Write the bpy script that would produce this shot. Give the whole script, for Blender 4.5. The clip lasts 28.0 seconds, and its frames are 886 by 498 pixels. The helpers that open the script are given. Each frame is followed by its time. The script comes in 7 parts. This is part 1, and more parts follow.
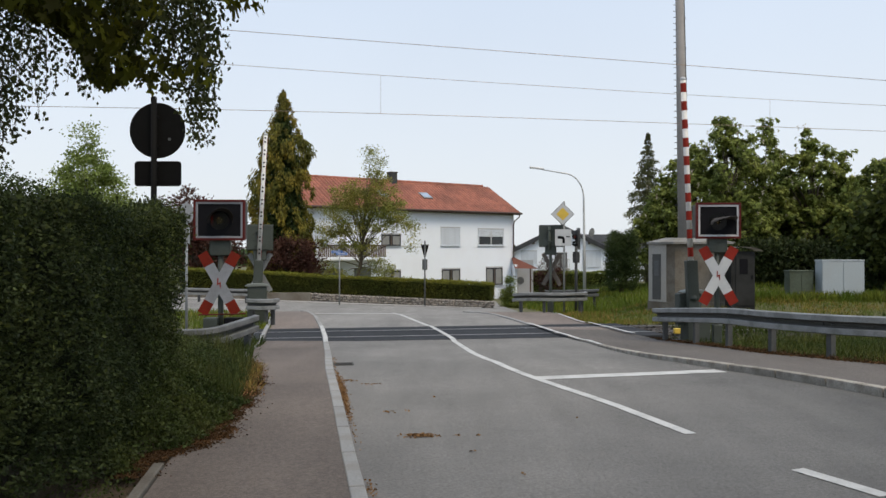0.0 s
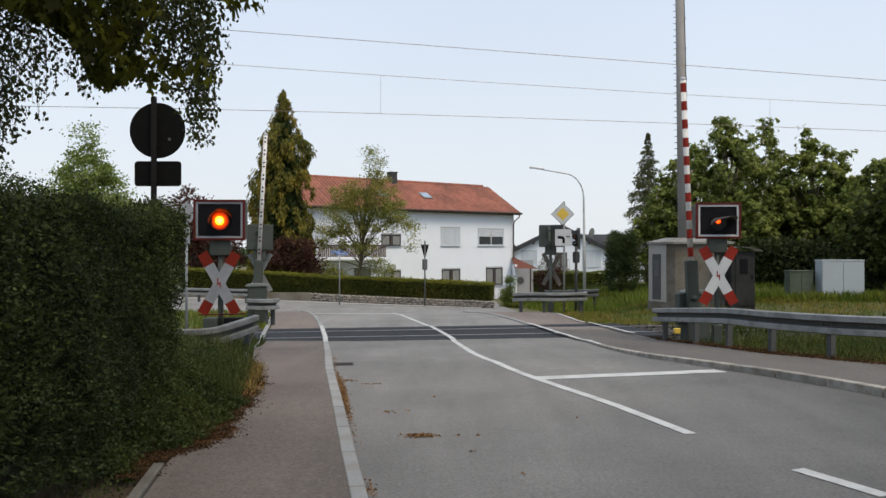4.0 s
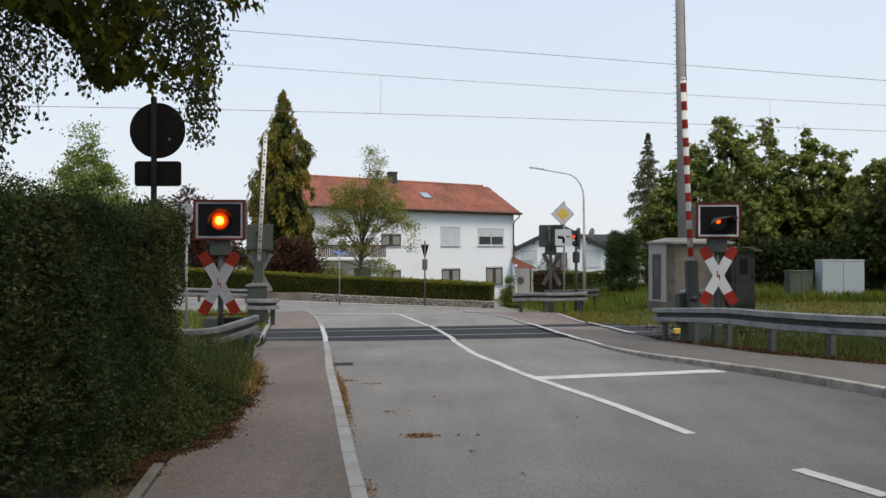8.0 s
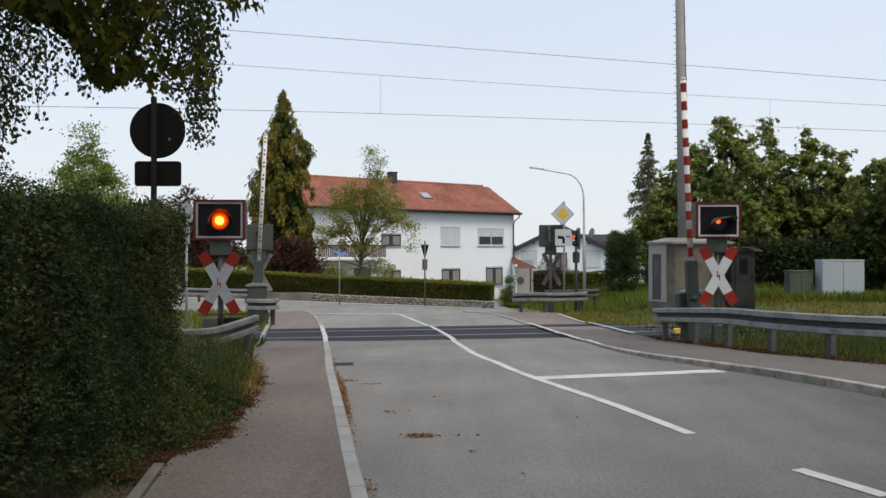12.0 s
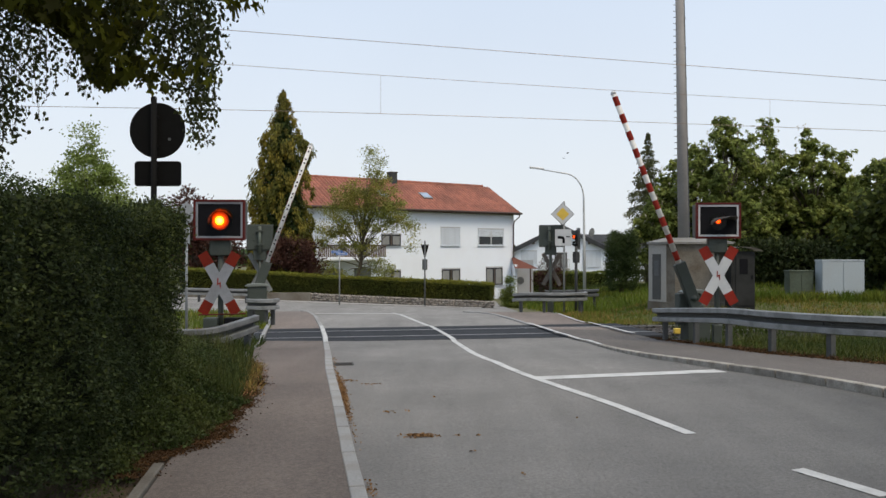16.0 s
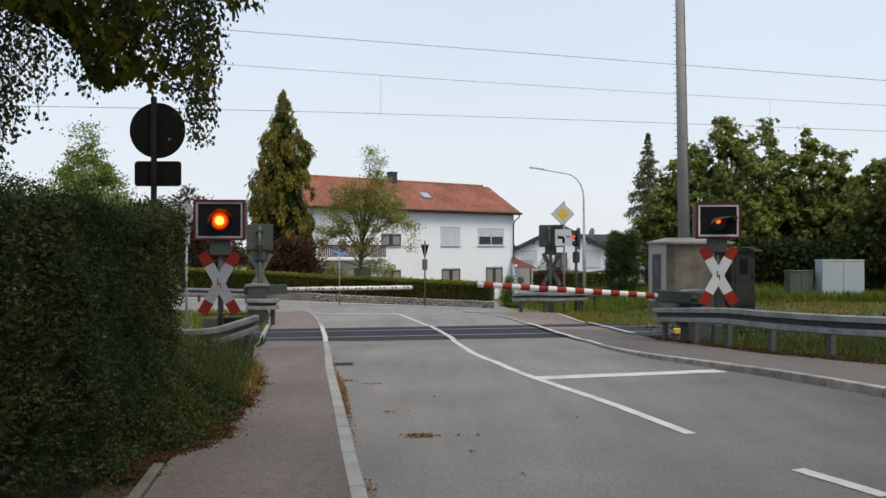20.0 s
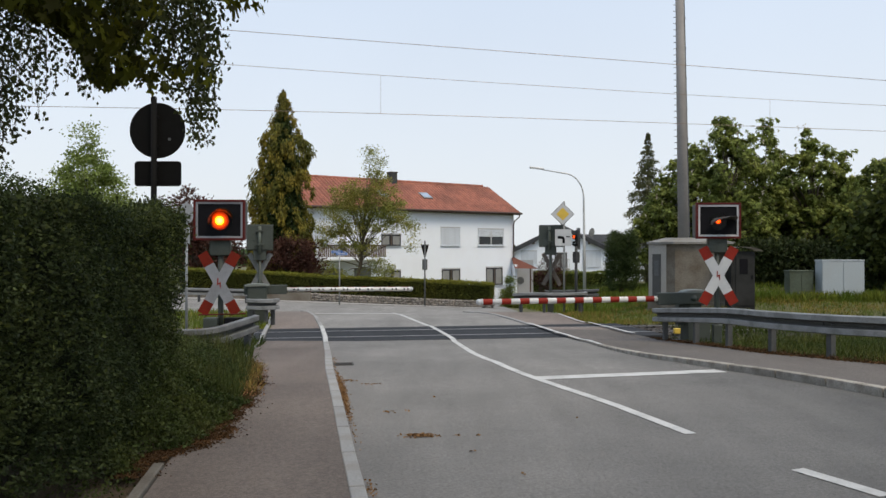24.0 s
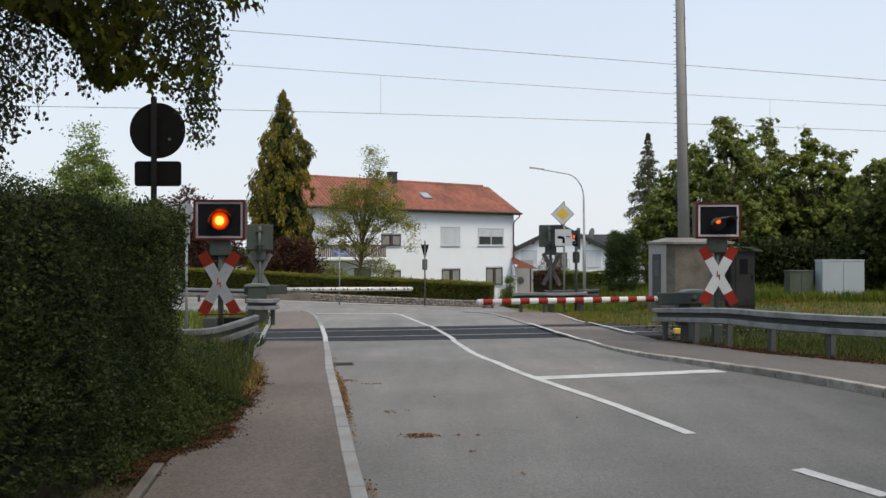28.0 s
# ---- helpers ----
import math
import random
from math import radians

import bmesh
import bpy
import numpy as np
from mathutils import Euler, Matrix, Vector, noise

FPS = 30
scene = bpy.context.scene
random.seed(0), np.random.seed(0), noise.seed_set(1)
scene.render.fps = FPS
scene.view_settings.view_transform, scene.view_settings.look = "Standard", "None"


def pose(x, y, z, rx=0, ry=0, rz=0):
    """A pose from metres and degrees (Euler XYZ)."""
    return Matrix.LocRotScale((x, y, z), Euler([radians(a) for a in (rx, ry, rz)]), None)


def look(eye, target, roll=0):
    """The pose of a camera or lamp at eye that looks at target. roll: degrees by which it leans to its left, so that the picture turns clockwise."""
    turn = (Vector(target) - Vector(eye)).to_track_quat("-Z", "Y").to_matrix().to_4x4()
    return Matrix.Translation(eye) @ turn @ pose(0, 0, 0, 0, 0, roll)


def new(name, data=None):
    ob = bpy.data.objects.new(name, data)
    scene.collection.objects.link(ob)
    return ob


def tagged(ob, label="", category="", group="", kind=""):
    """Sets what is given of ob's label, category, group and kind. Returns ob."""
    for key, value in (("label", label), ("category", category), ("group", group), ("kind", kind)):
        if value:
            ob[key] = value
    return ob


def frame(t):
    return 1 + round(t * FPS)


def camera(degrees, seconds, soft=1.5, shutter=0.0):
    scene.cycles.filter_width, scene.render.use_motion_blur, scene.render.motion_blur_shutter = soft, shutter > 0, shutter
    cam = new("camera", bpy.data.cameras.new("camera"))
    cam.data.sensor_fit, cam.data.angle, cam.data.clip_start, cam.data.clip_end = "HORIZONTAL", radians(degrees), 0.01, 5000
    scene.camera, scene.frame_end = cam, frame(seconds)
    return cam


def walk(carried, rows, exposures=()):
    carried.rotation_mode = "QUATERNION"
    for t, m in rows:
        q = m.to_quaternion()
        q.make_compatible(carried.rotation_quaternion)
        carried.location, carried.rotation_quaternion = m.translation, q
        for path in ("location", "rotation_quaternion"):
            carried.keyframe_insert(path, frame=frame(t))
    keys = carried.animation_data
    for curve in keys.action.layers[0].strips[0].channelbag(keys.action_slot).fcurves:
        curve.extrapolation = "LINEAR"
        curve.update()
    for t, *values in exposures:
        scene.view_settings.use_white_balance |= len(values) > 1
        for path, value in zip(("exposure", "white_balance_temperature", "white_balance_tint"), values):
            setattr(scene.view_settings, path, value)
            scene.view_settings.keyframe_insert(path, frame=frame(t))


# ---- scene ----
cam = camera(55.0, 28.0)
walk(cam, [(0.0, pose(0, 0, 1.66, 90.08, 0, 0)), (28.0, pose(0, 0, 1.66, 90.08, 0, 0))], exposures=((0.0, 0.0, 6750, 10), (28.0, 0.0, 6750, 10)))

# ---- sky and sun: a bright, thinly overcast day ----
world = bpy.data.worlds.new("sky")
scene.world = world
world.use_nodes = True
wn, wl = world.node_tree.nodes, world.node_tree.links
wn.clear()
sky = wn.new("ShaderNodeTexSky")
sky.sky_type, sky.sun_disc = "NISHITA", False
sky.sun_elevation, sky.sun_rotation = radians(58), radians(142.7)
sky.air_density, sky.dust_density = 1.0, 3.0
coord = wn.new("ShaderNodeTexCoord")
split = wn.new("ShaderNodeSeparateXYZ")
veil = wn.new("ShaderNodeValToRGB")
veil.color_ramp.elements[0].position, veil.color_ramp.elements[0].color = 0.0, (0.765, 0.82, 0.88, 1)
veil.color_ramp.elements[1].position, veil.color_ramp.elements[1].color = 0.42, (0.565, 0.69, 0.885, 1)
cloud = wn.new("ShaderNodeTexNoise")
cloud.inputs["Scale"].default_value, cloud.inputs["Detail"].default_value = 2.2, 4
soften = wn.new("ShaderNodeMapRange")
soften.inputs["To Min"].default_value, soften.inputs["To Max"].default_value = 0.93, 1.07
shade = wn.new("ShaderNodeVectorMath")
shade.operation = "SCALE"
thin = wn.new("ShaderNodeVectorMath")
thin.operation = "SCALE"
thin.inputs["Scale"].default_value = 0.02
both = wn.new("ShaderNodeVectorMath")
back = wn.new("ShaderNodeBackground")
back.inputs["Strength"].default_value = 1.0
wout = wn.new("ShaderNodeOutputWorld")
wl.new(coord.outputs["Generated"], split.inputs[0])
wl.new(split.outputs["Z"], veil.inputs["Fac"])
wl.new(coord.outputs["Generated"], cloud.inputs["Vector"])
wl.new(cloud.outputs["Fac"], soften.inputs["Value"])
wl.new(veil.outputs["Color"], shade.inputs[0])
wl.new(soften.outputs["Result"], shade.inputs["Scale"])
wl.new(sky.outputs["Color"], thin.inputs[0])
wl.new(shade.outputs["Vector"], both.inputs[0])
wl.new(thin.outputs["Vector"], both.inputs[1])
wl.new(both.outputs["Vector"], back.inputs["Color"])
wl.new(back.outputs["Background"], wout.inputs["Surface"])
sun = new("sun", bpy.data.lights.new("sun", "SUN"))
sun.data.energy, sun.data.angle, sun.data.color = 2.3, radians(24), (1.0, 0.87, 0.68)
sun.matrix_world = look((6.06, -7.95, 16), (0, 0, 0))


# ---- materials ----
def mat(name, col, rough=0.7, metal=0.0, var=0.25, s1=2.0, s2=30.0, bump=0.1, tint=None, amount=0.5, island=0.0, random_object=0.0, spec=0.5):
    """A surface with stains (scale s1), grain (scale s2) and relief; tint: a second colour in patches."""
    m = bpy.data.materials.new(name)
    m.use_nodes = True
    nt, ln = m.node_tree.nodes, m.node_tree.links
    b = nt["Principled BSDF"]
    b.inputs["Metallic"].default_value = metal
    b.inputs["Specular IOR Level"].default_value = spec
    tc = nt.new("ShaderNodeTexCoord")
    big, fine = nt.new("ShaderNodeTexNoise"), nt.new("ShaderNodeTexNoise")
    for n, s in ((big, s1), (fine, s2)):
        n.inputs["Scale"].default_value, n.inputs["Detail"].default_value = s, 5
        ln.new(tc.outputs["Object"], n.inputs["Vector"])
    mix = nt.new("ShaderNodeMix")
    mix.data_type = "RGBA"
    c2 = tint or tuple(c * 0.75 for c in col)
    mix.inputs["A"].default_value, mix.inputs["B"].default_value = (*col, 1), (*c2, 1)
    ramp = nt.new("ShaderNodeMapRange")
    ramp.inputs["From Min"].default_value, ramp.inputs["From Max"].default_value = 0.42, 0.68
    ramp.inputs["To Max"].default_value = amount
    ln.new(big.outputs["Fac"], ramp.inputs["Value"])
    ln.new(ramp.outputs["Result"], mix.inputs["Factor"])
    val = nt.new("ShaderNodeMapRange")
    val.inputs["From Min"].default_value, val.inputs["From Max"].default_value = 0.25, 0.75
    val.inputs["To Min"].default_value, val.inputs["To Max"].default_value = 1 - var, 1 + var
    ln.new(fine.outputs["Fac"], val.inputs["Value"])
    hsv = nt.new("ShaderNodeHueSaturation")
    ln.new(mix.outputs["Result"], hsv.inputs["Color"])
    last = val.outputs["Result"]
    for spread, node, socket in ((island, "ShaderNodeNewGeometry", "Random Per Island"), (random_object, "ShaderNodeObjectInfo", "Random")):
        if spread:
            src = nt.new(node)
            rg = nt.new("ShaderNodeMapRange")
            rg.inputs["To Min"].default_value, rg.inputs["To Max"].default_value = 1 - spread, 1 + spread
            ln.new(src.outputs[socket], rg.inputs["Value"])
            mul = nt.new("ShaderNodeMath")
            mul.operation = "MULTIPLY"
            ln.new(last, mul.inputs[0])
            ln.new(rg.outputs["Result"], mul.inputs[1])
            last = mul.outputs[0]
    ln.new(last, hsv.inputs["Value"])
    ln.new(hsv.outputs["Color"], b.inputs["Base Color"])
    rr = nt.new("ShaderNodeMapRange")
    rr.inputs["To Min"].default_value, rr.inputs["To Max"].default_value = max(rough - 0.12, 0.03), min(rough + 0.12, 1)
    ln.new(big.outputs["Fac"], rr.inputs["Value"])
    ln.new(rr.outputs["Result"], b.inputs["Roughness"])
    if bump:
        bp = nt.new("ShaderNodeBump")
        bp.inputs["Strength"].default_value, bp.inputs["Distance"].default_value = bump, 0.02
        ln.new(fine.outputs["Fac"], bp.inputs["Height"])
        ln.new(bp.outputs["Normal"], b.inputs["Normal"])
    return m


def asphalt_mat(name, pale, dark, falloff=None):
    """Worn asphalt: broad pale and dark patches, a painted light fall-off across the lanes (from, to, amount),
    mottling, wheel-polished streaks along the road, and coarse speckled aggregate.
    """
    m = bpy.data.materials.new(name)
    m.use_nodes = True
    nt, ln = m.node_tree.nodes, m.node_tree.links
    b = nt["Principled BSDF"]
    b.inputs["Roughness"].default_value, b.inputs["Specular IOR Level"].default_value = 0.85, 0.25
    tc, mp = nt.new("ShaderNodeTexCoord"), nt.new("ShaderNodeMapping")
    mp.inputs["Rotation"].default_value, mp.inputs["Scale"].default_value = (0, 0, radians(-9)), (1.6, 0.16, 1.0)
    ln.new(tc.outputs["Object"], mp.inputs["Vector"])

    def grain(scale, lo, hi, src, detail=4):
        n, r = nt.new("ShaderNodeTexNoise"), nt.new("ShaderNodeMapRange")
        n.inputs["Scale"].default_value, n.inputs["Detail"].default_value = scale, detail
        ln.new(src, n.inputs["Vector"])
        r.inputs["From Min"].default_value, r.inputs["From Max"].default_value = 0.3, 0.7
        r.inputs["To Min"].default_value, r.inputs["To Max"].default_value = lo, hi
        ln.new(n.outputs["Fac"], r.inputs["Value"])
        return n, r.outputs["Result"]
    _, patch = grain(0.45, 0.0, 1.0, tc.outputs["Object"])
    _, streak = grain(1.3, 0.90, 1.10, mp.outputs["Vector"])
    _, mottle = grain(7.0, 0.95, 1.05, tc.outputs["Object"])
    speck, stone = grain(160.0, 0.66, 1.34, tc.outputs["Object"], 2)
    _, spot = grain(34.0, 0.80, 1.20, tc.outputs["Object"], 2)
    mix = nt.new("ShaderNodeMix")
    mix.data_type = "RGBA"
    mix.inputs["A"].default_value, mix.inputs["B"].default_value = (*dark, 1), (*pale, 1)
    mix.clamp_factor = False
    # darkening towards the near right: light fall-off put into the asphalt's colour
    if falloff:
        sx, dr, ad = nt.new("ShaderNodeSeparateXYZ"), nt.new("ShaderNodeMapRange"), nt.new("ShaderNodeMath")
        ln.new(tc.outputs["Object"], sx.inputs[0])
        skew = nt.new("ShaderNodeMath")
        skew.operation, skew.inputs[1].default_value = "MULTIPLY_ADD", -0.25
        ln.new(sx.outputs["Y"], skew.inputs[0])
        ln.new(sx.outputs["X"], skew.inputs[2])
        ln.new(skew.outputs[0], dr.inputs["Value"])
        dr.inputs["From Min"].default_value, dr.inputs["From Max"].default_value = falloff[0], falloff[1]
        dr.inputs["To Max"].default_value = falloff[2]
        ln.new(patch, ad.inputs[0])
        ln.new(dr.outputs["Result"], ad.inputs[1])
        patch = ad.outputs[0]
    ln.new(patch, mix.inputs["Factor"])
    # fine cracks
    vo, cr = nt.new("ShaderNodeTexVoronoi"), nt.new("ShaderNodeMapRange")
    vo.feature = "DISTANCE_TO_EDGE"
    vo.inputs["Scale"].default_value = 0.55
    warp, add = nt.new("ShaderNodeTexNoise"), nt.new("ShaderNodeVectorMath")
    warp.inputs["Scale"].default_value, warp.inputs["Detail"].default_value = 1.8, 5
    ln.new(tc.outputs["Object"], warp.inputs["Vector"])
    ln.new(tc.outputs["Object"], add.inputs[0])
    ln.new(warp.outputs["Color"], add.inputs[1])
    ln.new(add.outputs["Vector"], vo.inputs["Vector"])
    cr.inputs["From Max"].default_value = 0.012
    cr.inputs["To Min"].default_value = 0.93
    ln.new(vo.outputs["Distance"], cr.inputs["Value"])
    last = None
    for f in (streak, mottle, stone, spot, cr.outputs["Result"]):
        if last is None:
            last = f
            continue
        mu = nt.new("ShaderNodeMath")
        mu.operation = "MULTIPLY"
        ln.new(last, mu.inputs[0])
        ln.new(f, mu.inputs[1])
        last = mu.outputs[0]
    hsv = nt.new("ShaderNodeHueSaturation")
    ln.new(mix.outputs["Result"], hsv.inputs["Color"])
    ln.new(last, hsv.inputs["Value"])
    ln.new(hsv.outputs["Color"], b.inputs["Base Color"])
    bp = nt.new("ShaderNodeBump")
    bp.inputs["Strength"].default_value, bp.inputs["Distance"].default_value = 0.35, 0.01
    ln.new(speck.outputs["Fac"], bp.inputs["Height"])
    ln.new(bp.outputs["Normal"], b.inputs["Normal"])
    return m


def leaf_mat(name, col, tint, through_light=0.35, spread=0.45):
    """Foliage: each leaf a little different, some light passing through."""
    m = mat(name, col, 0.55, 0, 0.2, 0.9, 8, 0, tint, 0.8, spread, spec=0.15)
    nt, ln = m.node_tree.nodes, m.node_tree.links
    b, out = nt["Principled BSDF"], nt["Material Output"]
    tr, mx = nt.new("ShaderNodeBsdfTranslucent"), nt.new("ShaderNodeMixShader")
    ln.new(b.inputs["Base Color"].links[0].from_socket, tr.inputs["Color"])
    mx.inputs["Fac"].default_value = through_light
    ln.new(b.outputs[0], mx.inputs[1])
    ln.new(tr.outputs[0], mx.inputs[2])
    ln.new(mx.outputs[0], out.inputs["Surface"])
    return m


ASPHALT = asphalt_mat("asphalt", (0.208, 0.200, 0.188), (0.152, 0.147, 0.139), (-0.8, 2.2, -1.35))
FARASPHALT = asphalt_mat("pale_asphalt", (0.255, 0.246, 0.232), (0.188, 0.181, 0.172))
WALKWAY = asphalt_mat("walkway_asphalt", (0.165, 0.138, 0.120), (0.115, 0.097, 0.086))
FARWALK = asphalt_mat("dark_walkway_asphalt", (0.135, 0.120, 0.108), (0.098, 0.088, 0.080))
PINKWALK = asphalt_mat("pinkish_walkway_asphalt", (0.215, 0.178, 0.156), (0.155, 0.130, 0.115))
PATCH = mat("patched_asphalt", (0.085, 0.084, 0.083), 0.85, 0, 0.3, 2.0, 70, 0.3)
PAINT = mat("road_paint", (0.52, 0.52, 0.505), 0.75, 0, 0.14, 3.0, 60, 0.08, (0.33, 0.33, 0.32), 0.8)
KERB = mat("kerb_concrete", (0.265, 0.265, 0.26), 0.85, 0, 0.15, 3.0, 50, 0.15, (0.20, 0.185, 0.16), 0.8, random_object=0.09)
KERBGREY = mat("grey_kerb_concrete", (0.32, 0.30, 0.265), 0.95, 0, 0.25, 4.0, 50, 0.3, (0.16, 0.14, 0.115), 0.9, random_object=0.18, spec=0.15)
EDGING = mat("dirty_edging_concrete", (0.125, 0.112, 0.092), 0.9, 0, 0.25, 3.0, 50, 0.2, (0.075, 0.062, 0.046), 0.8, random_object=0.15)
RUBBER = mat("crossing_rubber", (0.028, 0.030, 0.034), 0.85, 0, 0.3, 1.5, 40, 0.1, (0.042, 0.044, 0.048), 0.7, random_object=0.08, spec=0.15)
STEEL = mat("rail_steel", (0.30, 0.28, 0.26), 0.35, 0.9, 0.2, 4, 40, 0.05)
RUST = mat("dark_rusty_steel", (0.045, 0.032, 0.024), 0.85, 0.2, 0.3, 5, 50, 0.2)
BALLAST = mat("ballast", (0.050, 0.044, 0.038), 0.95, 0, 0.4, 3, 30, 0.6, (0.032, 0.027, 0.023), 0.8, island=0.4)
GALV = mat("galvanised_steel", (0.235, 0.242, 0.242), 0.55, 0.25, 0.18, 3.5, 35, 0.06, (0.14, 0.143, 0.14), 0.9)
GALVOLD = mat("dull_galvanised_steel", (0.165, 0.170, 0.170), 0.6, 0.25, 0.2, 3.5, 35, 0.06, (0.10, 0.102, 0.10), 0.9)
GROOVESTEEL = mat("dark_groove_steel", (0.070, 0.072, 0.068), 0.8, 0.1, 0.35, 4, 40, 0.1, (0.09, 0.092, 0.085), 0.8)
GALVDARK = mat("weathered_galvanised_steel", (0.10, 0.105, 0.11), 0.6, 0.3, 0.2, 3, 35, 0.06)
POSTGREY = mat("grimy_post_steel", (0.075, 0.078, 0.080), 0.7, 0.2, 0.3, 4, 40, 0.08, (0.050, 0.048, 0.044), 0.9)
GREEN = mat("grey_green_paint", (0.042, 0.052, 0.043), 0.6, 0, 0.15, 2, 30, 0.06, (0.030, 0.036, 0.029), 0.8)
LIDGREY = mat("pale_lid_paint", (0.15, 0.165, 0.15), 0.55, 0, 0.15, 2, 30, 0.06, (0.10, 0.115, 0.095), 0.8)
MOSSGREEN = mat("mossy_green_cabinet", (0.062, 0.080, 0.055), 0.7, 0, 0.25, 2, 20, 0.08, (0.042, 0.052, 0.026), 0.9)
GREENPALE = mat("pale_grey_green_paint", (0.090, 0.108, 0.088), 0.6, 0, 0.15, 2, 30, 0.06, (0.065, 0.075, 0.058), 0.8)
RED = mat("signal_red", (0.235, 0.018, 0.009), 0.6, 0, 0.12, 4, 40, 0.03, (0.17, 0.017, 0.010), 0.7, spec=0.2)
# darker copy of the signal red: tree shade on the left cross, painted
SHADERED = mat("shaded_red_foil", (0.165, 0.016, 0.007), 0.7, 0, 0.15, 4, 40, 0.03, (0.115, 0.014, 0.008), 0.8, spec=0.15)
DEEPRED = mat("dark_red_frame", (0.085, 0.010, 0.008), 0.6, 0, 0.12, 4, 40, 0.03, spec=0.2)
WHITE = mat("white_enamel", (0.44, 0.455, 0.475), 0.45, 0, 0.06, 3, 40, 0.03, (0.55, 0.56, 0.56), 0.7)
# darker copy of the white enamel: tree shade on the left signal, painted
SHADEWHITE = mat("shaded_white_foil", (0.25, 0.262, 0.285), 0.7, 0, 0.10, 3, 30, 0.03, (0.19, 0.195, 0.205), 0.8, spec=0.2)
BOOMWHITE = mat("boom_white", (0.68, 0.67, 0.65), 0.5, 0, 0.08, 5, 40, 0.03, (0.5, 0.5, 0.47), 0.7)
BLACK = mat("matt_black", (0.008, 0.008, 0.010), 0.85, 0, 0.2, 4, 40, 0.02, spec=0.12)
DARKHOOD = mat("matt_black_hood", (0.034, 0.030, 0.028), 0.7, 0, 0.2, 4, 40, 0.02, spec=0.15)
HOOD = mat("black_hood_enamel", (0.060, 0.052, 0.048), 0.4, 0, 0.2, 4, 40, 0.02)
SIGNBACK = mat("dark_sign_back", (0.006, 0.006, 0.006), 0.8, 0, 0.2, 5, 40, 0.02, spec=0.12)
YELLOW = mat("sign_yellow", (0.62, 0.42, 0.06), 0.5, 0, 0.06, 4, 40, 0.0)
BLUE = mat("sign_blue", (0.06, 0.16, 0.42), 0.5, 0, 0.06, 4, 40, 0.0)
CONCRETE = mat("weathered_concrete", (0.150, 0.136, 0.115), 0.9, 0, 0.22, 1.6, 25, 0.2, (0.085, 0.068, 0.048), 0.9)
PALECONC = mat("pale_concrete", (0.31, 0.30, 0.28), 0.9, 0, 0.12, 1.5, 25, 0.12, (0.33, 0.31, 0.28), 0.7)
SHADEDRENDER = mat("shaded_render", (0.40, 0.415, 0.44), 0.9, 0, 0.08, 0.8, 30, 0.06, (0.34, 0.35, 0.36), 0.7)
ROOFCONC = mat("grey_roof_concrete", (0.205, 0.20, 0.187), 0.9, 0, 0.15, 1.5, 25, 0.12, (0.15, 0.14, 0.12), 0.8)
MASTCONC = mat("mast_concrete", (0.27, 0.255, 0.245), 0.9, 0, 0.14, 0.8, 30, 0.1, (0.20, 0.19, 0.185), 0.7)
DOORGREY = mat("grey_metal_door", (0.068, 0.069, 0.068), 0.6, 0.2, 0.1, 2, 30, 0.03)
CABINET = mat("pale_grey_cabinet", (0.335, 0.378, 0.402), 0.55, 0, 0.05, 1.5, 25, 0.03, (0.33, 0.36, 0.375), 0.8)
KIOSK = mat("weathered_dark_kiosk_paint", (0.028, 0.029, 0.028), 0.8, 0, 0.2, 2, 30, 0.08, (0.016, 0.016, 0.015), 0.9, spec=0.2)
DARKGREY = mat("dark_grey_paint", (0.032, 0.034, 0.036), 0.6, 0, 0.15, 2, 30, 0.05)
RENDERED = mat("white_render", (0.81, 0.86, 0.925), 0.9, 0, 0.03, 0.6, 40, 0.06, (0.775, 0.81, 0.86), 0.6)
TILE = mat("red_roof_tile", (0.31, 0.112, 0.074), 0.85, 0, 0.25, 0.5, 14, 0.1, (0.20, 0.080, 0.056), 0.9, island=0.16)
GREYTILE = mat("grey_roof_tile", (0.10, 0.105, 0.115), 0.8, 0, 0.15, 1, 14, 0.1)
GUTTER = mat("dark_copper_gutter", (0.07, 0.045, 0.035), 0.6, 0.4, 0.15, 3, 30, 0.02)
DARKWOOD = mat("dark_wood", (0.085, 0.05, 0.03), 0.7, 0, 0.25, 3, 30, 0.1)
FRAMEWOOD = mat("brown_window_frame", (0.075, 0.050, 0.036), 0.6, 0, 0.15, 3, 30, 0.03)
SHUTTER = mat("roller_shutter", (0.60, 0.65, 0.71), 0.6, 0, 0.05, 3, 30, 0.02)
GLASS = mat("window_glass", (0.035, 0.04, 0.045), 0.06, 0, 0.1, 1, 5, 0)
SKYPANE = mat("roof_window_glass", (0.62, 0.66, 0.70), 0.12, 0.85, 0.05, 1, 5, 0)
CURTAIN = mat("curtain", (0.25, 0.255, 0.25), 0.9, 0, 0.1, 3, 20, 0.1)
STONE = mat("rubble_stone", (0.27, 0.245, 0.215), 0.9, 0, 0.25, 6, 40, 0.3, (0.19, 0.17, 0.15), 0.8, random_object=0.25)
MORTAR = mat("dark_mortar", (0.15, 0.135, 0.12), 0.95, 0, 0.3, 5, 40, 0.3)
BARK = mat("bark", (0.075, 0.06, 0.045), 0.9, 0, 0.3, 6, 40, 0.4)
BIRCHBARK = mat("birch_bark", (0.45, 0.43, 0.39), 0.8, 0, 0.2, 5, 30, 0.2, (0.08, 0.07, 0.06), 0.9)
SOIL = mat("grassy_soil", (0.085, 0.090, 0.028), 0.95, 0, 0.35, 0.8, 22, 0.4, (0.12, 0.10, 0.045), 0.8)
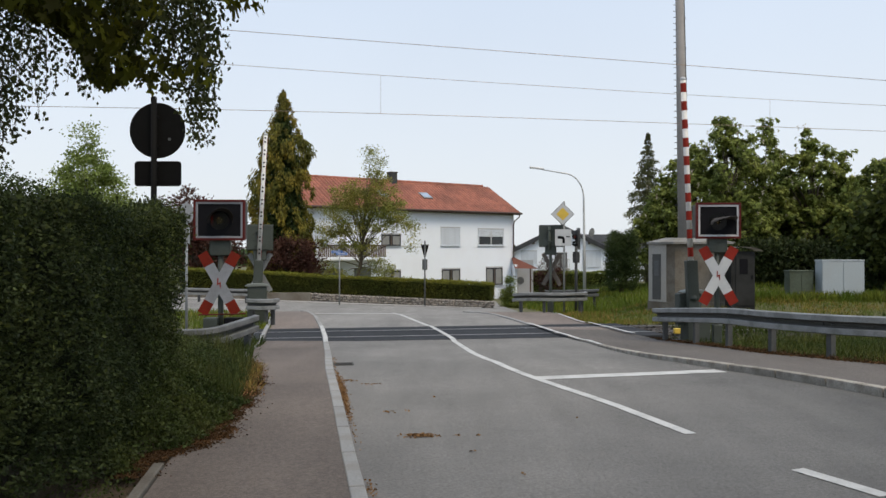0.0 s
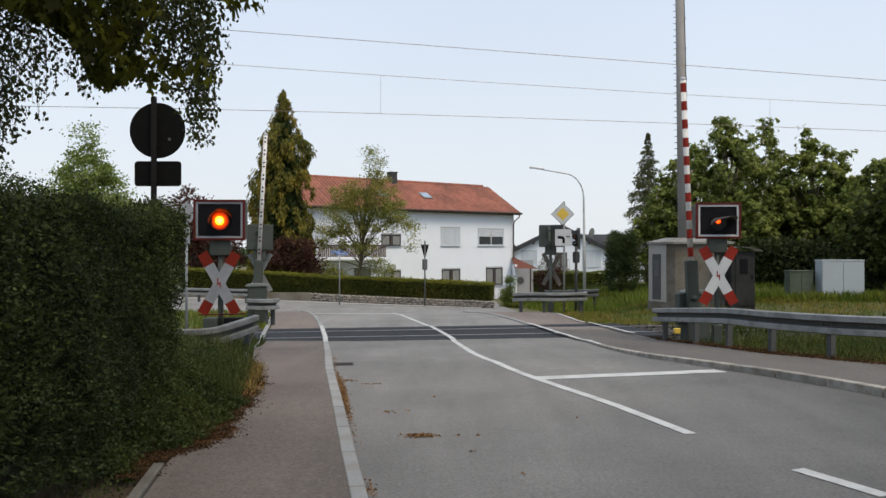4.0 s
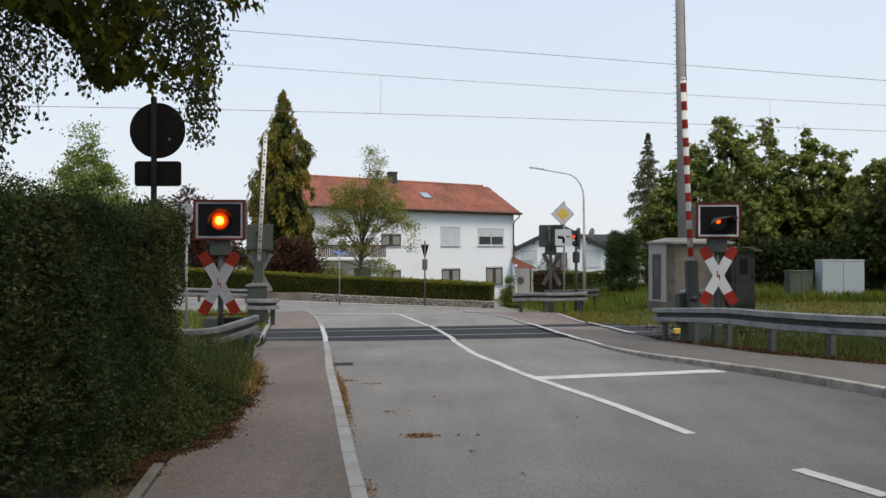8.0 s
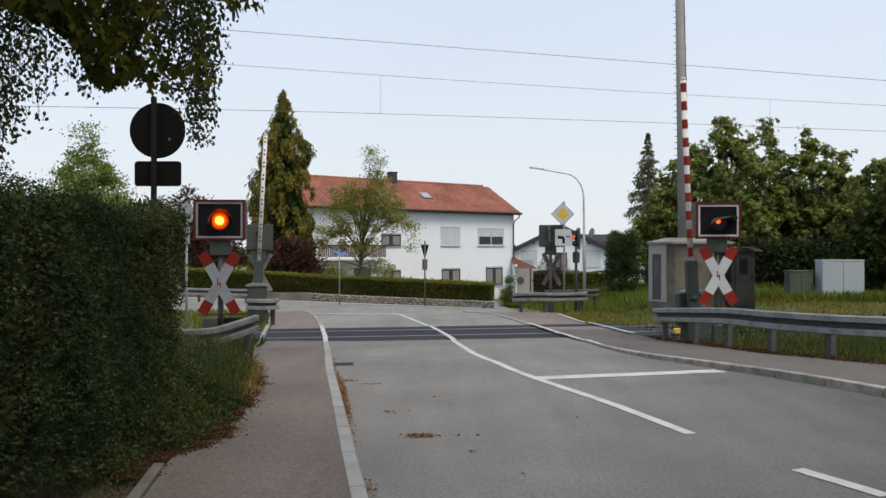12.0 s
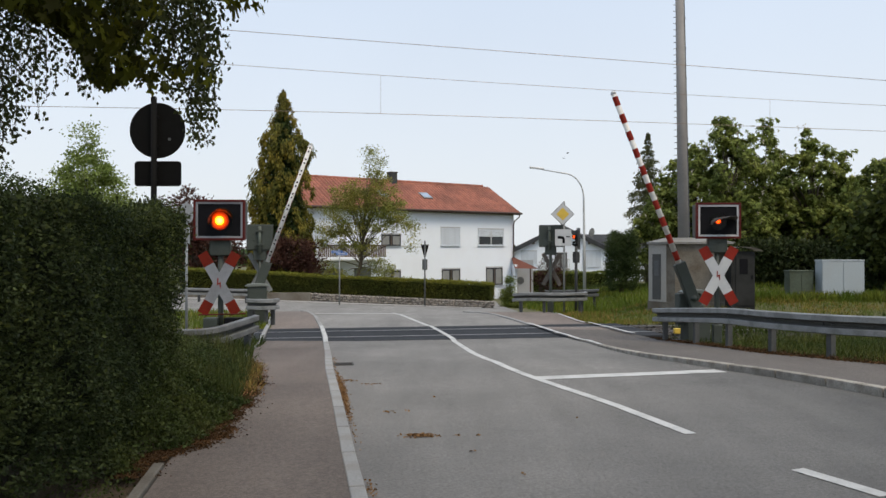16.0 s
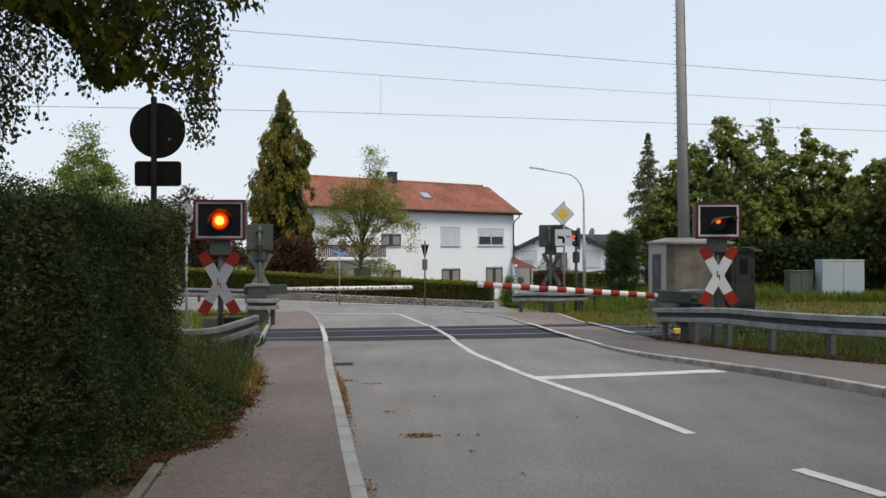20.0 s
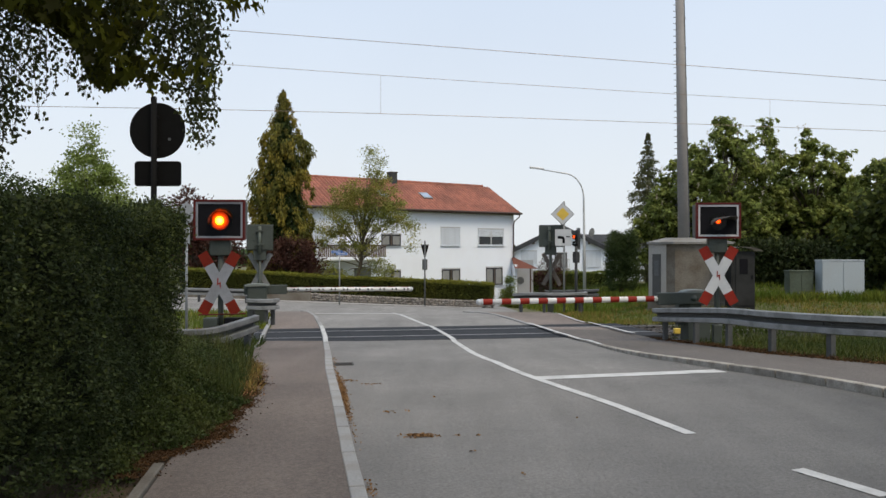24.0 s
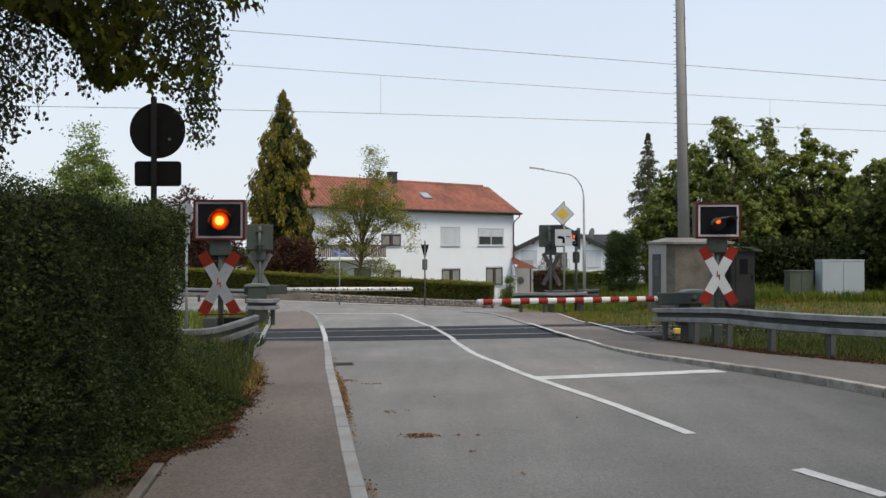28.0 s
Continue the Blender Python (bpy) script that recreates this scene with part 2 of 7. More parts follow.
BED = mat("dark_garden_soil", (0.050, 0.034, 0.021), 0.95, 0, 0.4, 3, 40, 0.5, (0.075, 0.052, 0.028), 0.8)
LITTER = mat("dry_leaf_litter", (0.080, 0.043, 0.020), 0.95, 0, 0.3, 4, 30, 0.2, (0.036, 0.022, 0.012), 0.8, island=0.5, spec=0.08)
WIRE = mat("wire_metal", (0.22, 0.17, 0.145), 0.5, 0.6, 0.1, 3, 30, 0)
SIGNGREY = mat("pale_sign_metal", (0.27, 0.285, 0.30), 0.6, 0.2, 0.12, 3, 30, 0.03)
LAMPGREY = mat("lamp_post_grey", (0.60, 0.61, 0.62), 0.5, 0.3, 0.08, 3, 30, 0.02)
HEDGE_LEAF = leaf_mat("hedge_leaves", (0.031, 0.044, 0.015), (0.045, 0.059, 0.018), 0.22, 0.4)
LIT_SHOOT = leaf_mat("lit_shoot_leaves", (0.062, 0.080, 0.022), (0.088, 0.102, 0.028), 0.35)
HEDGE_CORE = mat("hedge_inner_shade", (0.010, 0.013, 0.006), 0.95, 0, 0.3, 3, 20, 0.3, spec=0.03)
YEW_LEAF = leaf_mat("clipped_hedge_leaves", (0.072, 0.084, 0.014), (0.135, 0.130, 0.022), 0.25, 0.4)
YEW_LIT = leaf_mat("lit_yew_top_leaves", (0.20, 0.21, 0.032), (0.27, 0.25, 0.040), 0.3, 0.35)
CYPRESS = leaf_mat("golden_cypress_sprays", (0.098, 0.102, 0.020), (0.30, 0.225, 0.034), 0.25, 0.55)
SPRUCE = leaf_mat("spruce_sprays", (0.082, 0.096, 0.040), (0.135, 0.132, 0.060), 0.3, 0.5)
LOCUST = leaf_mat("locust_leaves", (0.215, 0.24, 0.062), (0.36, 0.31, 0.078), 0.5, 0.45)
CHESTNUT = leaf_mat("chestnut_leaves", (0.135, 0.172, 0.042), (0.265, 0.285, 0.070), 0.48, 0.7)
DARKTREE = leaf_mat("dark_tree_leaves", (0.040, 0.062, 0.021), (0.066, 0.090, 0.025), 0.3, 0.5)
VERGETREE = leaf_mat("olive_tree_leaves", (0.058, 0.076, 0.020), (0.105, 0.118, 0.030), 0.35, 0.55)
BRIGHTLEAF = leaf_mat("fresh_green_leaves", (0.20, 0.26, 0.07), (0.26, 0.31, 0.10), 0.45, 0.35)
BIRCH = leaf_mat("birch_leaves", (0.036, 0.044, 0.012), (0.055, 0.064, 0.016), 0.3, 0.4)
MAPLE = leaf_mat("maple_leaves", (0.060, 0.066, 0.008), (0.145, 0.135, 0.010), 0.62, 0.75)
COPPER = leaf_mat("copper_leaves", (0.058, 0.025, 0.019), (0.092, 0.046, 0.029), 0.25, 0.45)
BLOSSOM = leaf_mat("chestnut_blossom", (0.55, 0.50, 0.40), (0.60, 0.55, 0.45), 0.3, 0.2)
BRAMBLE = leaf_mat("bramble_leaves", (0.036, 0.054, 0.015), (0.072, 0.084, 0.021), 0.25, 0.5)
GRASS = leaf_mat("grass_blades", (0.092, 0.138, 0.018), (0.19, 0.175, 0.026), 0.32, 0.4)
DRYGRASS = leaf_mat("dry_grass_blades", (0.21, 0.15, 0.042), (0.30, 0.21, 0.060), 0.2, 0.4)
WEED = leaf_mat("weed_blades", (0.054, 0.073, 0.020), (0.109, 0.102, 0.034), 0.35, 0.5)
ORANGE = mat("orange_dry_leaves", (0.22, 0.125, 0.058), 0.95, 0, 0.3, 4, 30, 0.2, (0.15, 0.078, 0.034), 0.8, island=0.5, spec=0.08)
BIRDGREY = mat("dark_plumage", (0.05, 0.047, 0.045), 0.8, 0, 0.2, 20, 90, 0.05, spec=0.1)
IRON = mat("dark_cast_iron", (0.05, 0.048, 0.045), 0.8, 0.2, 0.3, 5, 40, 0.1, spec=0.2)
BACKGREY = mat("weathered_cross_back", (0.13, 0.112, 0.095), 0.8, 0, 0.2, 4, 30, 0.05, (0.075, 0.06, 0.05), 0.8)
# green grass with the trees' shade put into its colour
SHADEGRASS = leaf_mat("shaded_grass_blades", (0.044, 0.066, 0.014), (0.105, 0.095, 0.022), 0.3, 0.5)
LUSH = leaf_mat("lush_grass_blades", (0.039, 0.062, 0.014), (0.078, 0.082, 0.022), 0.3, 0.45)


def glow_mat(name, stops, strength):
    """The turning lamp insert: black on one side, its glow growing round the drum to full on the other."""
    m = bpy.data.materials.new(name)
    m.use_nodes = True
    nt, ln = m.node_tree.nodes, m.node_tree.links
    b = nt["Principled BSDF"]
    b.inputs["Base Color"].default_value = (0.012, 0.010, 0.010, 1)
    b.inputs["Roughness"].default_value = 0.5
    tc, sp = nt.new("ShaderNodeTexCoord"), nt.new("ShaderNodeSeparateXYZ")
    at2, mr = nt.new("ShaderNodeMath"), nt.new("ShaderNodeMapRange")
    at2.operation = "ARCTAN2"
    ln.new(tc.outputs["Object"], sp.inputs[0])
    ln.new(sp.outputs["X"], at2.inputs[0])
    ln.new(sp.outputs["Y"], at2.inputs[1])
    mr.inputs["From Min"].default_value, mr.inputs["From Max"].default_value = -math.pi, math.pi
    ln.new(at2.outputs[0], mr.inputs["Value"])
    sr = nt.new("ShaderNodeValToRGB")
    while len(sr.color_ramp.elements) < len(stops):
        sr.color_ramp.elements.new(0.5)
    for e, (p, v) in zip(sr.color_ramp.elements, stops):
        e.position, e.color = p, (v, v, v, 1)
    ln.new(mr.outputs["Result"], sr.inputs["Fac"])
    mu = nt.new("ShaderNodeMath")
    mu.operation, mu.inputs[1].default_value = "MULTIPLY", strength
    ln.new(sr.outputs["Color"], mu.inputs[0])
    b.inputs["Emission Color"].default_value = (1.0, 0.092, 0.007, 1)
    ln.new(mu.outputs[0], b.inputs["Emission Strength"])
    return m


def lens_mat(name, stops, radius):
    """A lens disc tinted to paint the lamp's halo: clear in the middle, ever darker red towards its edge."""
    m = bpy.data.materials.new(name)
    m.use_nodes = True
    nt, ln = m.node_tree.nodes, m.node_tree.links
    nt.remove(nt["Principled BSDF"])
    tc, le, mr = nt.new("ShaderNodeTexCoord"), nt.new("ShaderNodeVectorMath"), nt.new("ShaderNodeMapRange")
    le.operation = "LENGTH"
    ln.new(tc.outputs["Object"], le.inputs[0])
    mr.inputs["From Max"].default_value = radius
    ln.new(le.outputs["Value"], mr.inputs["Value"])
    cr, tr = nt.new("ShaderNodeValToRGB"), nt.new("ShaderNodeBsdfTransparent")
    while len(cr.color_ramp.elements) < len(stops):
        cr.color_ramp.elements.new(0.5)
    for e, (p, c) in zip(cr.color_ramp.elements, stops):
        e.position, e.color = p, (*c, 1)
    ln.new(mr.outputs["Result"], cr.inputs["Fac"])
    ln.new(cr.outputs["Color"], tr.inputs["Color"])
    gl, mx = nt.new("ShaderNodeBsdfGlossy"), nt.new("ShaderNodeMixShader")
    gl.inputs["Roughness"].default_value = 0.25
    mx.inputs["Fac"].default_value = 0.02
    ln.new(tr.outputs[0], mx.inputs[1])
    ln.new(gl.outputs[0], mx.inputs[2])
    ln.new(mx.outputs[0], nt["Material Output"].inputs["Surface"])
    return m


# round the drum, from back to front to back: dark, faint, full, faint, dark
LAMPGLOW = glow_mat("red_lamp_glow", [(0.0, 0.0), (0.13, 0.0), (0.15, 0.032), (0.31, 0.034), (0.36, 1.0), (0.64, 1.0), (0.69, 0.034), (0.85, 0.032), (0.87, 0.0), (1.0, 0.0)], 150.0)
ROADGLOW = glow_mat("small_red_lamp_glow", [(0.0, 0.0), (0.2, 0.0), (0.42, 0.012), (0.58, 0.012), (0.8, 0.0)], 150.0)
# tint rings paint the bloom around each lamp; the second is narrower and dimmer
LENS = lens_mat("tinted_lamp_lens", [(0.0, (1, 0.95, 0.8)), (0.30, (0.9, 0.85, 0.6)), (0.44, (0.26, 0.24, 0.16)), (0.58, (0.11, 0.092, 0.045)), (0.74, (0.075, 0.058, 0.017)), (0.9, (0.055, 0.036, 0.01)), (1.0, (0.026, 0.016, 0.005))], 0.187)
DIMLENS = lens_mat("dark_tinted_lamp_lens", [(0.0, (1, 0.9, 0.8)), (0.20, (0.8, 0.7, 0.5)), (0.34, (0.12, 0.10, 0.06)), (0.46, (0.012, 0.006, 0.003)), (0.80, (0.006, 0.003, 0.002)), (1.0, (0.004, 0.002, 0.001))], 0.187)


# ---- building helpers ----
def thing(name, m, label, category, group="", kind=""):
    ob = new(name)
    ob.matrix_world = m
    ob.empty_display_size = 0.2
    return tagged(ob, label, category, group, kind)


def to_mesh(name, bm, material, smooth=False):
    me = bpy.data.meshes.new(name)
    bm.normal_update()
    bm.to_mesh(me)
    bm.free()
    me.materials.append(material)
    if smooth:
        me.shade_smooth()
    return me


def part(name, bm, material, parent, label="", m=None, smooth=False):
    ob = new(name, bm if isinstance(bm, bpy.types.Mesh) else to_mesh(name, bm, material, smooth))
    ob.parent = parent
    if m is not None:
        ob.matrix_basis = m
    if label:
        tagged(ob, label)
    return ob


def box(x0, x1, y0, y1, z0, z1, bevel=0.0, bm=None):
    bm = bm or bmesh.new()
    r = bmesh.ops.create_cube(bm, size=1.0)
    vs = r["verts"]
    for v in vs:
        v.co = ((x0 + x1) / 2 + v.co.x * (x1 - x0), (y0 + y1) / 2 + v.co.y * (y1 - y0), (z0 + z1) / 2 + v.co.z * (z1 - z0))
    if bevel:
        es = list({e for v in vs for e in v.link_edges})
        bmesh.ops.bevel(bm, geom=es, offset=bevel, segments=2, affect="EDGES", profile=0.5)
    return bm


def tube(p0, p1, r0, r1=None, seg=12, bm=None, caps=True):
    bm = bm or bmesh.new()
    p0, p1 = Vector(p0), Vector(p1)
    d = p1 - p0
    r = bmesh.ops.create_cone(bm, cap_ends=caps, segments=seg, radius1=r0, radius2=r0 if r1 is None else r1, depth=d.length)
    m = Matrix.Translation((p0 + p1) / 2) @ d.to_track_quat("Z", "Y").to_matrix().to_4x4()
    bmesh.ops.transform(bm, matrix=m, verts=r["verts"])
    return bm


def pipe(points, r, seg=8, bm=None, radii=None):
    """A round bar along points."""
    bm = bm or bmesh.new()
    pts = [Vector(p) for p in points]
    rings = []
    for i, p in enumerate(pts):
        d = (pts[min(i + 1, len(pts) - 1)] - pts[max(i - 1, 0)]).normalized()
        q = d.to_track_quat("Z", "Y")
        rad = radii[i] if radii else r
        rings.append([bm.verts.new(p + q @ Vector((rad * math.cos(a * math.tau / seg), rad * math.sin(a * math.tau / seg), 0))) for a in range(seg)])
    for a, b in zip(rings, rings[1:]):
        for i in range(seg):
            bm.faces.new((a[i], a[(i + 1) % seg], b[(i + 1) % seg], b[i]))
    bm.faces.new(rings[0][::-1])
    bm.faces.new(rings[-1])
    return bm


def plate(outline, thickness, bm=None):
    """A flat plate in the xz plane, its front at y = 0, going back by thickness."""
    bm = bm or bmesh.new()
    a = [bm.verts.new((x, 0, z)) for x, z in outline]
    b = [bm.verts.new((x, thickness, z)) for x, z in outline]
    bm.faces.new(a)
    bm.faces.new(b[::-1])
    n = len(a)
    for i in range(n):
        bm.faces.new((a[i], b[i], b[(i + 1) % n], a[(i + 1) % n]))
    bmesh.ops.recalc_face_normals(bm, faces=bm.faces)
    return bm


def rounded(w, h, r, n=4):
    out = []
    for cx, cz, a0 in ((w / 2 - r, h / 2 - r, 0), (-w / 2 + r, h / 2 - r, 90), (-w / 2 + r, -h / 2 + r, 180), (w / 2 - r, -h / 2 + r, 270)):
        out += [(cx + r * math.cos(radians(a0 + 90 * i / n)), cz + r * math.sin(radians(a0 + 90 * i / n))) for i in range(n + 1)]
    return out


def np_mesh(name, verts, faces, material, smooth=False):
    """A mesh from arrays; all faces have the same number of corners."""
    me = bpy.data.meshes.new(name)
    k = faces.shape[1]
    me.vertices.add(len(verts))
    me.vertices.foreach_set("co", np.ascontiguousarray(verts, dtype=np.float32).ravel())
    me.loops.add(faces.size)
    me.loops.foreach_set("vertex_index", np.ascontiguousarray(faces, dtype=np.int32).ravel())
    me.polygons.add(len(faces))
    me.polygons.foreach_set("loop_start", np.arange(0, faces.size, k, dtype=np.int32))
    me.update(calc_edges=True)
    me.materials.append(material)
    if smooth:
        me.shade_smooth()
    return me


def unit(a):
    return a / np.maximum(np.linalg.norm(a, axis=1, keepdims=True), 1e-6)


def leaves(name, base, way, size, material, rng, wide=0.34, fold=0.12, face=None):
    """One mesh of pointed leaves: each has its own base, direction and length; face: the way the blades look."""
    n = len(base)
    way = unit(way)
    side = unit(np.cross(way, rng.normal(size=(n, 3)) if face is None else face))
    up = np.cross(side, way)
    s = np.asarray(size).reshape(-1, 1) * np.ones((n, 1))
    mid = base + way * s * 0.45
    v = np.stack([base, mid + side * s * wide + up * s * fold, base + way * s, mid - side * s * wide + up * s * fold], 1).reshape(-1, 3)
    k = np.arange(n)[:, None] * 4
    return np_mesh(name, v, np.concatenate([k + (0, 1, 2), k + (0, 2, 3)]), material)


def smooth(a):
    a = np.clip(a, 0, 1)
    return a * a * (3 - 2 * a)


PROFILE_Y = (-60, 10, 13, 16, 19.5, 23, 29, 36, 45, 62, 100, 400)
PROFILE_Z = (0, 0, -0.055, -0.225, -0.42, -0.44, -0.55, -0.85, -1.25, -1.9, -2.0, -2.0)


def ground(x, y):
    """The lie of the land: falls gently past the tracks; a bank on the far verge."""
    z = np.interp(y, PROFILE_Y, PROFILE_Z) - 0.033 * np.clip(np.asarray(x) - 2, -16, 6) * smooth((np.asarray(y) - 30) / 12)
    return z + 0.55 * smooth((x - 5.0) / 4) * smooth((y - 24.5) / 5) + 0.7 * smooth((x - 7.0) / 6) * smooth((y - 34) / 8) * (1 - 0.5 * smooth((y - 48) / 15))


def gz(x, y):
    return float(ground(x, y))


def xs(line, y):
    return np.interp(y, [p[1] for p in line], [p[0] for p in line])


# edges of the road and of the two walkways, as (x, y)
KERB_L = [(1.75, -8), (0.45, 0), (-0.51, 5.7), (-0.70, 6.82), (-0.88, 7.93), (-1.12, 9.4), (-1.55, 12.0), (-2.0, 15.2), (-2.71, 20), (-3.24, 23.1), (-4.08, 27.66), (-5.0, 31.8), (-6.2, 34)]
KERB_R = [(13, -8), (9.2, 0), (7.4, 4), (5.85, 7.6), (4.94, 9.67), (4.64, 10.54), (4.36, 11.27), (4.03, 11.96), (3.68, 12.76), (3.36, 13.9), (3.26, 14.8), (3.19, 15.9), (3.16, 17.4), (3.17, 19.0), (3.02, 20.3), (2.82, 21.2), (2.60, 22.6), (2.36, 24.4), (2.04, 27.0), (1.78, 28.7), (1.5, 30.4), (1.1, 31.5), (0.7, 32.2), (0.0, 33.0), (-0.8, 34)]
WALK_L = [(0.1, -8), (-1.3, 0), (-1.98, 5.7), (-2.12, 6.6), (-2.2, 8), (-2.95, 13.1), (-3.48, 15.7), (-4.17, 20), (-4.75, 23.5), (-5.6, 28.3), (-6.6, 31.6)]
WALK_R = [(18, -8), (13.2, 0), (11.0, 4), (8.7, 7.6), (7.5, 9.9), (6.26, 12.0), (5.75, 12.8), (5.42, 13.9), (5.35, 15.9), (4.98, 19.6), (4.62, 21.13), (4.30, 23.3), (4.08, 25.2), (4.02, 28.3), (3.9, 31.6)]
LITTER_EDGE = [(-2.12, 5.9), (-2.17, 6.6), (-1.98, 7.0), (-1.88, 7.4), (-1.92, 8.2), (-2.10, 9.6), (-2.46, 11.6), (-2.96, 13.2), (-3.4, 15.5)]
TRACK_Y0 = 21.55                # where the track's middle crosses x = 0


def track_y(x, across=0.0):
    return TRACK_Y0 + 0.182 * x + across / 0.984


def strip(name, left, right, y0, y1, lift, material, label, category, across=8, step=0.25):
    ys = np.arange(y0, y1 + 1e-6, step)
    u = np.linspace(0, 1, across)
    xl, xr = left(ys)[:, None], right(ys)[:, None]
    X = xl + (xr - xl) * u
    Y = np.repeat(ys[:, None], across, 1)
    Z = ground(X, Y) + lift(X, Y)
    v = np.stack([X, Y, Z], 2).reshape(-1, 3)
    i = (np.arange(len(ys) - 1)[:, None] * across + np.arange(across - 1)).reshape(-1, 1)
    return tagged(new(name, np_mesh(name, v, i + np.array((0, 1, across + 1, across)), material, True)), label, category, "", "structure")


def low(y):
    """1 where the kerbs are raised, 0 where they sink to the level of the crossing."""
    return 1 - smooth((y - 14.5) / 3.5) * (1 - smooth((y - 25) / 3))


def rise(y):
    """Height of the right kerb and footway over the road."""
    return np.interp(y, (9, 11.2, 12.6, 15, 18, 21, 26), (0.095, 0.09, 0.07, 0.048, 0.026, 0.022, 0.025))


# ---- ground, road, walkways ----
gx = np.concatenate([[-3000, -900, -300, -120, -70], np.arange(-40, 45.1, 1.0), [60, 90, 150, 400, 1000, 3000]])
gy = np.concatenate([[-3000, -600, -150, -60, -30], np.arange(-12, 80.1, 0.8), [95, 130, 200, 400, 1000, 4000]])
GX, GY = np.meshgrid(gx, gy)
GZ = ground(GX, GY) - 0.07
gv = np.stack([GX, GY, GZ], 2).reshape(-1, 3)
gi = (np.arange(len(gy) - 1)[:, None] * len(gx) + np.arange(len(gx) - 1)).reshape(-1, 1)
tagged(new("ground", np_mesh("ground", gv, gi + np.array((0, 1, len(gx) + 1, len(gx))), SOIL, True)), "grassy soil verge reaching to the horizon", "ground", "", "structure")
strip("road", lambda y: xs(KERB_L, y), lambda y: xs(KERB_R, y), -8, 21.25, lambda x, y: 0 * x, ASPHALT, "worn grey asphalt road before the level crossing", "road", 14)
strip("road", lambda y: xs(KERB_L, y), lambda y: xs(KERB_R, y), 21.25, 33.5, lambda x, y: 0 * x, FARASPHALT, "paler asphalt road beyond the level crossing", "road", 14)
strip("pavement", lambda y: xs(WALK_L, y), lambda y: xs(KERB_L, y) - 0.115, -8, 21.5, lambda x, y: 0.035 * low(y) + 0.004, WALKWAY, "brownish asphalt footway beside the hedge", "pavement")
strip("pavement", lambda y: xs(WALK_L, y), lambda y: xs(KERB_L, y) - 0.115, 21.5, 31.5, lambda x, y: 0.035 * low(y) + 0.004, PINKWALK, "pinkish asphalt footway beyond the tracks", "pavement")
strip("pavement", lambda y: xs(KERB_R, y) + 0.14, lambda y: xs(WALK_R, y), -8, 22.25, lambda x, y: rise(y) + 0.004, FARWALK, "grey asphalt footway behind a raised kerb", "pavement")
strip("pavement", lambda y: xs(KERB_R, y) + 0.14, lambda y: xs(WALK_R, y), 22.25, 31.5, lambda x, y: rise(y) + 0.004, PINKWALK, "pinkish asphalt footway at the junction corner", "pavement")
CROSS_NEAR = [(-70, 30.6), (-6.6, 31.2), (2.6, 31.2), (3.0, 34), (3.1, 40), (3.3, 50), (3.8, 64)]
CROSS_FAR = [(-70, 38.6), (-7.5, 39.8), (-2, 38.8), (1.8, 38.2), (2.1, 41), (2.0, 46), (2.1, 54), (2.5, 66)]



def band(name, a, b, n, lift, material, label, category):
    """A road between two lines of points, parted evenly along both."""
    def along(line):
        p = np.array(line, float)
        d = np.concatenate([[0], np.cumsum(np.linalg.norm(np.diff(p, axis=0), axis=1))])
        t = np.linspace(0, d[-1], n)
        return np.stack([np.interp(t, d, p[:, 0]), np.interp(t, d, p[:, 1])], 1)
    A, B = along(a), along(b)
    k = 10
    u = np.linspace(0, 1, k)[None, :, None]
    Q = A[:, None] * (1 - u) + B[:, None] * u
    v = np.concatenate([Q, (ground(Q[..., 0], Q[..., 1]) + lift)[..., None]], 2).reshape(-1, 3)
    i = (np.arange(n - 1)[:, None] * k + np.arange(k - 1)).reshape(-1, 1)
    return tagged(new(name, np_mesh(name, v, i + np.array((0, k, k + 1, 1)), material, True)), label, category, "", "structure")


band("road", CROSS_NEAR, CROSS_FAR, 160, -0.012, FARASPHALT, "main road of grey asphalt past the junction", "road")
FAR_WALK = [(-70, 41.4), (-7.5, 41.5), (-2, 40.4), (1.8, 39.6)]
band("pavement", CROSS_FAR[:4], FAR_WALK, 110, 0.0, PALECONC, "pale footway along the stone wall", "pavement")


def painted(name, pts, w, label, lift=0.006):
    """A painted line on the road along points (x, y)."""
    P = []
    for (x0, y0), (x1, y1) in zip(pts, pts[1:]):
        k = max(2, int(math.hypot(x1 - x0, y1 - y0) / 0.3))
        P += [(x0 + (x1 - x0) * i / k, y0 + (y1 - y0) * i / k) for i in range(k)]
    P.append(pts[-1])
    P = np.array(P)
    d = unit(np.gradient(P, axis=0))
    nrm = np.stack([-d[:, 1], d[:, 0]], 1) * w / 2
    Q = np.stack([P + nrm, P - nrm], 1)
    over = 0.028 * smooth((2.3 - np.abs(Q[..., 1] - track_y(Q[..., 0]))) / 0.4)
    v = np.concatenate([Q, (ground(Q[..., 0], Q[..., 1]) + lift + over)[..., None]], 2).reshape(-1, 3)
    i = (np.arange(len(P) - 1) * 2).reshape(-1, 1)
    return tagged(new(name, np_mesh(name, v, i + np.array((0, 2, 3, 1)), PAINT)), label, "road marking", "", "structure")


painted("centre_line", [(2.235, 7.68), (1.845, 9.1), (1.485, 10.19), (1.18, 11.27), (0.92, 12.4), (0.70, 13.7), (0.53, 15.26), (0.38, 17.6), (0.21, 19.9), (0.02, 21.1), (-0.5, 24.24), (-1.18, 27.78), (-1.80, 31.0)], 0.12, "worn white solid centre line")
for a, b in (((2.99, 5.74), (2.68, 6.44)), ((3.9, 3.6), (3.3, 5.0)), ((5.4, 0.8), (4.4, 2.6))):
    painted("lane_dash", [a, b], 0.13, "worn white lane dash")
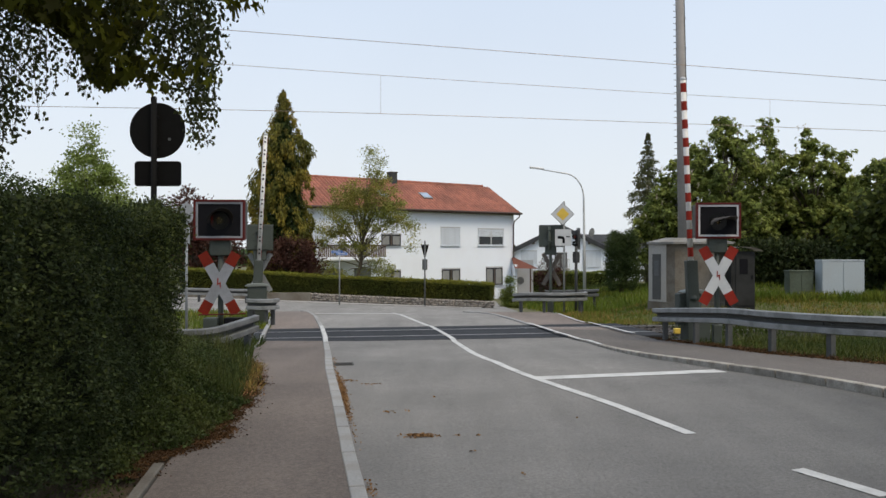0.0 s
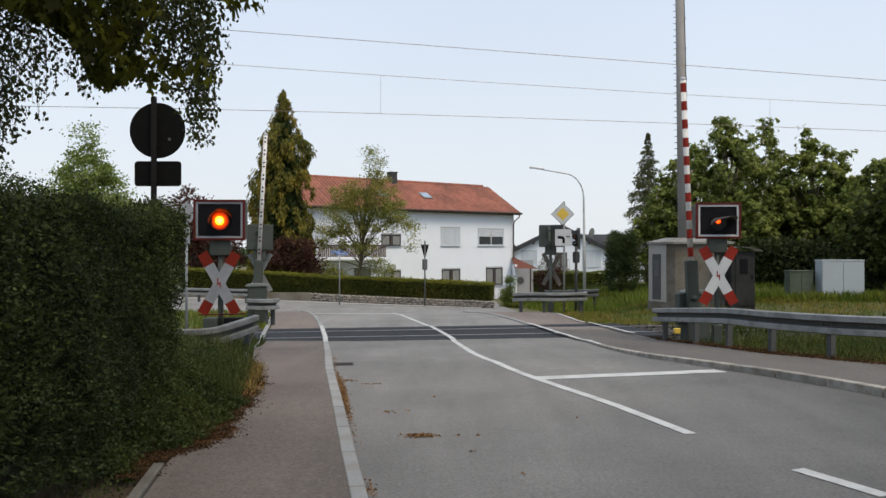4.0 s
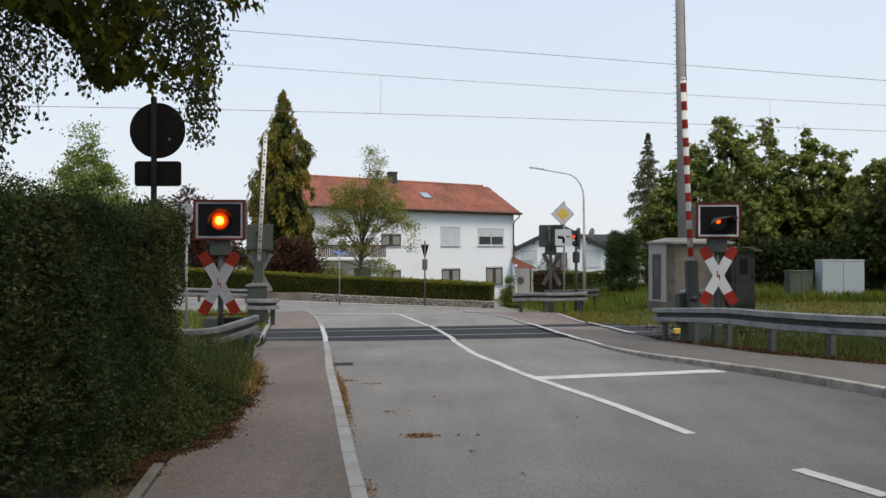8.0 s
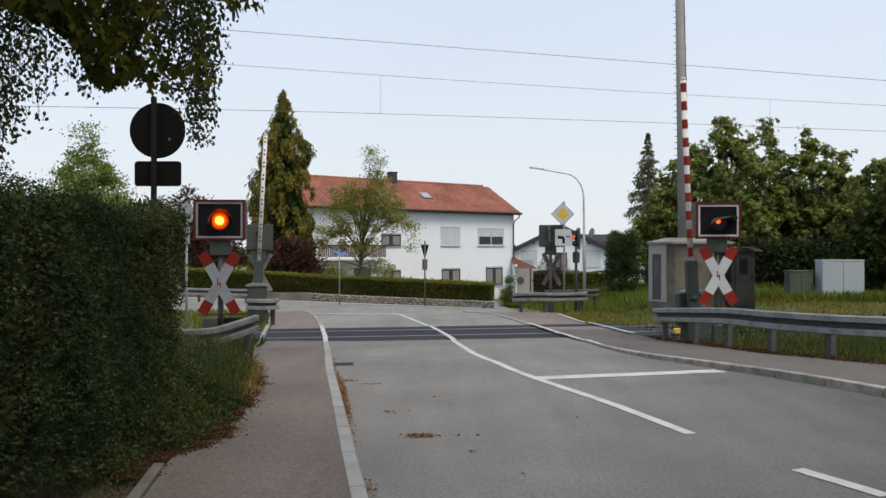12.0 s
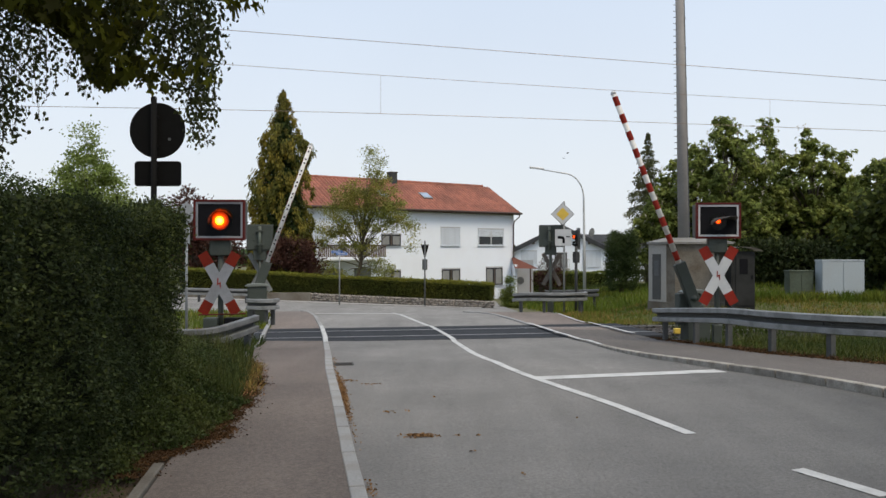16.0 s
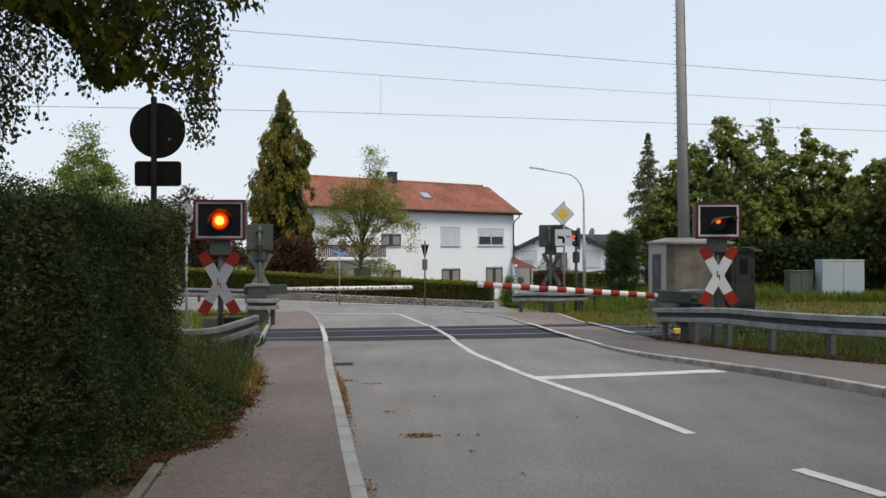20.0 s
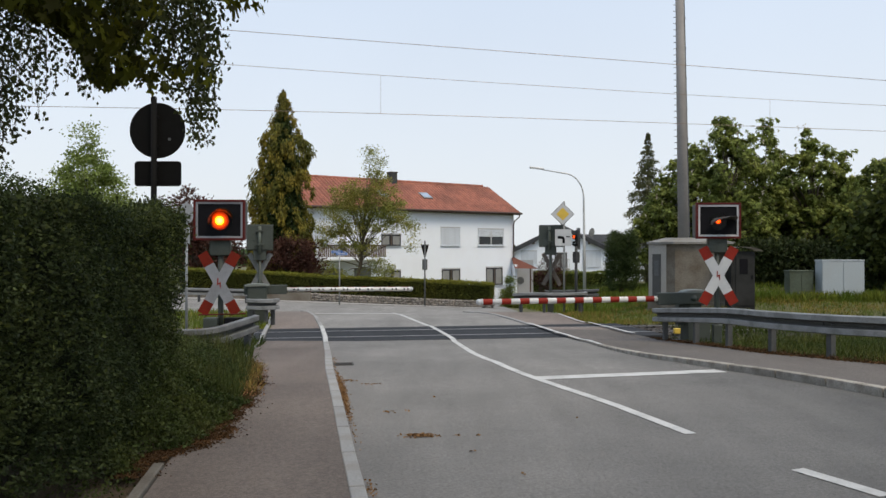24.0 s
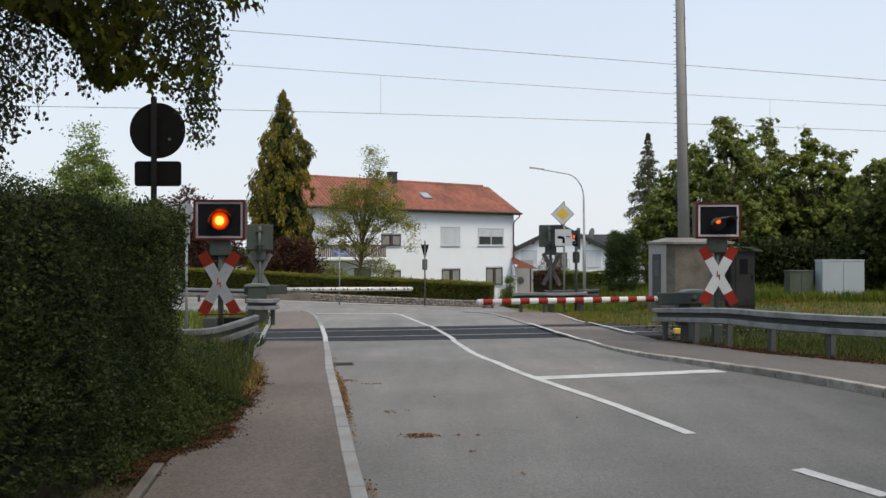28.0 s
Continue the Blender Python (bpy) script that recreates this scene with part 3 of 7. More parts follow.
painted("stop_line", [(1.26, 11.17), (3.90, 11.94)], 0.31, "white stop line before the crossing")
painted("give_way_line", [(-4.55, 30.2), (-1.75, 30.25)], 0.40, "white line at the mouth of the junction", 0.018)
painted("edge_line", [(-2.10, 15.5), (-2.445, 17.8), (-2.765, 20.0), (-3.295, 23.1), (-3.64, 25.0)], 0.10, "white edge line over the crossing panels", 0.03)
painted("edge_line", [(3.22, 17.4), (3.24, 19.0), (3.05, 19.95), (2.86, 20.65), (2.63, 22.25), (2.40, 24.0)], 0.10, "white edge line over the crossing panels", 0.048)
painted("edge_line", [(4.66, 20.7), (4.56, 21.13), (4.24, 23.3), (4.03, 25.2), (3.97, 28.3), (3.95, 30.0)], 0.09, "white edge line along the footway", 0.05)


# ---- gully grate and small repair patches in the road ----
gr = thing("gully_grate", pose(-1.49, 12.75, gz(-1.49, 12.75) + 0.004, 0, 0, 9), "dark iron gully grate beside the kerb", "grate")
part("frame", box(-0.15, 0.15, -0.15, 0.15, -0.05, 0.004, 0.002), IRON, gr)
for i in range(6):
    part("bar", box(-0.12, 0.12, -0.13 + i * 0.046, -0.106 + i * 0.046, 0.004, 0.009, 0.002), IRON, gr)


def seam(pts, w, label):
    ob = painted("road_seam", pts, w, label, 0.003)
    ob.data.materials[0] = PATCH


seam([(0.72 + 0.32 * math.cos(a), 7.95 + 0.13 * math.sin(a)) for a in np.linspace(4.0, 5.5, 10)], 0.008, "thin dark repair seam in the asphalt")
seam([(-1.35, 12.9), (-0.9, 12.95), (-0.75, 12.8)], 0.02, "thin dark repair seam by the gully")

# ---- guard rails ----
W_SECTION = [(-0.155, 0.0), (-0.150, 0.065), (-0.138, 0.083), (-0.058, 0.083), (-0.046, 0.065), (-0.026, -0.035), (0.026, -0.035), (0.046, 0.065), (0.058, 0.083), (0.138, 0.083), (0.150, 0.065), (0.155, 0.0)]


def smooth_path(pts, n=14):
    out = []
    for i in range(len(pts) - 1):
        p0, p1, p2, p3 = (Vector(pts[max(0, min(len(pts) - 1, i + k))]) for k in (-1, 0, 1, 2))
        for j in range(n):
            t = j / n
            out.append(0.5 * (2 * p1 + (p2 - p0) * t + (2 * p0 - 5 * p1 + 4 * p2 - p3) * t * t + (3 * p1 - p0 - 3 * p2 + p3) * t ** 3))
    out.append(Vector(pts[-1]))
    return out


BOLT = to_mesh("bolt", tube((0, -0.036, 0), (0, -0.015, 0), 0.014, seg=6), GALVDARK)


def guard_rail(path, posts, side, label, steel=GALV):
    """A folded steel beam along path (x, y, height of its middle) on posts; side: +1 shows its face to the left of the path."""
    base = thing("guard_rail", pose(path[0][0], path[0][1], gz(path[0][0], path[0][1])), label, "guard rail", "guard rails at the crossing")
    o = Vector(base.location)
    bm = bmesh.new()
    rings = []
    pts = smooth_path(path)
    for i, p in enumerate(pts):
        d = pts[min(i + 1, len(pts) - 1)] - pts[max(i - 1, 0)]
        nrm = Vector((-d.y, d.x, 0)).normalized() * side
        rings.append(([bm.verts.new(p - o + nrm * b + Vector((0, 0, a))) for a, b in W_SECTION], [bm.verts.new(p - o + nrm * (b - 0.012) + Vector((0, 0, a))) for a, b in W_SECTION]))
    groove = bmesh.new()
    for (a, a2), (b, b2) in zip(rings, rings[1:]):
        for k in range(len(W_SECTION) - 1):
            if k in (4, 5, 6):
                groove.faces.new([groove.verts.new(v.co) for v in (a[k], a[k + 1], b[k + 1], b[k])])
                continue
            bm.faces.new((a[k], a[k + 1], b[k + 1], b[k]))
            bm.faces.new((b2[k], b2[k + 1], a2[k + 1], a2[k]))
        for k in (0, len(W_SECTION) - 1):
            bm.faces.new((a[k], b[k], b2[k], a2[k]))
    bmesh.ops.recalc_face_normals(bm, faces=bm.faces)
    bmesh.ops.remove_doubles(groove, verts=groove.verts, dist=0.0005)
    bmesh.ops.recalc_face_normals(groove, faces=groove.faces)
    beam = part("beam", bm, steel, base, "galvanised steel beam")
    part("groove", groove, GROOVESTEEL, beam, "dark groove of the beam")
    for t in posts:
        i = min(int(t * (len(pts) - 1)), len(pts) - 2) if isinstance(t, float) else min(range(len(pts) - 1), key=lambda k: (pts[k].x - t[0]) ** 2 + (pts[k].y - t[1]) ** 2)
        p, q = pts[i], pts[i + 1]
        d = (q - p).normalized()
        nrm = Vector((-d.y, d.x, 0)) * side
        g = gz(p.x, p.y)
        bm = box(-0.05, 0.05, -0.15, -0.050, g - 0.3 - p.z, 0.12, 0.006)
        box(-0.018, 0.018, -0.050, -0.04, -0.035, 0.035, 0, bm)
        m = Matrix.Translation(p - o) @ Matrix(((d.x, nrm.x, 0, 0), (d.y, nrm.y, 0, 0), (0, 0, 1, 0), (0, 0, 0, 1)))
        part("post", bm, POSTGREY, base, m=m)
        for dx in (-0.09, 0.09):
            part("bolt", BOLT, GALVDARK, beam, m=m @ pose(dx, 0, 0))
    return base


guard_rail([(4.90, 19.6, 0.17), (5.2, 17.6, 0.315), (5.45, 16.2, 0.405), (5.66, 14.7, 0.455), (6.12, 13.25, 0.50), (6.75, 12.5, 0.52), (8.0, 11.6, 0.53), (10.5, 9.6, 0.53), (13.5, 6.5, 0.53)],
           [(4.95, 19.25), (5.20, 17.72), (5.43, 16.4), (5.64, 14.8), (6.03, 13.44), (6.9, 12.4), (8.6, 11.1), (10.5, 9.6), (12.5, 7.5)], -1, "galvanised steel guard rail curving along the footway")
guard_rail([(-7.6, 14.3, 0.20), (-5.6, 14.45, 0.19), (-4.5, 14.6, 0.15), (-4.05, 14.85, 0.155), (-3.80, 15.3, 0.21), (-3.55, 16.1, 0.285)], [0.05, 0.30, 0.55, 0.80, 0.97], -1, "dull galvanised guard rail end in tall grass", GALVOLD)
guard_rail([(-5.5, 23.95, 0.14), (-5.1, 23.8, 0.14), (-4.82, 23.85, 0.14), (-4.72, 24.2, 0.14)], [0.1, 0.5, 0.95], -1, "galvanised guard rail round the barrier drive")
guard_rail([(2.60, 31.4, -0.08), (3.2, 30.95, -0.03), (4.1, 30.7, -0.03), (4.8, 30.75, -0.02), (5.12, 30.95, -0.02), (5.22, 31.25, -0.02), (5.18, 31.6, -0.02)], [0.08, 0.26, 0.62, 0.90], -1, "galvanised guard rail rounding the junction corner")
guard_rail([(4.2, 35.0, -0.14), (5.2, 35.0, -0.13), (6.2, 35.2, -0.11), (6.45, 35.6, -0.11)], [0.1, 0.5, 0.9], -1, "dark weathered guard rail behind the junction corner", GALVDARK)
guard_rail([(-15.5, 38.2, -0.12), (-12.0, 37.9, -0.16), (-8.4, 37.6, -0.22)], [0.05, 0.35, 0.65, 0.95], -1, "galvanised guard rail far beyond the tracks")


# ---- signals and barriers ----
def disc(r, thickness, n=32):
    return plate([(r * math.cos(math.tau * i / n), r * math.sin(math.tau * i / n)) for i in range(n)], thickness)


def arm_bm(a0, a1, w, tilt, t):
    """A stretch a0..a1 of one arm of the cross, tilted from the upright."""
    c, s = math.cos(radians(tilt)), math.sin(radians(tilt))
    return plate([(x * c + z * s, -x * s + z * c) for x, z in ((-w / 2, a0), (w / 2, a0), (w / 2, a1), (-w / 2, a1))], t)


def light_signal(m, label, hood_size=1.0, hood_long=1.0, hood_flat=1.0, hood_yaw=0.0, hood_drop=0.0, front=True, foot=0.22, lens=LENS, foil=WHITE, ends=RED, shield=HOOD, cross_w=0.205, cross_back=BACKGREY, z_panel=2.3, z_cross=1.35, pw=0.93, ph=0.76):
    """A crossing signal: post, boxed panel with a lamp under a hood, St Andrew's cross below. Its face looks along -y."""
    s = thing("crossing_signal", m, label, "crossing signal", "signals at the level crossing")
    part("post", tube((0, 0.12, -0.3), (0, 0.12, z_panel - ph / 2 + 0.02), 0.055, seg=16), GREEN, s, smooth=True)
    part("foot_box", box(-foot, foot, 0.12 - foot, 0.12 + foot, -0.25, 0.42, 0.02), GREEN, s)
    part("bracket", box(-0.20, 0.20, 0.02, 0.2, z_panel - ph / 2 - 0.30, z_panel - ph / 2 + 0.02, 0.02), GREEN, s)
    x1, za, zb = pw / 2 - 0.03, z_panel - ph / 2 + 0.03, z_panel + ph / 2 - 0.03
    dp = 0.44 if front else 0.20
    bm = box(-x1, x1, dp, dp + 0.04, za, zb, 0.01)
    for b in ((-x1, x1, za, za + 0.03), (-x1, x1, zb - 0.03, zb), (-x1, -x1 + 0.03, za + 0.03, zb - 0.03), (x1 - 0.03, x1, za + 0.03, zb - 0.03)):
        box(b[0], b[1], 0.0, dp, b[2], b[3], 0, bm)
    case = part("panel_case", bm, GREEN, s)
    part("back_post", tube((0, dp + 0.09, z_panel - ph / 2 - 0.1), (0, dp + 0.09, z_panel + ph / 2 - 0.06), 0.05, seg=12), GREENPALE if not front else GREEN, case, "", None, True)
    for zb_ in (-0.22, 0.2):
        part("back_clamp", box(-0.11, 0.11, dp + 0.04, dp + 0.15, z_panel + zb_ - 0.03, z_panel + zb_ + 0.03, 0.008), GREEN, case)
    part("back_hatch", box(0.12, 0.24, dp + 0.04, dp + 0.055, z_panel - 0.1, z_panel + 0.14, 0.008), GREEN, case)
    def rim(o, i, y0, y1):
        bm = bmesh.new()
        box(-pw / 2 + o, pw / 2 - o, y0, y1, z_panel + ph / 2 - i, z_panel + ph / 2 - o, 0.004, bm)
        box(-pw / 2 + o, pw / 2 - o, y0, y1, z_panel - ph / 2 + o, z_panel - ph / 2 + i, 0.004, bm)
        box(-pw / 2 + o, -pw / 2 + i, y0, y1, z_panel - ph / 2 + i, z_panel + ph / 2 - i, 0.004, bm)
        box(pw / 2 - i, pw / 2 - o, y0, y1, z_panel - ph / 2 + i, z_panel + ph / 2 - i, 0.004, bm)
        return bm
    part("red_frame" if front else "rim", rim(0.0, 0.045, -0.05, 0.06), DEEPRED if front else GREEN, s, "dark red enamel frame" if front else "")
    part("white_border", rim(0.045, 0.085, -0.036, 0.0), foil, s, "white border")
    # black face with a round opening for the lamp
    zc, r = z_panel - 0.01, 0.185
    bm = bmesh.new()
    n = 32
    W, Hh = pw / 2 - 0.085, ph / 2 - 0.085
    ring, rimv, deep = [], [], []
    for i in range(n):
        a = math.tau * i / n
        c, sn = math.cos(a), math.sin(a)
        k = min(W / max(abs(c), 1e-6), Hh / max(abs(sn), 1e-6))
        rimv.append(bm.verts.new((c * k, -0.02, z_panel + sn * k)))
        ring.append(bm.verts.new((c * r, -0.02, zc + sn * r)))
        deep.append(bm.verts.new((c * r, 0.012, zc + sn * r)))
    for i in range(n):
        j = (i + 1) % n
        bm.faces.new((rimv[i], rimv[j], ring[j], ring[i]))
        bm.faces.new((ring[i], ring[j], deep[j], deep[i]))
    bmesh.ops.recalc_face_normals(bm, faces=bm.faces)
    part("black_face", bm, BLACK, s, "matt black face plate")
    part("face_backing", box(-W, W, -0.016, -0.012, z_panel - Hh, zc - r - 0.004), BLACK, s)
    part("face_backing", box(-W, W, -0.016, -0.012, zc + r + 0.004, z_panel + Hh), BLACK, s)
    lamp = None
    if front:
        # the lamp insert turns inside the case behind the opening
        bm = bmesh.new()
        bmesh.ops.create_cone(bm, cap_ends=True, segments=48, radius1=0.20, radius2=0.20, depth=0.39)
        lamp = part("lamp_drum", bm, LAMPGLOW, s, "red lamp insert", pose(0, 0.222, zc, 0, 0, 180))
        part("lens", disc(0.187, 0.004, 40), lens, s, "red lens, tinted to paint the lamp's halo", pose(0, -0.004, zc))
        bm = bmesh.new()
        inner, outer = [], []
        for i in range(15):
            a = radians(-12 + 204 * i / 14)
            for rr, store in ((0.190, inner), (0.196, outer)):
                store.append((bm.verts.new((rr * math.cos(a), 0, rr * math.sin(a))), bm.verts.new((rr * math.cos(a) * 1.26, -0.08 - 0.26 * max(math.sin(a), 0), rr * math.sin(a) * 1.20))))
        for i in range(14):
            bm.faces.new((inner[i][0], inner[i][1], inner[i + 1][1], inner[i + 1][0]))
            bm.faces.new((outer[i][0], outer[i + 1][0], outer[i + 1][1], outer[i][1]))
            bm.faces.new((inner[i][1], outer[i][1], outer[i + 1][1], inner[i + 1][1]))
        bmesh.ops.recalc_face_normals(bm, faces=bm.faces)
        part("hood", bm, shield, s, "large black lamp hood", pose(0, -0.02, zc - hood_drop, 0, 0, hood_yaw) @ Matrix.Diagonal((hood_size, hood_size * 1.15 * hood_long, hood_size * hood_flat, 1)), True)
    # the cross
    for tilt in (29, -29):
        y = -0.035 if tilt > 0 else -0.027
        arm = part("cross_arm", arm_bm(-0.41, 0.41, cross_w, tilt, 0.006), foil if front else cross_back, s, "white arm" if front else "grey weathered back of an arm", pose(0, y, z_cross))
        for a0, a1 in ((-0.675, -0.41), (0.41, 0.675)):
            part("arm_end", arm_bm(a0, a1, cross_w, tilt, 0.006), ends if front else cross_back, arm, "red end of the arm" if front else "")
    if front:
        part("lightning_mark", plate([(-0.035, 0.10), (-0.012, 0.10), (-0.02, 0.0), (0.03, 0.03), (0.03, -0.11), (0.008, -0.06), (0.008, -0.012), (-0.042, -0.04)], 0.002), RED, s, "small red lightning mark", pose(0, -0.039, z_cross))
    part("cross_clamp", box(-0.07, 0.07, -0.022, 0.12, z_cross - 0.05, z_cross + 0.05, 0.005), GALVDARK, s)
    return s, lamp


sig_near_left, lamp_left = light_signal(pose(-4.385, 16.7, gz(-4.37, 16.7), 0, 0, 4), "black panel signal with red lamp over a cross", hood_yaw=20, hood_size=1.0, foil=SHADEWHITE, ends=SHADERED, shield=DARKHOOD, z_panel=2.515, z_cross=1.275, pw=0.995, ph=0.80)
part("tie_rod", tube((-0.40, -0.05, 0.66), (0.52, -0.05, 0.68), 0.013, seg=8), DEEPRED, sig_near_left, "thin dull red rod")
part("side_box", box(-0.30, -0.03, -0.10, 0.12, 0.2, 0.60, 0.02), GREEN, sig_near_left)
part("equipment_box", box(0.10, 0.56, -0.12, 0.1, 0.28, 0.60, 0.02), BLACK, sig_near_left, "black box")
for i in range(6):
    part("lettering_bar", box(0.17 + i * 0.055, 0.20 + i * 0.055, -0.1235, -0.1205, 0.40, 0.43), WHITE, sig_near_left, "pale unreadable mark")
sig_near_right, lamp_right = light_signal(pose(5.82, 18.0, gz(5.82, 18.0), 0, 0, -4), "black panel signal with hooded lamp over a cross", hood_yaw=38, hood_size=1.26, hood_long=0.85, hood_flat=0.50, hood_drop=0.05, foot=0.09, lens=DIMLENS, z_panel=2.62, z_cross=1.46, pw=0.93, ph=0.76)
light_signal(pose(-5.72, 26.6, gz(-5.72, 26.6), 0, 0, 190), "grey-green back of a crossing signal and its cross", z_panel=2.56, z_cross=1.47, pw=0.82, ph=0.82, front=False, cross_w=0.15, cross_back=GALV)
light_signal(pose(4.04, 31.7, gz(4.04, 31.7), 0, 0, 158), "grey-green back of a crossing signal by the junction", z_panel=2.86, z_cross=1.62, pw=0.90, ph=0.82, front=False, foot=0.10, cross_w=0.16)


def barrier(m, z_pivot, length, label, arm_to=0.95, off=0.0, lid_off=0.0):
    """A half barrier: pedestal, drive housing and a boom that turns about its y axis; the boom's painted face looks along +y."""
    b = thing("barrier_gate", m, label, "barrier", "half barriers of the level crossing")
    part("pedestal", box(off - 0.27, off + 0.27, -0.20, 0.20, -0.3, z_pivot - 0.28, 0.02), GREEN, b)
    house = part("drive_housing", box(-0.27, 0.28, -0.20, 0.05, z_pivot - 0.62, z_pivot + 0.10, 0.03), GREEN, b)
    bm = bmesh.new()
    arch = [(lid_off + 0.33 * math.cos(a), 0.07 * math.sin(a)) for a in np.linspace(0, math.pi, 13)]
    rows = [[bm.verts.new((x, y, z_pivot + 0.105 + z + dz)) for x, z in arch] for y, dz in ((-0.24, 0.0), (-0.20, 0.018), (0.04, 0.018), (0.085, 0.0))]
    for ra, rb in zip(rows, rows[1:]):
        for i in range(12):
            bm.faces.new((ra[i], ra[i + 1], rb[i + 1], rb[i]))
    bm.faces.new(rows[0][::-1])
    bm.faces.new(rows[-1])
    bm.faces.new((rows[0][0], rows[1][0], rows[2][0], rows[3][0], rows[3][-1], rows[2][-1], rows[1][-1], rows[0][-1]))
    bmesh.ops.recalc_face_normals(bm, faces=bm.faces)
    part("lid", bm, LIDGREY, house, "pale domed lid")
    part("service_door", box(-0.22, 0.02, 0.05, 0.062, z_pivot - 0.55, z_pivot - 0.05, 0.004), GREENPALE, house)
    part("base_plate", box(-0.36, 0.36, -0.30, 0.30, -0.06, 0.04, 0.01), GALVDARK, b)
    bm = bmesh.new()
    bmesh.ops.create_cone(bm, cap_ends=True, segments=20, radius1=0.07, radius2=0.07, depth=0.40)
    bmesh.ops.transform(bm, matrix=pose(0, 0.02, z_pivot, 90, 0, 0), verts=bm.verts)
    part("pivot_axle", bm, GREEN, b, smooth=True)
    # the boom
    bm = tube((arm_to - 0.16, 0.122, 0), (length - 0.03, 0.122, 0), 0.061, seg=20)
    boom = part("boom", bm, BOOMWHITE, b, "white boom with red bands on its front", pose(0, 0, z_pivot), True)
    part("boom_arm", box(-0.34, arm_to - 0.10, 0.052, 0.20, -0.135, 0.135, 0.02), GREEN, boom, "grey-green steel arm")
    part("counterweight", box(-0.38, -0.20, 0.06, 0.22, -0.15, 0.15, 0.03), GREEN, boom, "grey-green counterweight")
    pitch = 0.409
    dot = to_mesh("rivet", tube((0, 0.054, 0), (0, 0.0665, 0), 0.027, seg=10), BLACK)
    # red bands wrap the face of the boom that looks to the road users: the back keeps its white
    bm = bmesh.new()
    ring = [[bm.verts.new((x, 0.122 + 0.0635 * math.sin(a), 0.0635 * math.cos(a))) for a in np.linspace(-0.5, math.pi + 0.5, 15)] for x in (0, pitch * 0.51)]
    for k in range(14):
        bm.faces.new((ring[0][k], ring[0][k + 1], ring[1][k + 1], ring[1][k]))
    bmesh.ops.recalc_face_normals(bm, faces=bm.faces)
    red2 = to_mesh("red_band", bm, RED, True)
    for i in range(11):
        x = arm_to - 0.02 + pitch * i
        if x + pitch * 0.53 < length - 0.02:
            part("red_band", red2, RED, boom, m=pose(x, 0, 0))
    for i in range(10):
        x = arm_to + 0.10 + (length - arm_to) / 9.9 * i
        for dx in (0.0, 0.115):
            part("rivet", dot, BLACK, boom, m=pose(x + dx, 0, 0))
    part("tip_cap", pipe([(length - 0.03, 0.122, 0), (length + 0.01, 0.122, 0), (length + 0.035, 0.122, 0), (length + 0.045, 0.122, 0)], 0.06, 20, radii=[0.0625, 0.0625, 0.045, 0.012]), WHITE, boom, "white end cap", smooth=True)
    return b, boom


NEAR_X, NEAR_Y, FAR_X, FAR_Y = 5.57, 19.2, -5.35, 24.5
gate_near, boom_near = barrier(pose(NEAR_X, NEAR_Y, gz(NEAR_X, NEAR_Y), 0, 0, 190.3), 0.585 - gz(NEAR_X, NEAR_Y), 4.91, "grey-green barrier drive with a red and white boom", off=-0.13, lid_off=-0.14)
gate_far, boom_far = barrier(pose(FAR_X, FAR_Y, gz(FAR_X, FAR_Y), 0, 0, 10.3), 0.52 - gz(FAR_X, FAR_Y), 4.50, "grey-green barrier drive, the white back of its boom seen")

# ---- road signs ----
def sign_post(x, y, h, r, label, category="road sign", material=GALV, rz=0, name="road_sign"):
    s = thing(name, pose(x, y, gz(x, y), 0, 0, rz), label, category)
    part("post", tube((0, 0, -0.4), (0, 0, h), r, seg=16), material, s, smooth=True)
    part("post_cap", tube((0, 0, h), (0, 0, h + 0.025), r * 1.1, r * 0.7, seg=16), material, s)
    return s


s = sign_post(-3.16, 9.3, 3.315, 0.032, "dark back of a round sign and plate on a post", material=SIGNBACK, rz=0)
part("round_plate", disc(0.304, 0.018, 48), SIGNBACK, s, "dark back of a round sign plate", pose(0.022, 0.045, 2.975))
part("lower_plate", plate(rounded(0.51, 0.275, 0.035), 0.018), SIGNBACK, s, "dark back of an oblong plate", pose(0.027, 0.045, 2.50))
for z in (3.12, 2.8, 2.58, 2.42):
    part("clamp", box(-0.038, 0.038, 0.0, 0.044, z - 0.012, z + 0.012, 0.003), SIGNBACK, s)
part("test_label", plate(rounded(0.03, 0.03, 0.004), 0.002), GALVDARK, s, "small pale sticker", pose(0.155, 0.0425, 2.88))

# priority road sign with its course plate, at the junction corner
y0 = 31.2
s = sign_post(4.44, y0, 4.08, 0.035, "yellow and white priority sign with a black course plate", material=GALV)
part("diamond", plate([(0, 0.425), (0.425, 0), (0, -0.425), (-0.425, 0)], 0.012), SIGNBACK, s, m=pose(-0.06, -0.06, 3.63))
part("white_diamond", plate([(0, 0.41), (0.41, 0), (0, -0.41), (-0.41, 0)], 0.003), WHITE, s, "white edge of the diamond", pose(-0.06, -0.065, 3.63))
part("yellow_diamond", plate([(0, 0.24), (0.24, 0), (0, -0.24), (-0.24, 0)], 0.003), YELLOW, s, "yellow middle", pose(-0.06, -0.069, 3.63))
cp = part("course_plate", plate(rounded(0.60, 0.60, 0.03), 0.01), WHITE, s, "white plate", pose(-0.04, -0.06, 2.77))
part("priority_bend", plate([(0.07, -0.2), (0.07, -0.05), (0.055, -0.0), (0.02, 0.045), (-0.03, 0.065), (-0.2, 0.065), (-0.2, -0.035), (-0.06, -0.035), (-0.03, -0.05), (-0.025, -0.08), (-0.025, -0.2)], 0.003), BLACK, cp, "black thick bend", pose(-0.01, -0.005, -0.01))
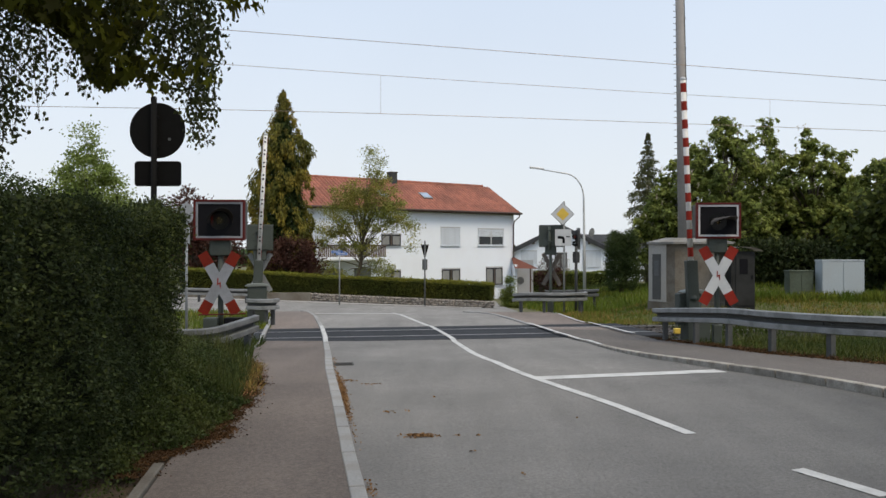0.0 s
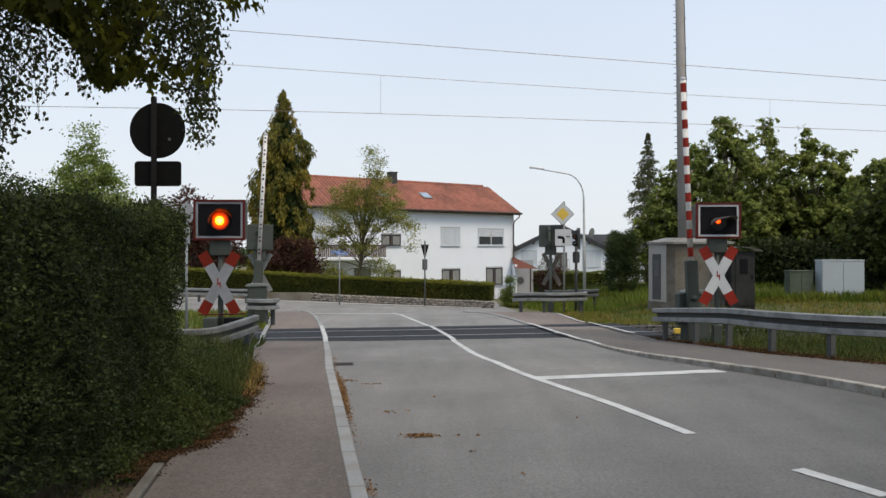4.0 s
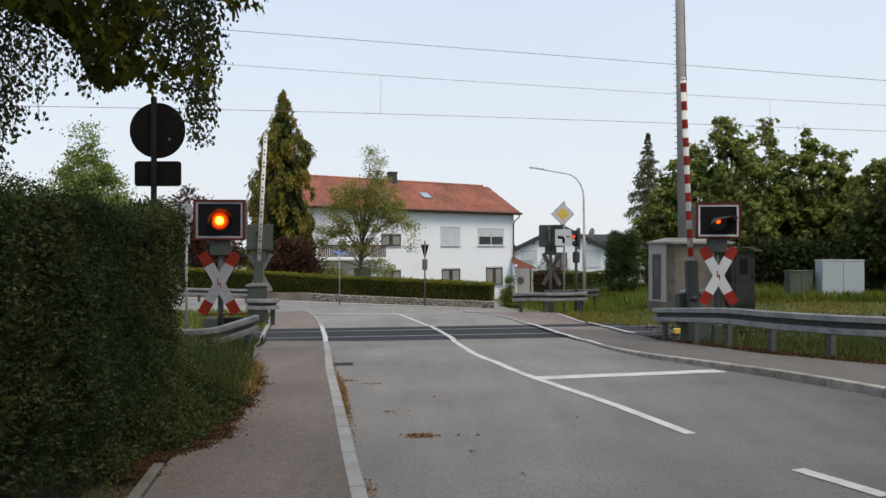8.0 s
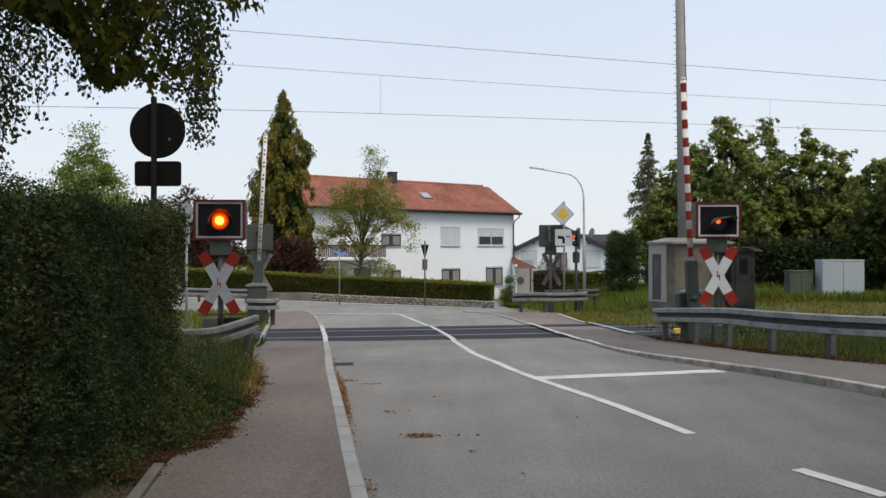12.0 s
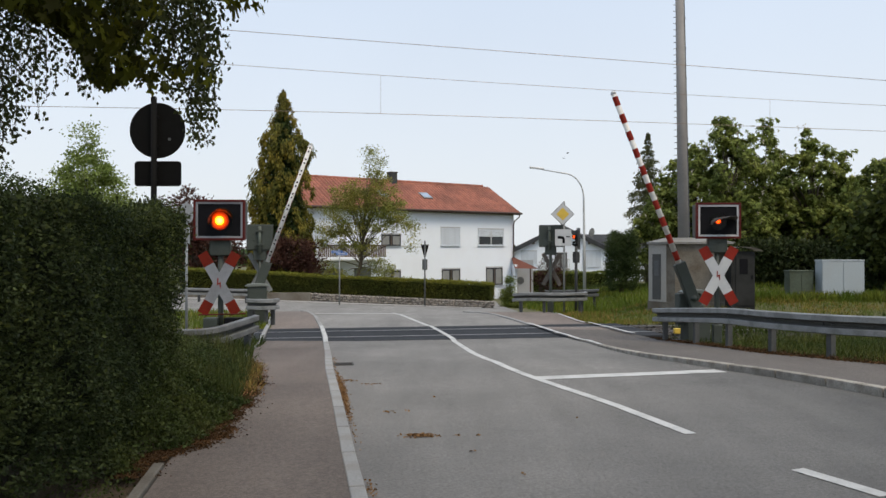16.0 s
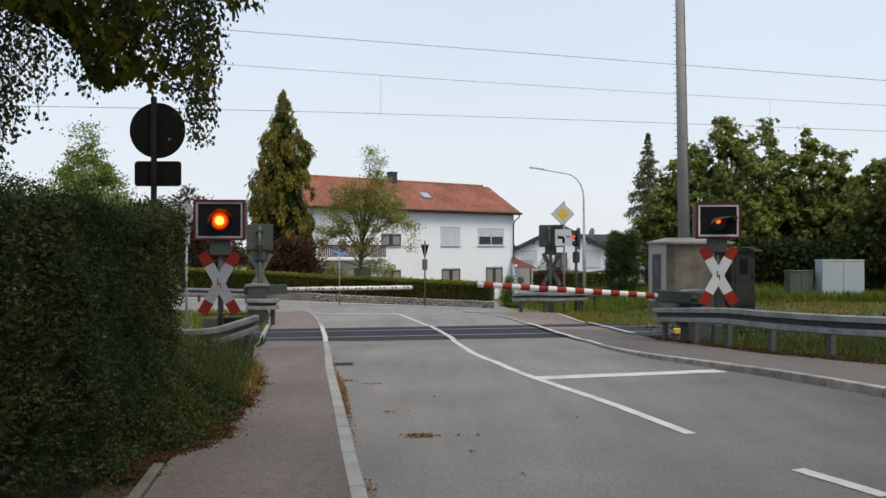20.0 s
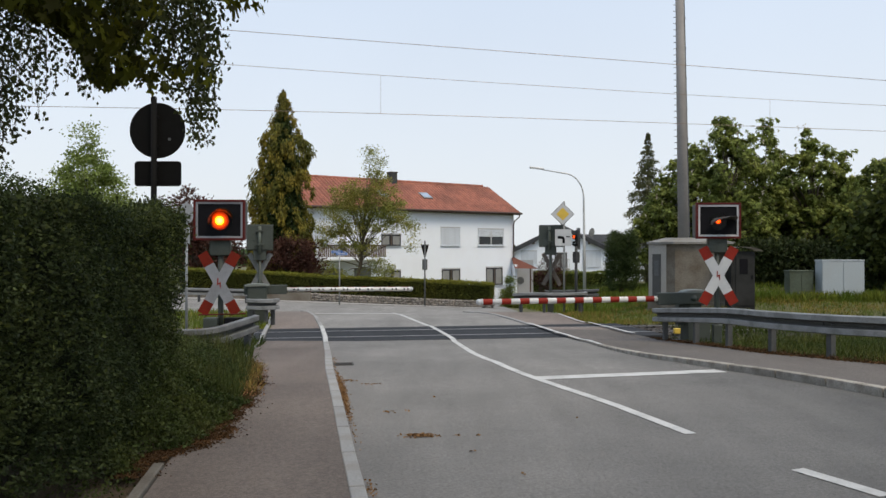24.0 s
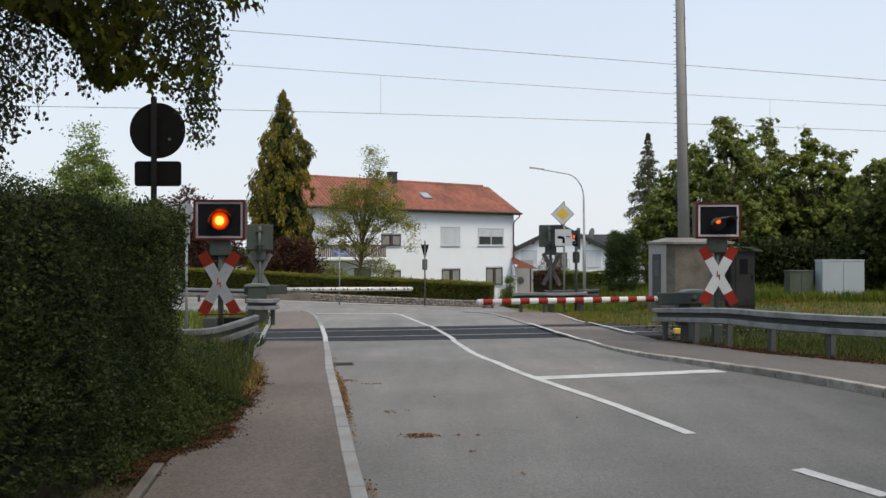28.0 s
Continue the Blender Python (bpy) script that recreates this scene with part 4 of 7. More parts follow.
part("side_road_bar", plate([(0.10, 0.01), (0.25, 0.01), (0.25, 0.05), (0.10, 0.05)], 0.003), BLACK, cp, "thin black bar", pose(0, -0.005, 0))

# give way sign seen from behind, and its plate
s = sign_post(-0.85, 39.9, 3.02, 0.035, "dark back of a give-way triangle over a small plate", material=GALVDARK)
part("triangle", plate([(-0.20, 0.28), (0.20, 0.28), (0.02, -0.36), (-0.02, -0.36)], 0.015), SIGNBACK, s, "dark triangle back", pose(0, 0.05, 2.58, 0, 0, 20))
part("lower_plate", plate(rounded(0.25, 0.5, 0.02), 0.012), GALVDARK, s, "grey back of a small plate", pose(0, 0.05, 1.92, 0, 0, 20))

# street name sign
s = sign_post(-4.62, 38.0, 2.48, 0.03, "blue street name sign on a thin post", material=GALV)
for z, rz, dx in ((2.36, -20, -0.1), (2.28, 35, 0.1)):
    pl = part("name_plate", box(-0.28, 0.28, -0.012, 0.012, -0.06, 0.06, 0.004), BLUE, s, "blue enamel plate", pose(dx, -0.05, z, 0, 0, rz))
    part("lettering_bar", box(-0.20, 0.18, -0.016, -0.0125, -0.017, 0.017), WHITE, pl, "white unreadable lettering")

# round sign and plate seen almost edge-on beyond the hedge
s = sign_post(-6.03, 20.0, 3.2, 0.03, "pale grey round sign and plate on a thin post", material=SIGNGREY)
part("round_plate", disc(0.24, 0.012, 36), SIGNGREY, s, "pale back of a round plate", pose(0.03, -0.05, 2.95, 0, 0, 66))
part("lower_plate", plate(rounded(0.20, 0.40, 0.03), 0.012), SIGNGREY, s, "pale back of a small plate", pose(0.03, -0.05, 2.42, 0, 0, 66))

# ---- small road signal ----
sig = thing("road_signal", pose(5.02, 32.2, gz(4.95, 32.2), 0, 0, -62), "dark traffic light on a slim post, seen from the side", "traffic light")
part("post", tube((0, 0.02, -0.4), (0, 0.02, 2.6), 0.055, seg=14), DARKGREY, sig, smooth=True)
part("head", box(-0.10, 0.08, 0.03, 0.13, 2.45, 3.12, 0.02), DARKGREY, sig)
part("backboard", box(-0.12, 0.10, 0.13, 0.142, 2.38, 3.20, 0.004), GALV, sig, "grey backing board")
part("control_box", box(-0.09, 0.10, -0.08, 0.12, 1.88, 2.3, 0.02), DARKGREY, sig)
for z in (2.86, 2.60):
    bm = bmesh.new()
    bmesh.ops.create_cone(bm, cap_ends=False, segments=18, radius1=0.10, radius2=0.095, depth=0.12)
    bmesh.ops.transform(bm, matrix=pose(-0.01, -0.03, z, 90, 0, 0), verts=bm.verts)
    part("visor", bm, BLACK, sig, "black visor")
bm = bmesh.new()
bmesh.ops.create_cone(bm, cap_ends=True, segments=32, radius1=0.055, radius2=0.055, depth=0.11)
lamp_road = part("lamp_drum", bm, ROADGLOW, sig, "red lamp insert", pose(-0.01, -0.06, 2.86, 0, 0, 180))

# ---- catenary mast and wires ----
mx, my = 8.80, 31.0
mast = thing("catenary_mast", pose(mx, my, gz(mx, my), 0, -0.95, 0), "tall tapering grey concrete mast with climbing pegs", "mast")
part("shaft", tube((0, 0, -0.5), (0, 0, 14.5), 0.215, 0.125, seg=28), MASTCONC, mast, smooth=True)
part("conduit", pipe([(0.225, 0, 0.4), (0.195, 0, 6.0), (0.145, 0, 14.3)], 0.022, 8), GALVDARK, mast, "thin dark cable conduit")
for i in range(9):
    part("conduit_clip", box(-0.03, 0.035, -0.03, 0.03, -0.03, 0.03, 0.005), GALVDARK, mast, m=pose(0.222 - 0.0058 * (1 + i * 1.1), 0, 1.4 + i * 1.1))
peg = to_mesh("climbing_peg", tube((-0.30, 0, 0), (-0.12, 0, 0), 0.012, seg=6), GALVDARK)
for i in range(34):
    part("climbing_peg", peg, GALVDARK, mast, m=pose(0.0022 * i, 0, 3.4 + 0.228 * i))


def wire(name, height, off, r, label, x0=-34, x1=36):
    n = 44
    xx = [x0 + (x1 - x0) * i / n for i in range(n + 1)]
    pts = [(x, track_y(x, off), height(x)) for x in xx]
    return tagged(new(name, to_mesh(name, pipe(pts, r, 6), WIRE)), label, "overhead wire", "overhead wires")


carrier_z = lambda x: 5.59 + 0.0006 * (x - 25) ** 2
contact_z = lambda x: 5.055 - 0.003 * x - (0.0010 if x < 0 else 0.0003) * x * x
wire("contact_wire", contact_z, -0.1, 0.0068, "thin copper contact wire over the track")
wire("carrier_wire", carrier_z, -0.1, 0.0058, "thin carrier wire over the contact wire")
wire("feeder_wire", lambda x: 7.06 - 0.0331 * x, 1.0, 0.0075, "feeder wire high over the track")
for x in (-12.0, -1.55, 8.86, 19.3):
    y = track_y(x, -0.1)
    tagged(new("dropper", to_mesh("dropper", tube((x, y, contact_z(x)), (x, y, carrier_z(x)), 0.004, seg=5), WIRE)), "thin dropper between the two wires", "overhead wire", "droppers")
# the masts at both ends of the span hold the wires
for x in (-34.0, 36.0):
    y = track_y(x, 1.9)
    em = thing("catenary_mast", pose(x, y, gz(x, y)), "grey concrete mast holding the overhead wires", "mast")
    part("shaft", tube((0, 0, -0.5), (0, 0, 9.5), 0.2, 0.14, seg=16), MASTCONC, em, smooth=True)
    g0 = gz(x, y)
    for zz, reach in ((contact_z(x), -2.1), (carrier_z(x), -2.1), (7.06 - 0.0331 * x, -1.0)):
        part("arm", tube((0, 0.1, zz - g0 + 0.01), (0, reach, zz - g0 + 0.01), 0.03, seg=8), GALVDARK, em)

# ---- concrete hut and cabinets ----
hx, hy = 8.62, 28.2
hut = thing("relay_hut", pose(hx, hy, gz(hx, hy), 0, 0, 0), "weathered concrete relay hut with a flat overhanging roof", "hut")
H_OUT = [(-1.41, 1.2), (-1.74, 0.30), (-1.28, -0.30), (-1.08, -0.55), (0.58, -0.55), (0.58, 1.2)]


def prism(outline, z0, z1, z2=None):
    bm = bmesh.new()
    a, b = [bm.verts.new((x, y, z0)) for x, y in outline], [bm.verts.new((x, y, z1)) for x, y in outline]
    n = len(outline)
    for i in range(n):
        bm.faces.new((a[i], a[(i + 1) % n], b[(i + 1) % n], b[i]))
    bm.faces.new(a[::-1])
    if z2 is None:
        bm.faces.new(b)
    else:
        cx, cy = sum(p[0] for p in outline) / n, sum(p[1] for p in outline) / n
        c = [bm.verts.new((cx + (x - cx) * 0.45, cy + (y - cy) * 0.45, z2)) for x, y in outline]
        for i in range(n):
            bm.faces.new((b[i], b[(i + 1) % n], c[(i + 1) % n], c[i]))
        bm.faces.new(c)
    bmesh.ops.recalc_face_normals(bm, faces=bm.faces)
    return bm


part("wall", prism(H_OUT, -0.3, 1.95), CONCRETE, hut, "stained concrete walls")
rc = (-0.45, 0.35)
part("roof_slab", prism([(x + (-0.07 if x < -1 else 0.22 if x > 0 else -0.03), rc[1] + (y - rc[1]) * 1.12) for x, y in H_OUT], 1.95, 2.02, 2.16), ROOFCONC, hut, "pale concrete roof slab")
dm = Matrix.Translation((-1.512, 0.0, 0)) @ pose(0, 0, 0, 0, 0, -52.7)
door = part("door", box(-0.19, 0.15, -0.035, 0.02, 0.12, 1.62, 0.008), DOORGREY, hut, "grey metal door", dm)
part("louvre_panel", box(-0.10, 0.08, -0.05, -0.037, 0.9, 1.4, 0.004), GALVDARK, door)
part("door_surround", box(-0.36, 0.36, -0.012, 0.01, -0.2, 1.94, 0.006), PALECONC, hut, "pale concrete round the door", dm)
part("plinth", prism([(rc[0] + (x - rc[0]) * 1.02, rc[1] + (y - rc[1]) * 1.03) for x, y in H_OUT], -0.35, 0.05), CONCRETE, hut)

kx, ky = 9.52, 27.28
kiosk = thing("equipment_kiosk", pose(kx, ky, gz(kx, ky)), "dark grey metal kiosk with a curved grey roof", "kiosk")
part("body", box(-0.38, 0.38, -0.28, 0.28, -0.3, 1.62 - gz(kx, ky), 0.015), KIOSK, kiosk)
kd = part("door", box(-0.24, 0.34, -0.303, -0.281, 0.1, 1.68, 0.006), KIOSK, kiosk)
part("window", box(-0.12, 0.14, -0.312, -0.304, 1.10, 1.58, 0.004), BLACK, kd, "dark little window")
part("handle", box(0.26, 0.30, -0.338, -0.304, 0.95, 1.07, 0.005), BLACK, kd)
bm = bmesh.new()
for i in range(9):
    a = radians(20 + 140 * i / 8)
    for yy in (-0.42, 0.33):
        bm.verts.new((-0.60 * math.cos(a) / math.cos(radians(20)), yy, 1.625 - gz(kx, ky) + 0.22 * (math.sin(a) - math.sin(radians(20)))))
bm.verts.ensure_lookup_table()
top = [bm.faces.new((bm.verts[2 * i], bm.verts[2 * i + 1], bm.verts[2 * i + 3], bm.verts[2 * i + 2])) for i in range(8)]
bmesh.ops.solidify(bm, geom=top, thickness=0.03)
part("roof", bm, PALECONC, kiosk, "weathered curved roof sheet")


def street_cabinet(x, y, w, h, d, rz, material, doors, label):
    c = thing("street_cabinet", pose(x, y, gz(x, y), 0, 0, rz), label, "cabinet", "cabinets on the verge")
    part("body", box(-w / 2, w / 2, -d / 2, d / 2, 0.0, h - 0.05, 0.012), material, c)
    part("base", box(-w / 2 + 0.02, w / 2 - 0.02, -d / 2 + 0.02, d / 2 - 0.02, -0.3, 0.04, 0.008), PALECONC, c, "concrete base")
    part("lid", box(-w / 2 - 0.02, w / 2 + 0.02, -d / 2 - 0.02, d / 2 + 0.02, h - 0.05, h, 0.015), material, c)
    for a, b in doors:
        dd = part("door", box(a + 0.008, b - 0.008, -d / 2 - 0.018, -d / 2 - 0.001, 0.08, h - 0.09, 0.005), material, c)
        part("lock", box(b - 0.09, b - 0.07, -d / 2 - 0.025, -d / 2 - 0.019, h * 0.5, h * 0.5 + 0.06, 0.003), material, dd)


street_cabinet(13.98, 30.0, 1.52, 1.37, 0.5, 3, CABINET, ((-0.76, 0.0), (0.0, 0.76)), "pale grey street cabinet with two doors in grass")
street_cabinet(12.62, 30.2, 0.86, 1.0, 0.42, 3, MOSSGREEN, ((-0.43, 0.0), (0.0, 0.43)), "grey-green street cabinet in grass")

yb = thing("track_box", pose(5.83, 21.1, gz(5.83, 21.1)), "small yellow box beside the rail", "box")
part("case", box(-0.11, 0.11, -0.07, 0.07, 0.02, 0.15, 0.015), YELLOW, yb)
part("foot", box(-0.05, 0.05, -0.04, 0.04, -0.3, 0.02, 0.005), GALVDARK, yb)

# ---- street lamp ----
lx, ly = 8.26, 49.6
sl = thing("street_lamp", pose(lx, ly, gz(lx, ly), 0, -0.6, 0), "slim pale grey street lamp with a curved arm", "street lamp")
zt = 1.66 + 145 / 1506 * ly - gz(lx, ly)
pts = [(0, 0, -0.4), (0, 0, 3), (0, 0, zt - 1.7)] + [(-1.15 * (1 - math.cos(a)), 0, zt - 1.7 + 1.42 * math.sin(a)) for a in np.linspace(0.15, 1.4, 9)] + [(-2.4, 0, zt - 0.05)]
part("post", pipe(pts, 0.06, 10, radii=[0.095, 0.085, 0.058] + [0.044] * 9 + [0.034]), LAMPGREY, sl, smooth=True)
part("lantern", box(-0.85, 0.0, -0.10, 0.10, -0.05, 0.06, 0.03), LAMPGREY, sl, "flat grey lantern", pose(-2.3, 0, zt - 0.02, 0, 7, 0))


# ---- the white house with the red roof ----
HOUSE = pose(5.48, 66.0, -2.1, 0, 0, 37.3)
FLOOR_Z = -2.1


def window_unit(parent, x0, x1, z0, z1, style, y=0.0):
    """A window in a wall whose face is at y, looking along -y."""
    w = part("window", box(x0, x1, y - 0.004, y + 0.10, z0, z1, 0), GLASS if style != "shut" else SHUTTER, parent)
    bm = bmesh.new()
    f = 0.055 if style == "brown" else 0.09
    for a, b, c, d in ((x0, x1, z1 - f, z1), (x0, x1, z0, z0 + f), (x0, x0 + f, z0 + f, z1 - f), (x1 - f, x1, z0 + f, z1 - f)):
        box(a, b, y - 0.05, y - 0.006, c, d, 0.01, bm)
    part("frame", bm, DARKGREY if style == "brown" else SHUTTER, w)
    part("sill", box(x0 - 0.05, x1 + 0.05, y - 0.10, y - 0.002, z0 - 0.045, z0 - 0.003, 0.01), SHUTTER, w)
    if style in ("brown", "half"):
        xm = (x0 + x1) / 2
        part("mullion", box(xm - 0.05, xm + 0.05, y - 0.048, y - 0.006, z0 + f, z1 - f, 0.008), FRAMEWOOD if style == "brown" else WHITE, w)
    if style == "brown":
        cw_ = (x1 - x0) * 0.36
        for a in (x0 + 0.08, x1 - 0.08 - cw_):
            part("curtain", box(a, a + cw_, y - 0.006, y - 0.0045, z0 + 0.1, z1 - 0.1), CURTAIN, w)
    if style in ("half", "shut"):
        zl = z0 + (z1 - z0) * (0.52 if style == "half" else 0.06)
        n = int((z1 - f - zl) / 0.09)
        me = to_mesh("shutter_slat", box(x0 + f, x1 - f, y - 0.042, y - 0.026, -0.082, 0.0, 0.004), SHUTTER)
        for i in range(n):
            part("shutter_slat", me, SHUTTER, w, "pale roller shutter slat" if i == 0 else "", pose(0, 0, z1 - f - 0.09 * i))
    part("shutter_case", box(x0 - 0.02, x1 + 0.02, y - 0.045, y - 0.003, z1 + 0.003, z1 + 0.10, 0.01), WHITE, w)
    return w


def tiled_slope(p0, along, up, n_along, n_up, tile_w, tile_h):
    """A roof slope of rolled tiles laid in stepped rows: p0 the lower corner, along and up unit vectors."""
    along, up = Vector(along), Vector(up)
    nrm = along.cross(up).normalized()
    prof = [(0.0, -0.01), (0.2, 0.045), (0.45, 0.06), (0.7, 0.045), (0.9, -0.01)]
    V, F = [], []
    for r in range(n_up):
        for c in range(n_along):
            start = len(V)
            for lift, du in ((0.018, 0.0), (0.0, 1.03)):
                V += [Vector(p0) + along * (tile_w * (c + u)) + up * (tile_h * (r + du)) + nrm * (a + lift + 0.01) for u, a in prof]
            F += [(start + k, start + k + 1, start + 6 + k, start + 5 + k) for k in range(4)]
    return np.array([tuple(v) for v in V]), np.array(F)


house = thing("house", HOUSE, "large white rendered house with a red tiled gable roof", "house")
LEN, DEP, EAVE = 17.9, 6.9, 4.45 - FLOOR_Z
zf = -FLOOR_Z
part("wall", box(-LEN, 0, 0, DEP, -0.8, EAVE, 0), RENDERED, house, "white rendered walls")
RISE, OV, EV = 2.22, 0.36, 0.42
for x in (0.0, -LEN):
    bm = bmesh.new()
    a, b, c = bm.verts.new((x, 0, EAVE)), bm.verts.new((x, DEP, EAVE)), bm.verts.new((x, DEP / 2, EAVE + RISE * DEP / (DEP + 2 * EV)))
    bm.faces.new((a, b, c))
    part("gable_wall", bm, RENDERED, house)
half = DEP / 2 + EV
sl_len = math.hypot(half, RISE)
roof = part("roof_deck", box(-LEN - OV, OV, -0.02, sl_len, -0.14, -0.01, 0), DARKWOOD, house, "dark wooden roof edge", Matrix.Translation((0, -EV, EAVE + 0.05)) @ pose(0, 0, 0, math.degrees(math.atan2(RISE, half)), 0, 0))
part("roof_deck", box(-LEN - OV, OV, -0.02, sl_len, -0.14, -0.01, 0), DARKWOOD, house, "", Matrix.Translation((-LEN, DEP + EV, EAVE + 0.05)) @ pose(0, 0, 0, 0, 0, 180) @ pose(0, 0, 0, math.degrees(math.atan2(RISE, half)), 0, 0))
upv = (0, half / sl_len, RISE / sl_len)
nt_, nu_ = int((LEN + 2 * OV) / 0.30), int(sl_len / 0.34)
v, fc = tiled_slope((-LEN - OV, -EV - 0.05, EAVE + 0.06), (1, 0, 0), upv, nt_, nu_, (LEN + 2 * OV) / nt_, sl_len / nu_)
tagged(part("roof_tiles", np_mesh("roof_tiles", v, fc, TILE), TILE, house, "red clay roof tiles"), kind="stuff")
v, fc = tiled_slope((OV, DEP + EV + 0.05, EAVE + 0.06), (-1, 0, 0), (0, -upv[1], upv[2]), nt_, nu_, (LEN + 2 * OV) / nt_, sl_len / nu_)
tagged(part("roof_tiles", np_mesh("roof_tiles", v, fc, TILE), TILE, house, "red clay roof tiles"), kind="stuff")
part("ridge_tiles", pipe([(-LEN - OV + i * 0.4, DEP / 2, EAVE + 0.12 + RISE + 0.012 * (i % 2)) for i in range(int((LEN + 2 * OV) / 0.4))], 0.12, 8), TILE, house)
part("gutter", pipe([(-LEN - OV, -EV - 0.13, EAVE + 0.03), (OV, -EV - 0.13, EAVE + 0.03)], 0.075, 8), GUTTER, house, "dark copper gutter")
part("verge_board", box(OV - 0.01, OV + 0.03, -0.02, sl_len, -0.2, 0.03, 0), DARKWOOD, house, "", Matrix.Translation((0, -EV, EAVE + 0.05)) @ pose(0, 0, 0, math.degrees(math.atan2(RISE, half)), 0, 0))
part("downpipe", pipe([(0.16, -EV - 0.1, EAVE), (0.16, -EV - 0.06, EAVE - 0.22), (-0.04, -0.14, EAVE - 0.55), (-0.08, -0.08, EAVE - 0.85), (-0.08, -0.08, -0.5)], 0.05, 8), GUTTER, house, "dark copper downpipe")
for x0, x1, z0, z1, st in ((-7.1, -5.32, 1.99, 3.27, "shut"), (-3.59, -1.05, 2.0, 3.22, "half"), (-7.0, -5.32, -1.0, 0.27, "brown"), (-2.81, -1.17, -1.0, 0.33, "brown"),
                           (-17.57, -16.1, 1.95, 3.07, "shut"), (-12.23, -10.62, 1.95, 2.75, "brown"), (-12.0, -10.62, -0.95, 0.24, "brown")):
    window_unit(house, x0, x1, z0 + zf, z1 + zf, st)
for x0, x1 in ((-17.5, -15.3), (-14.4, -13.1)):
    d = part("garage_door", box(x0, x1, -0.04, 0.02, -0.3, 0.43 + zf, 0.01), GALVOLD, house, "grey panelled door")
bal = part("balcony_slab", box(-17.8, -12.7, -1.25, -0.003, 1.0 + zf, 1.16 + zf, 0.01), RENDERED, house, "white balcony slab")
slat = to_mesh("railing_slat", box(-0.05, 0.05, -1.24, -1.21, 1.2 + zf, 1.95 + zf, 0.01), DARKWOOD)
for i in range(38):
    part("railing_slat", slat, DARKWOOD, bal, m=pose(-17.75 + i * 0.136, 0, 0))
part("railing_cap", box(-17.8, -12.7, -1.27, -1.19, 1.95 + zf, 2.02 + zf, 0.01), DARKWOOD, bal)
# roof windows, chimney
rm = Matrix.Translation((0, -EV, EAVE + 0.05)) @ pose(0, 0, 0, math.degrees(math.atan2(RISE, half)), 0, 0)
for x in (-7.45, -11.3):
    w = part("skylight", box(x - 0.42, x + 0.42, 1.7, 2.6, 0.02, 0.17, 0.01), GALV, house, "grey roof window frame", rm)
    part("pane", box(x - 0.33, x + 0.33, 1.79, 2.51, 0.172, 0.182), SKYPANE, w, "pale sky-reflecting pane", None)
ch = part("chimney", box(-9.40, -8.85, 3.0, 3.55, EAVE + 1.3, EAVE + RISE + 0.72, 0.02), DARKGREY, house, "dark clad chimney")
part("chimney_cap", box(-9.45, -8.80, 2.95, 3.6, EAVE + RISE + 0.72, EAVE + RISE + 0.79, 0.02), GUTTER, ch)
part("vent_cap", box(-5.7, -4.9, 3.25, 3.65, EAVE + RISE - 0.05, EAVE + RISE + 0.16, 0.02), TILE, house)
part("wall_lamp", box(-9.0, -8.85, -0.12, -0.003, 0.95, 1.2, 0.02), GALVDARK, house)

# porch with a red lean-to roof beside it
py_ = 63.0
porch = thing("porch", pose(6.05, py_, -2.4), "small white porch with a red tiled lean-to roof", "porch")
# the back wall's shade under the porch roof is put into its grey
part("wall", box(-0.7, 0.95, 3.0, 3.15, -0.4, 3.3, 0), SHADEDRENDER, porch, "porch back wall, its shade painted in grey")
part("side_wall", box(-0.7, -0.55, 0.1, 3.0, -0.4, 3.0, 0), RENDERED, porch)
part("low_wall", box(-0.55, 0.36, 0, 0.15, -0.4, 0.6, 0), RENDERED, porch)
bm = bmesh.new()
q = [(-0.75, 3.1, 3.52), (-0.75, -0.35, 2.72), (1.0, -0.35, 2.70), (-0.55, 3.1, 3.52)]
fcs = bm.faces.new([bm.verts.new(p) for p in q])
bmesh.ops.solidify(bm, geom=[fcs], thickness=-0.12)
part("roof", bm, TILE, porch, "red tiled roof")
bm = disc(0.28, 0.05, 24)
part("wall_ornament", bm, GALVDARK, porch, "round grey wheel ornament", pose(-0.05, 2.94, 1.72))
part("porch_post", box(0.36, 0.46, -0.2, -0.1, -0.4, 2.75, 0.01), DARKWOOD, porch)

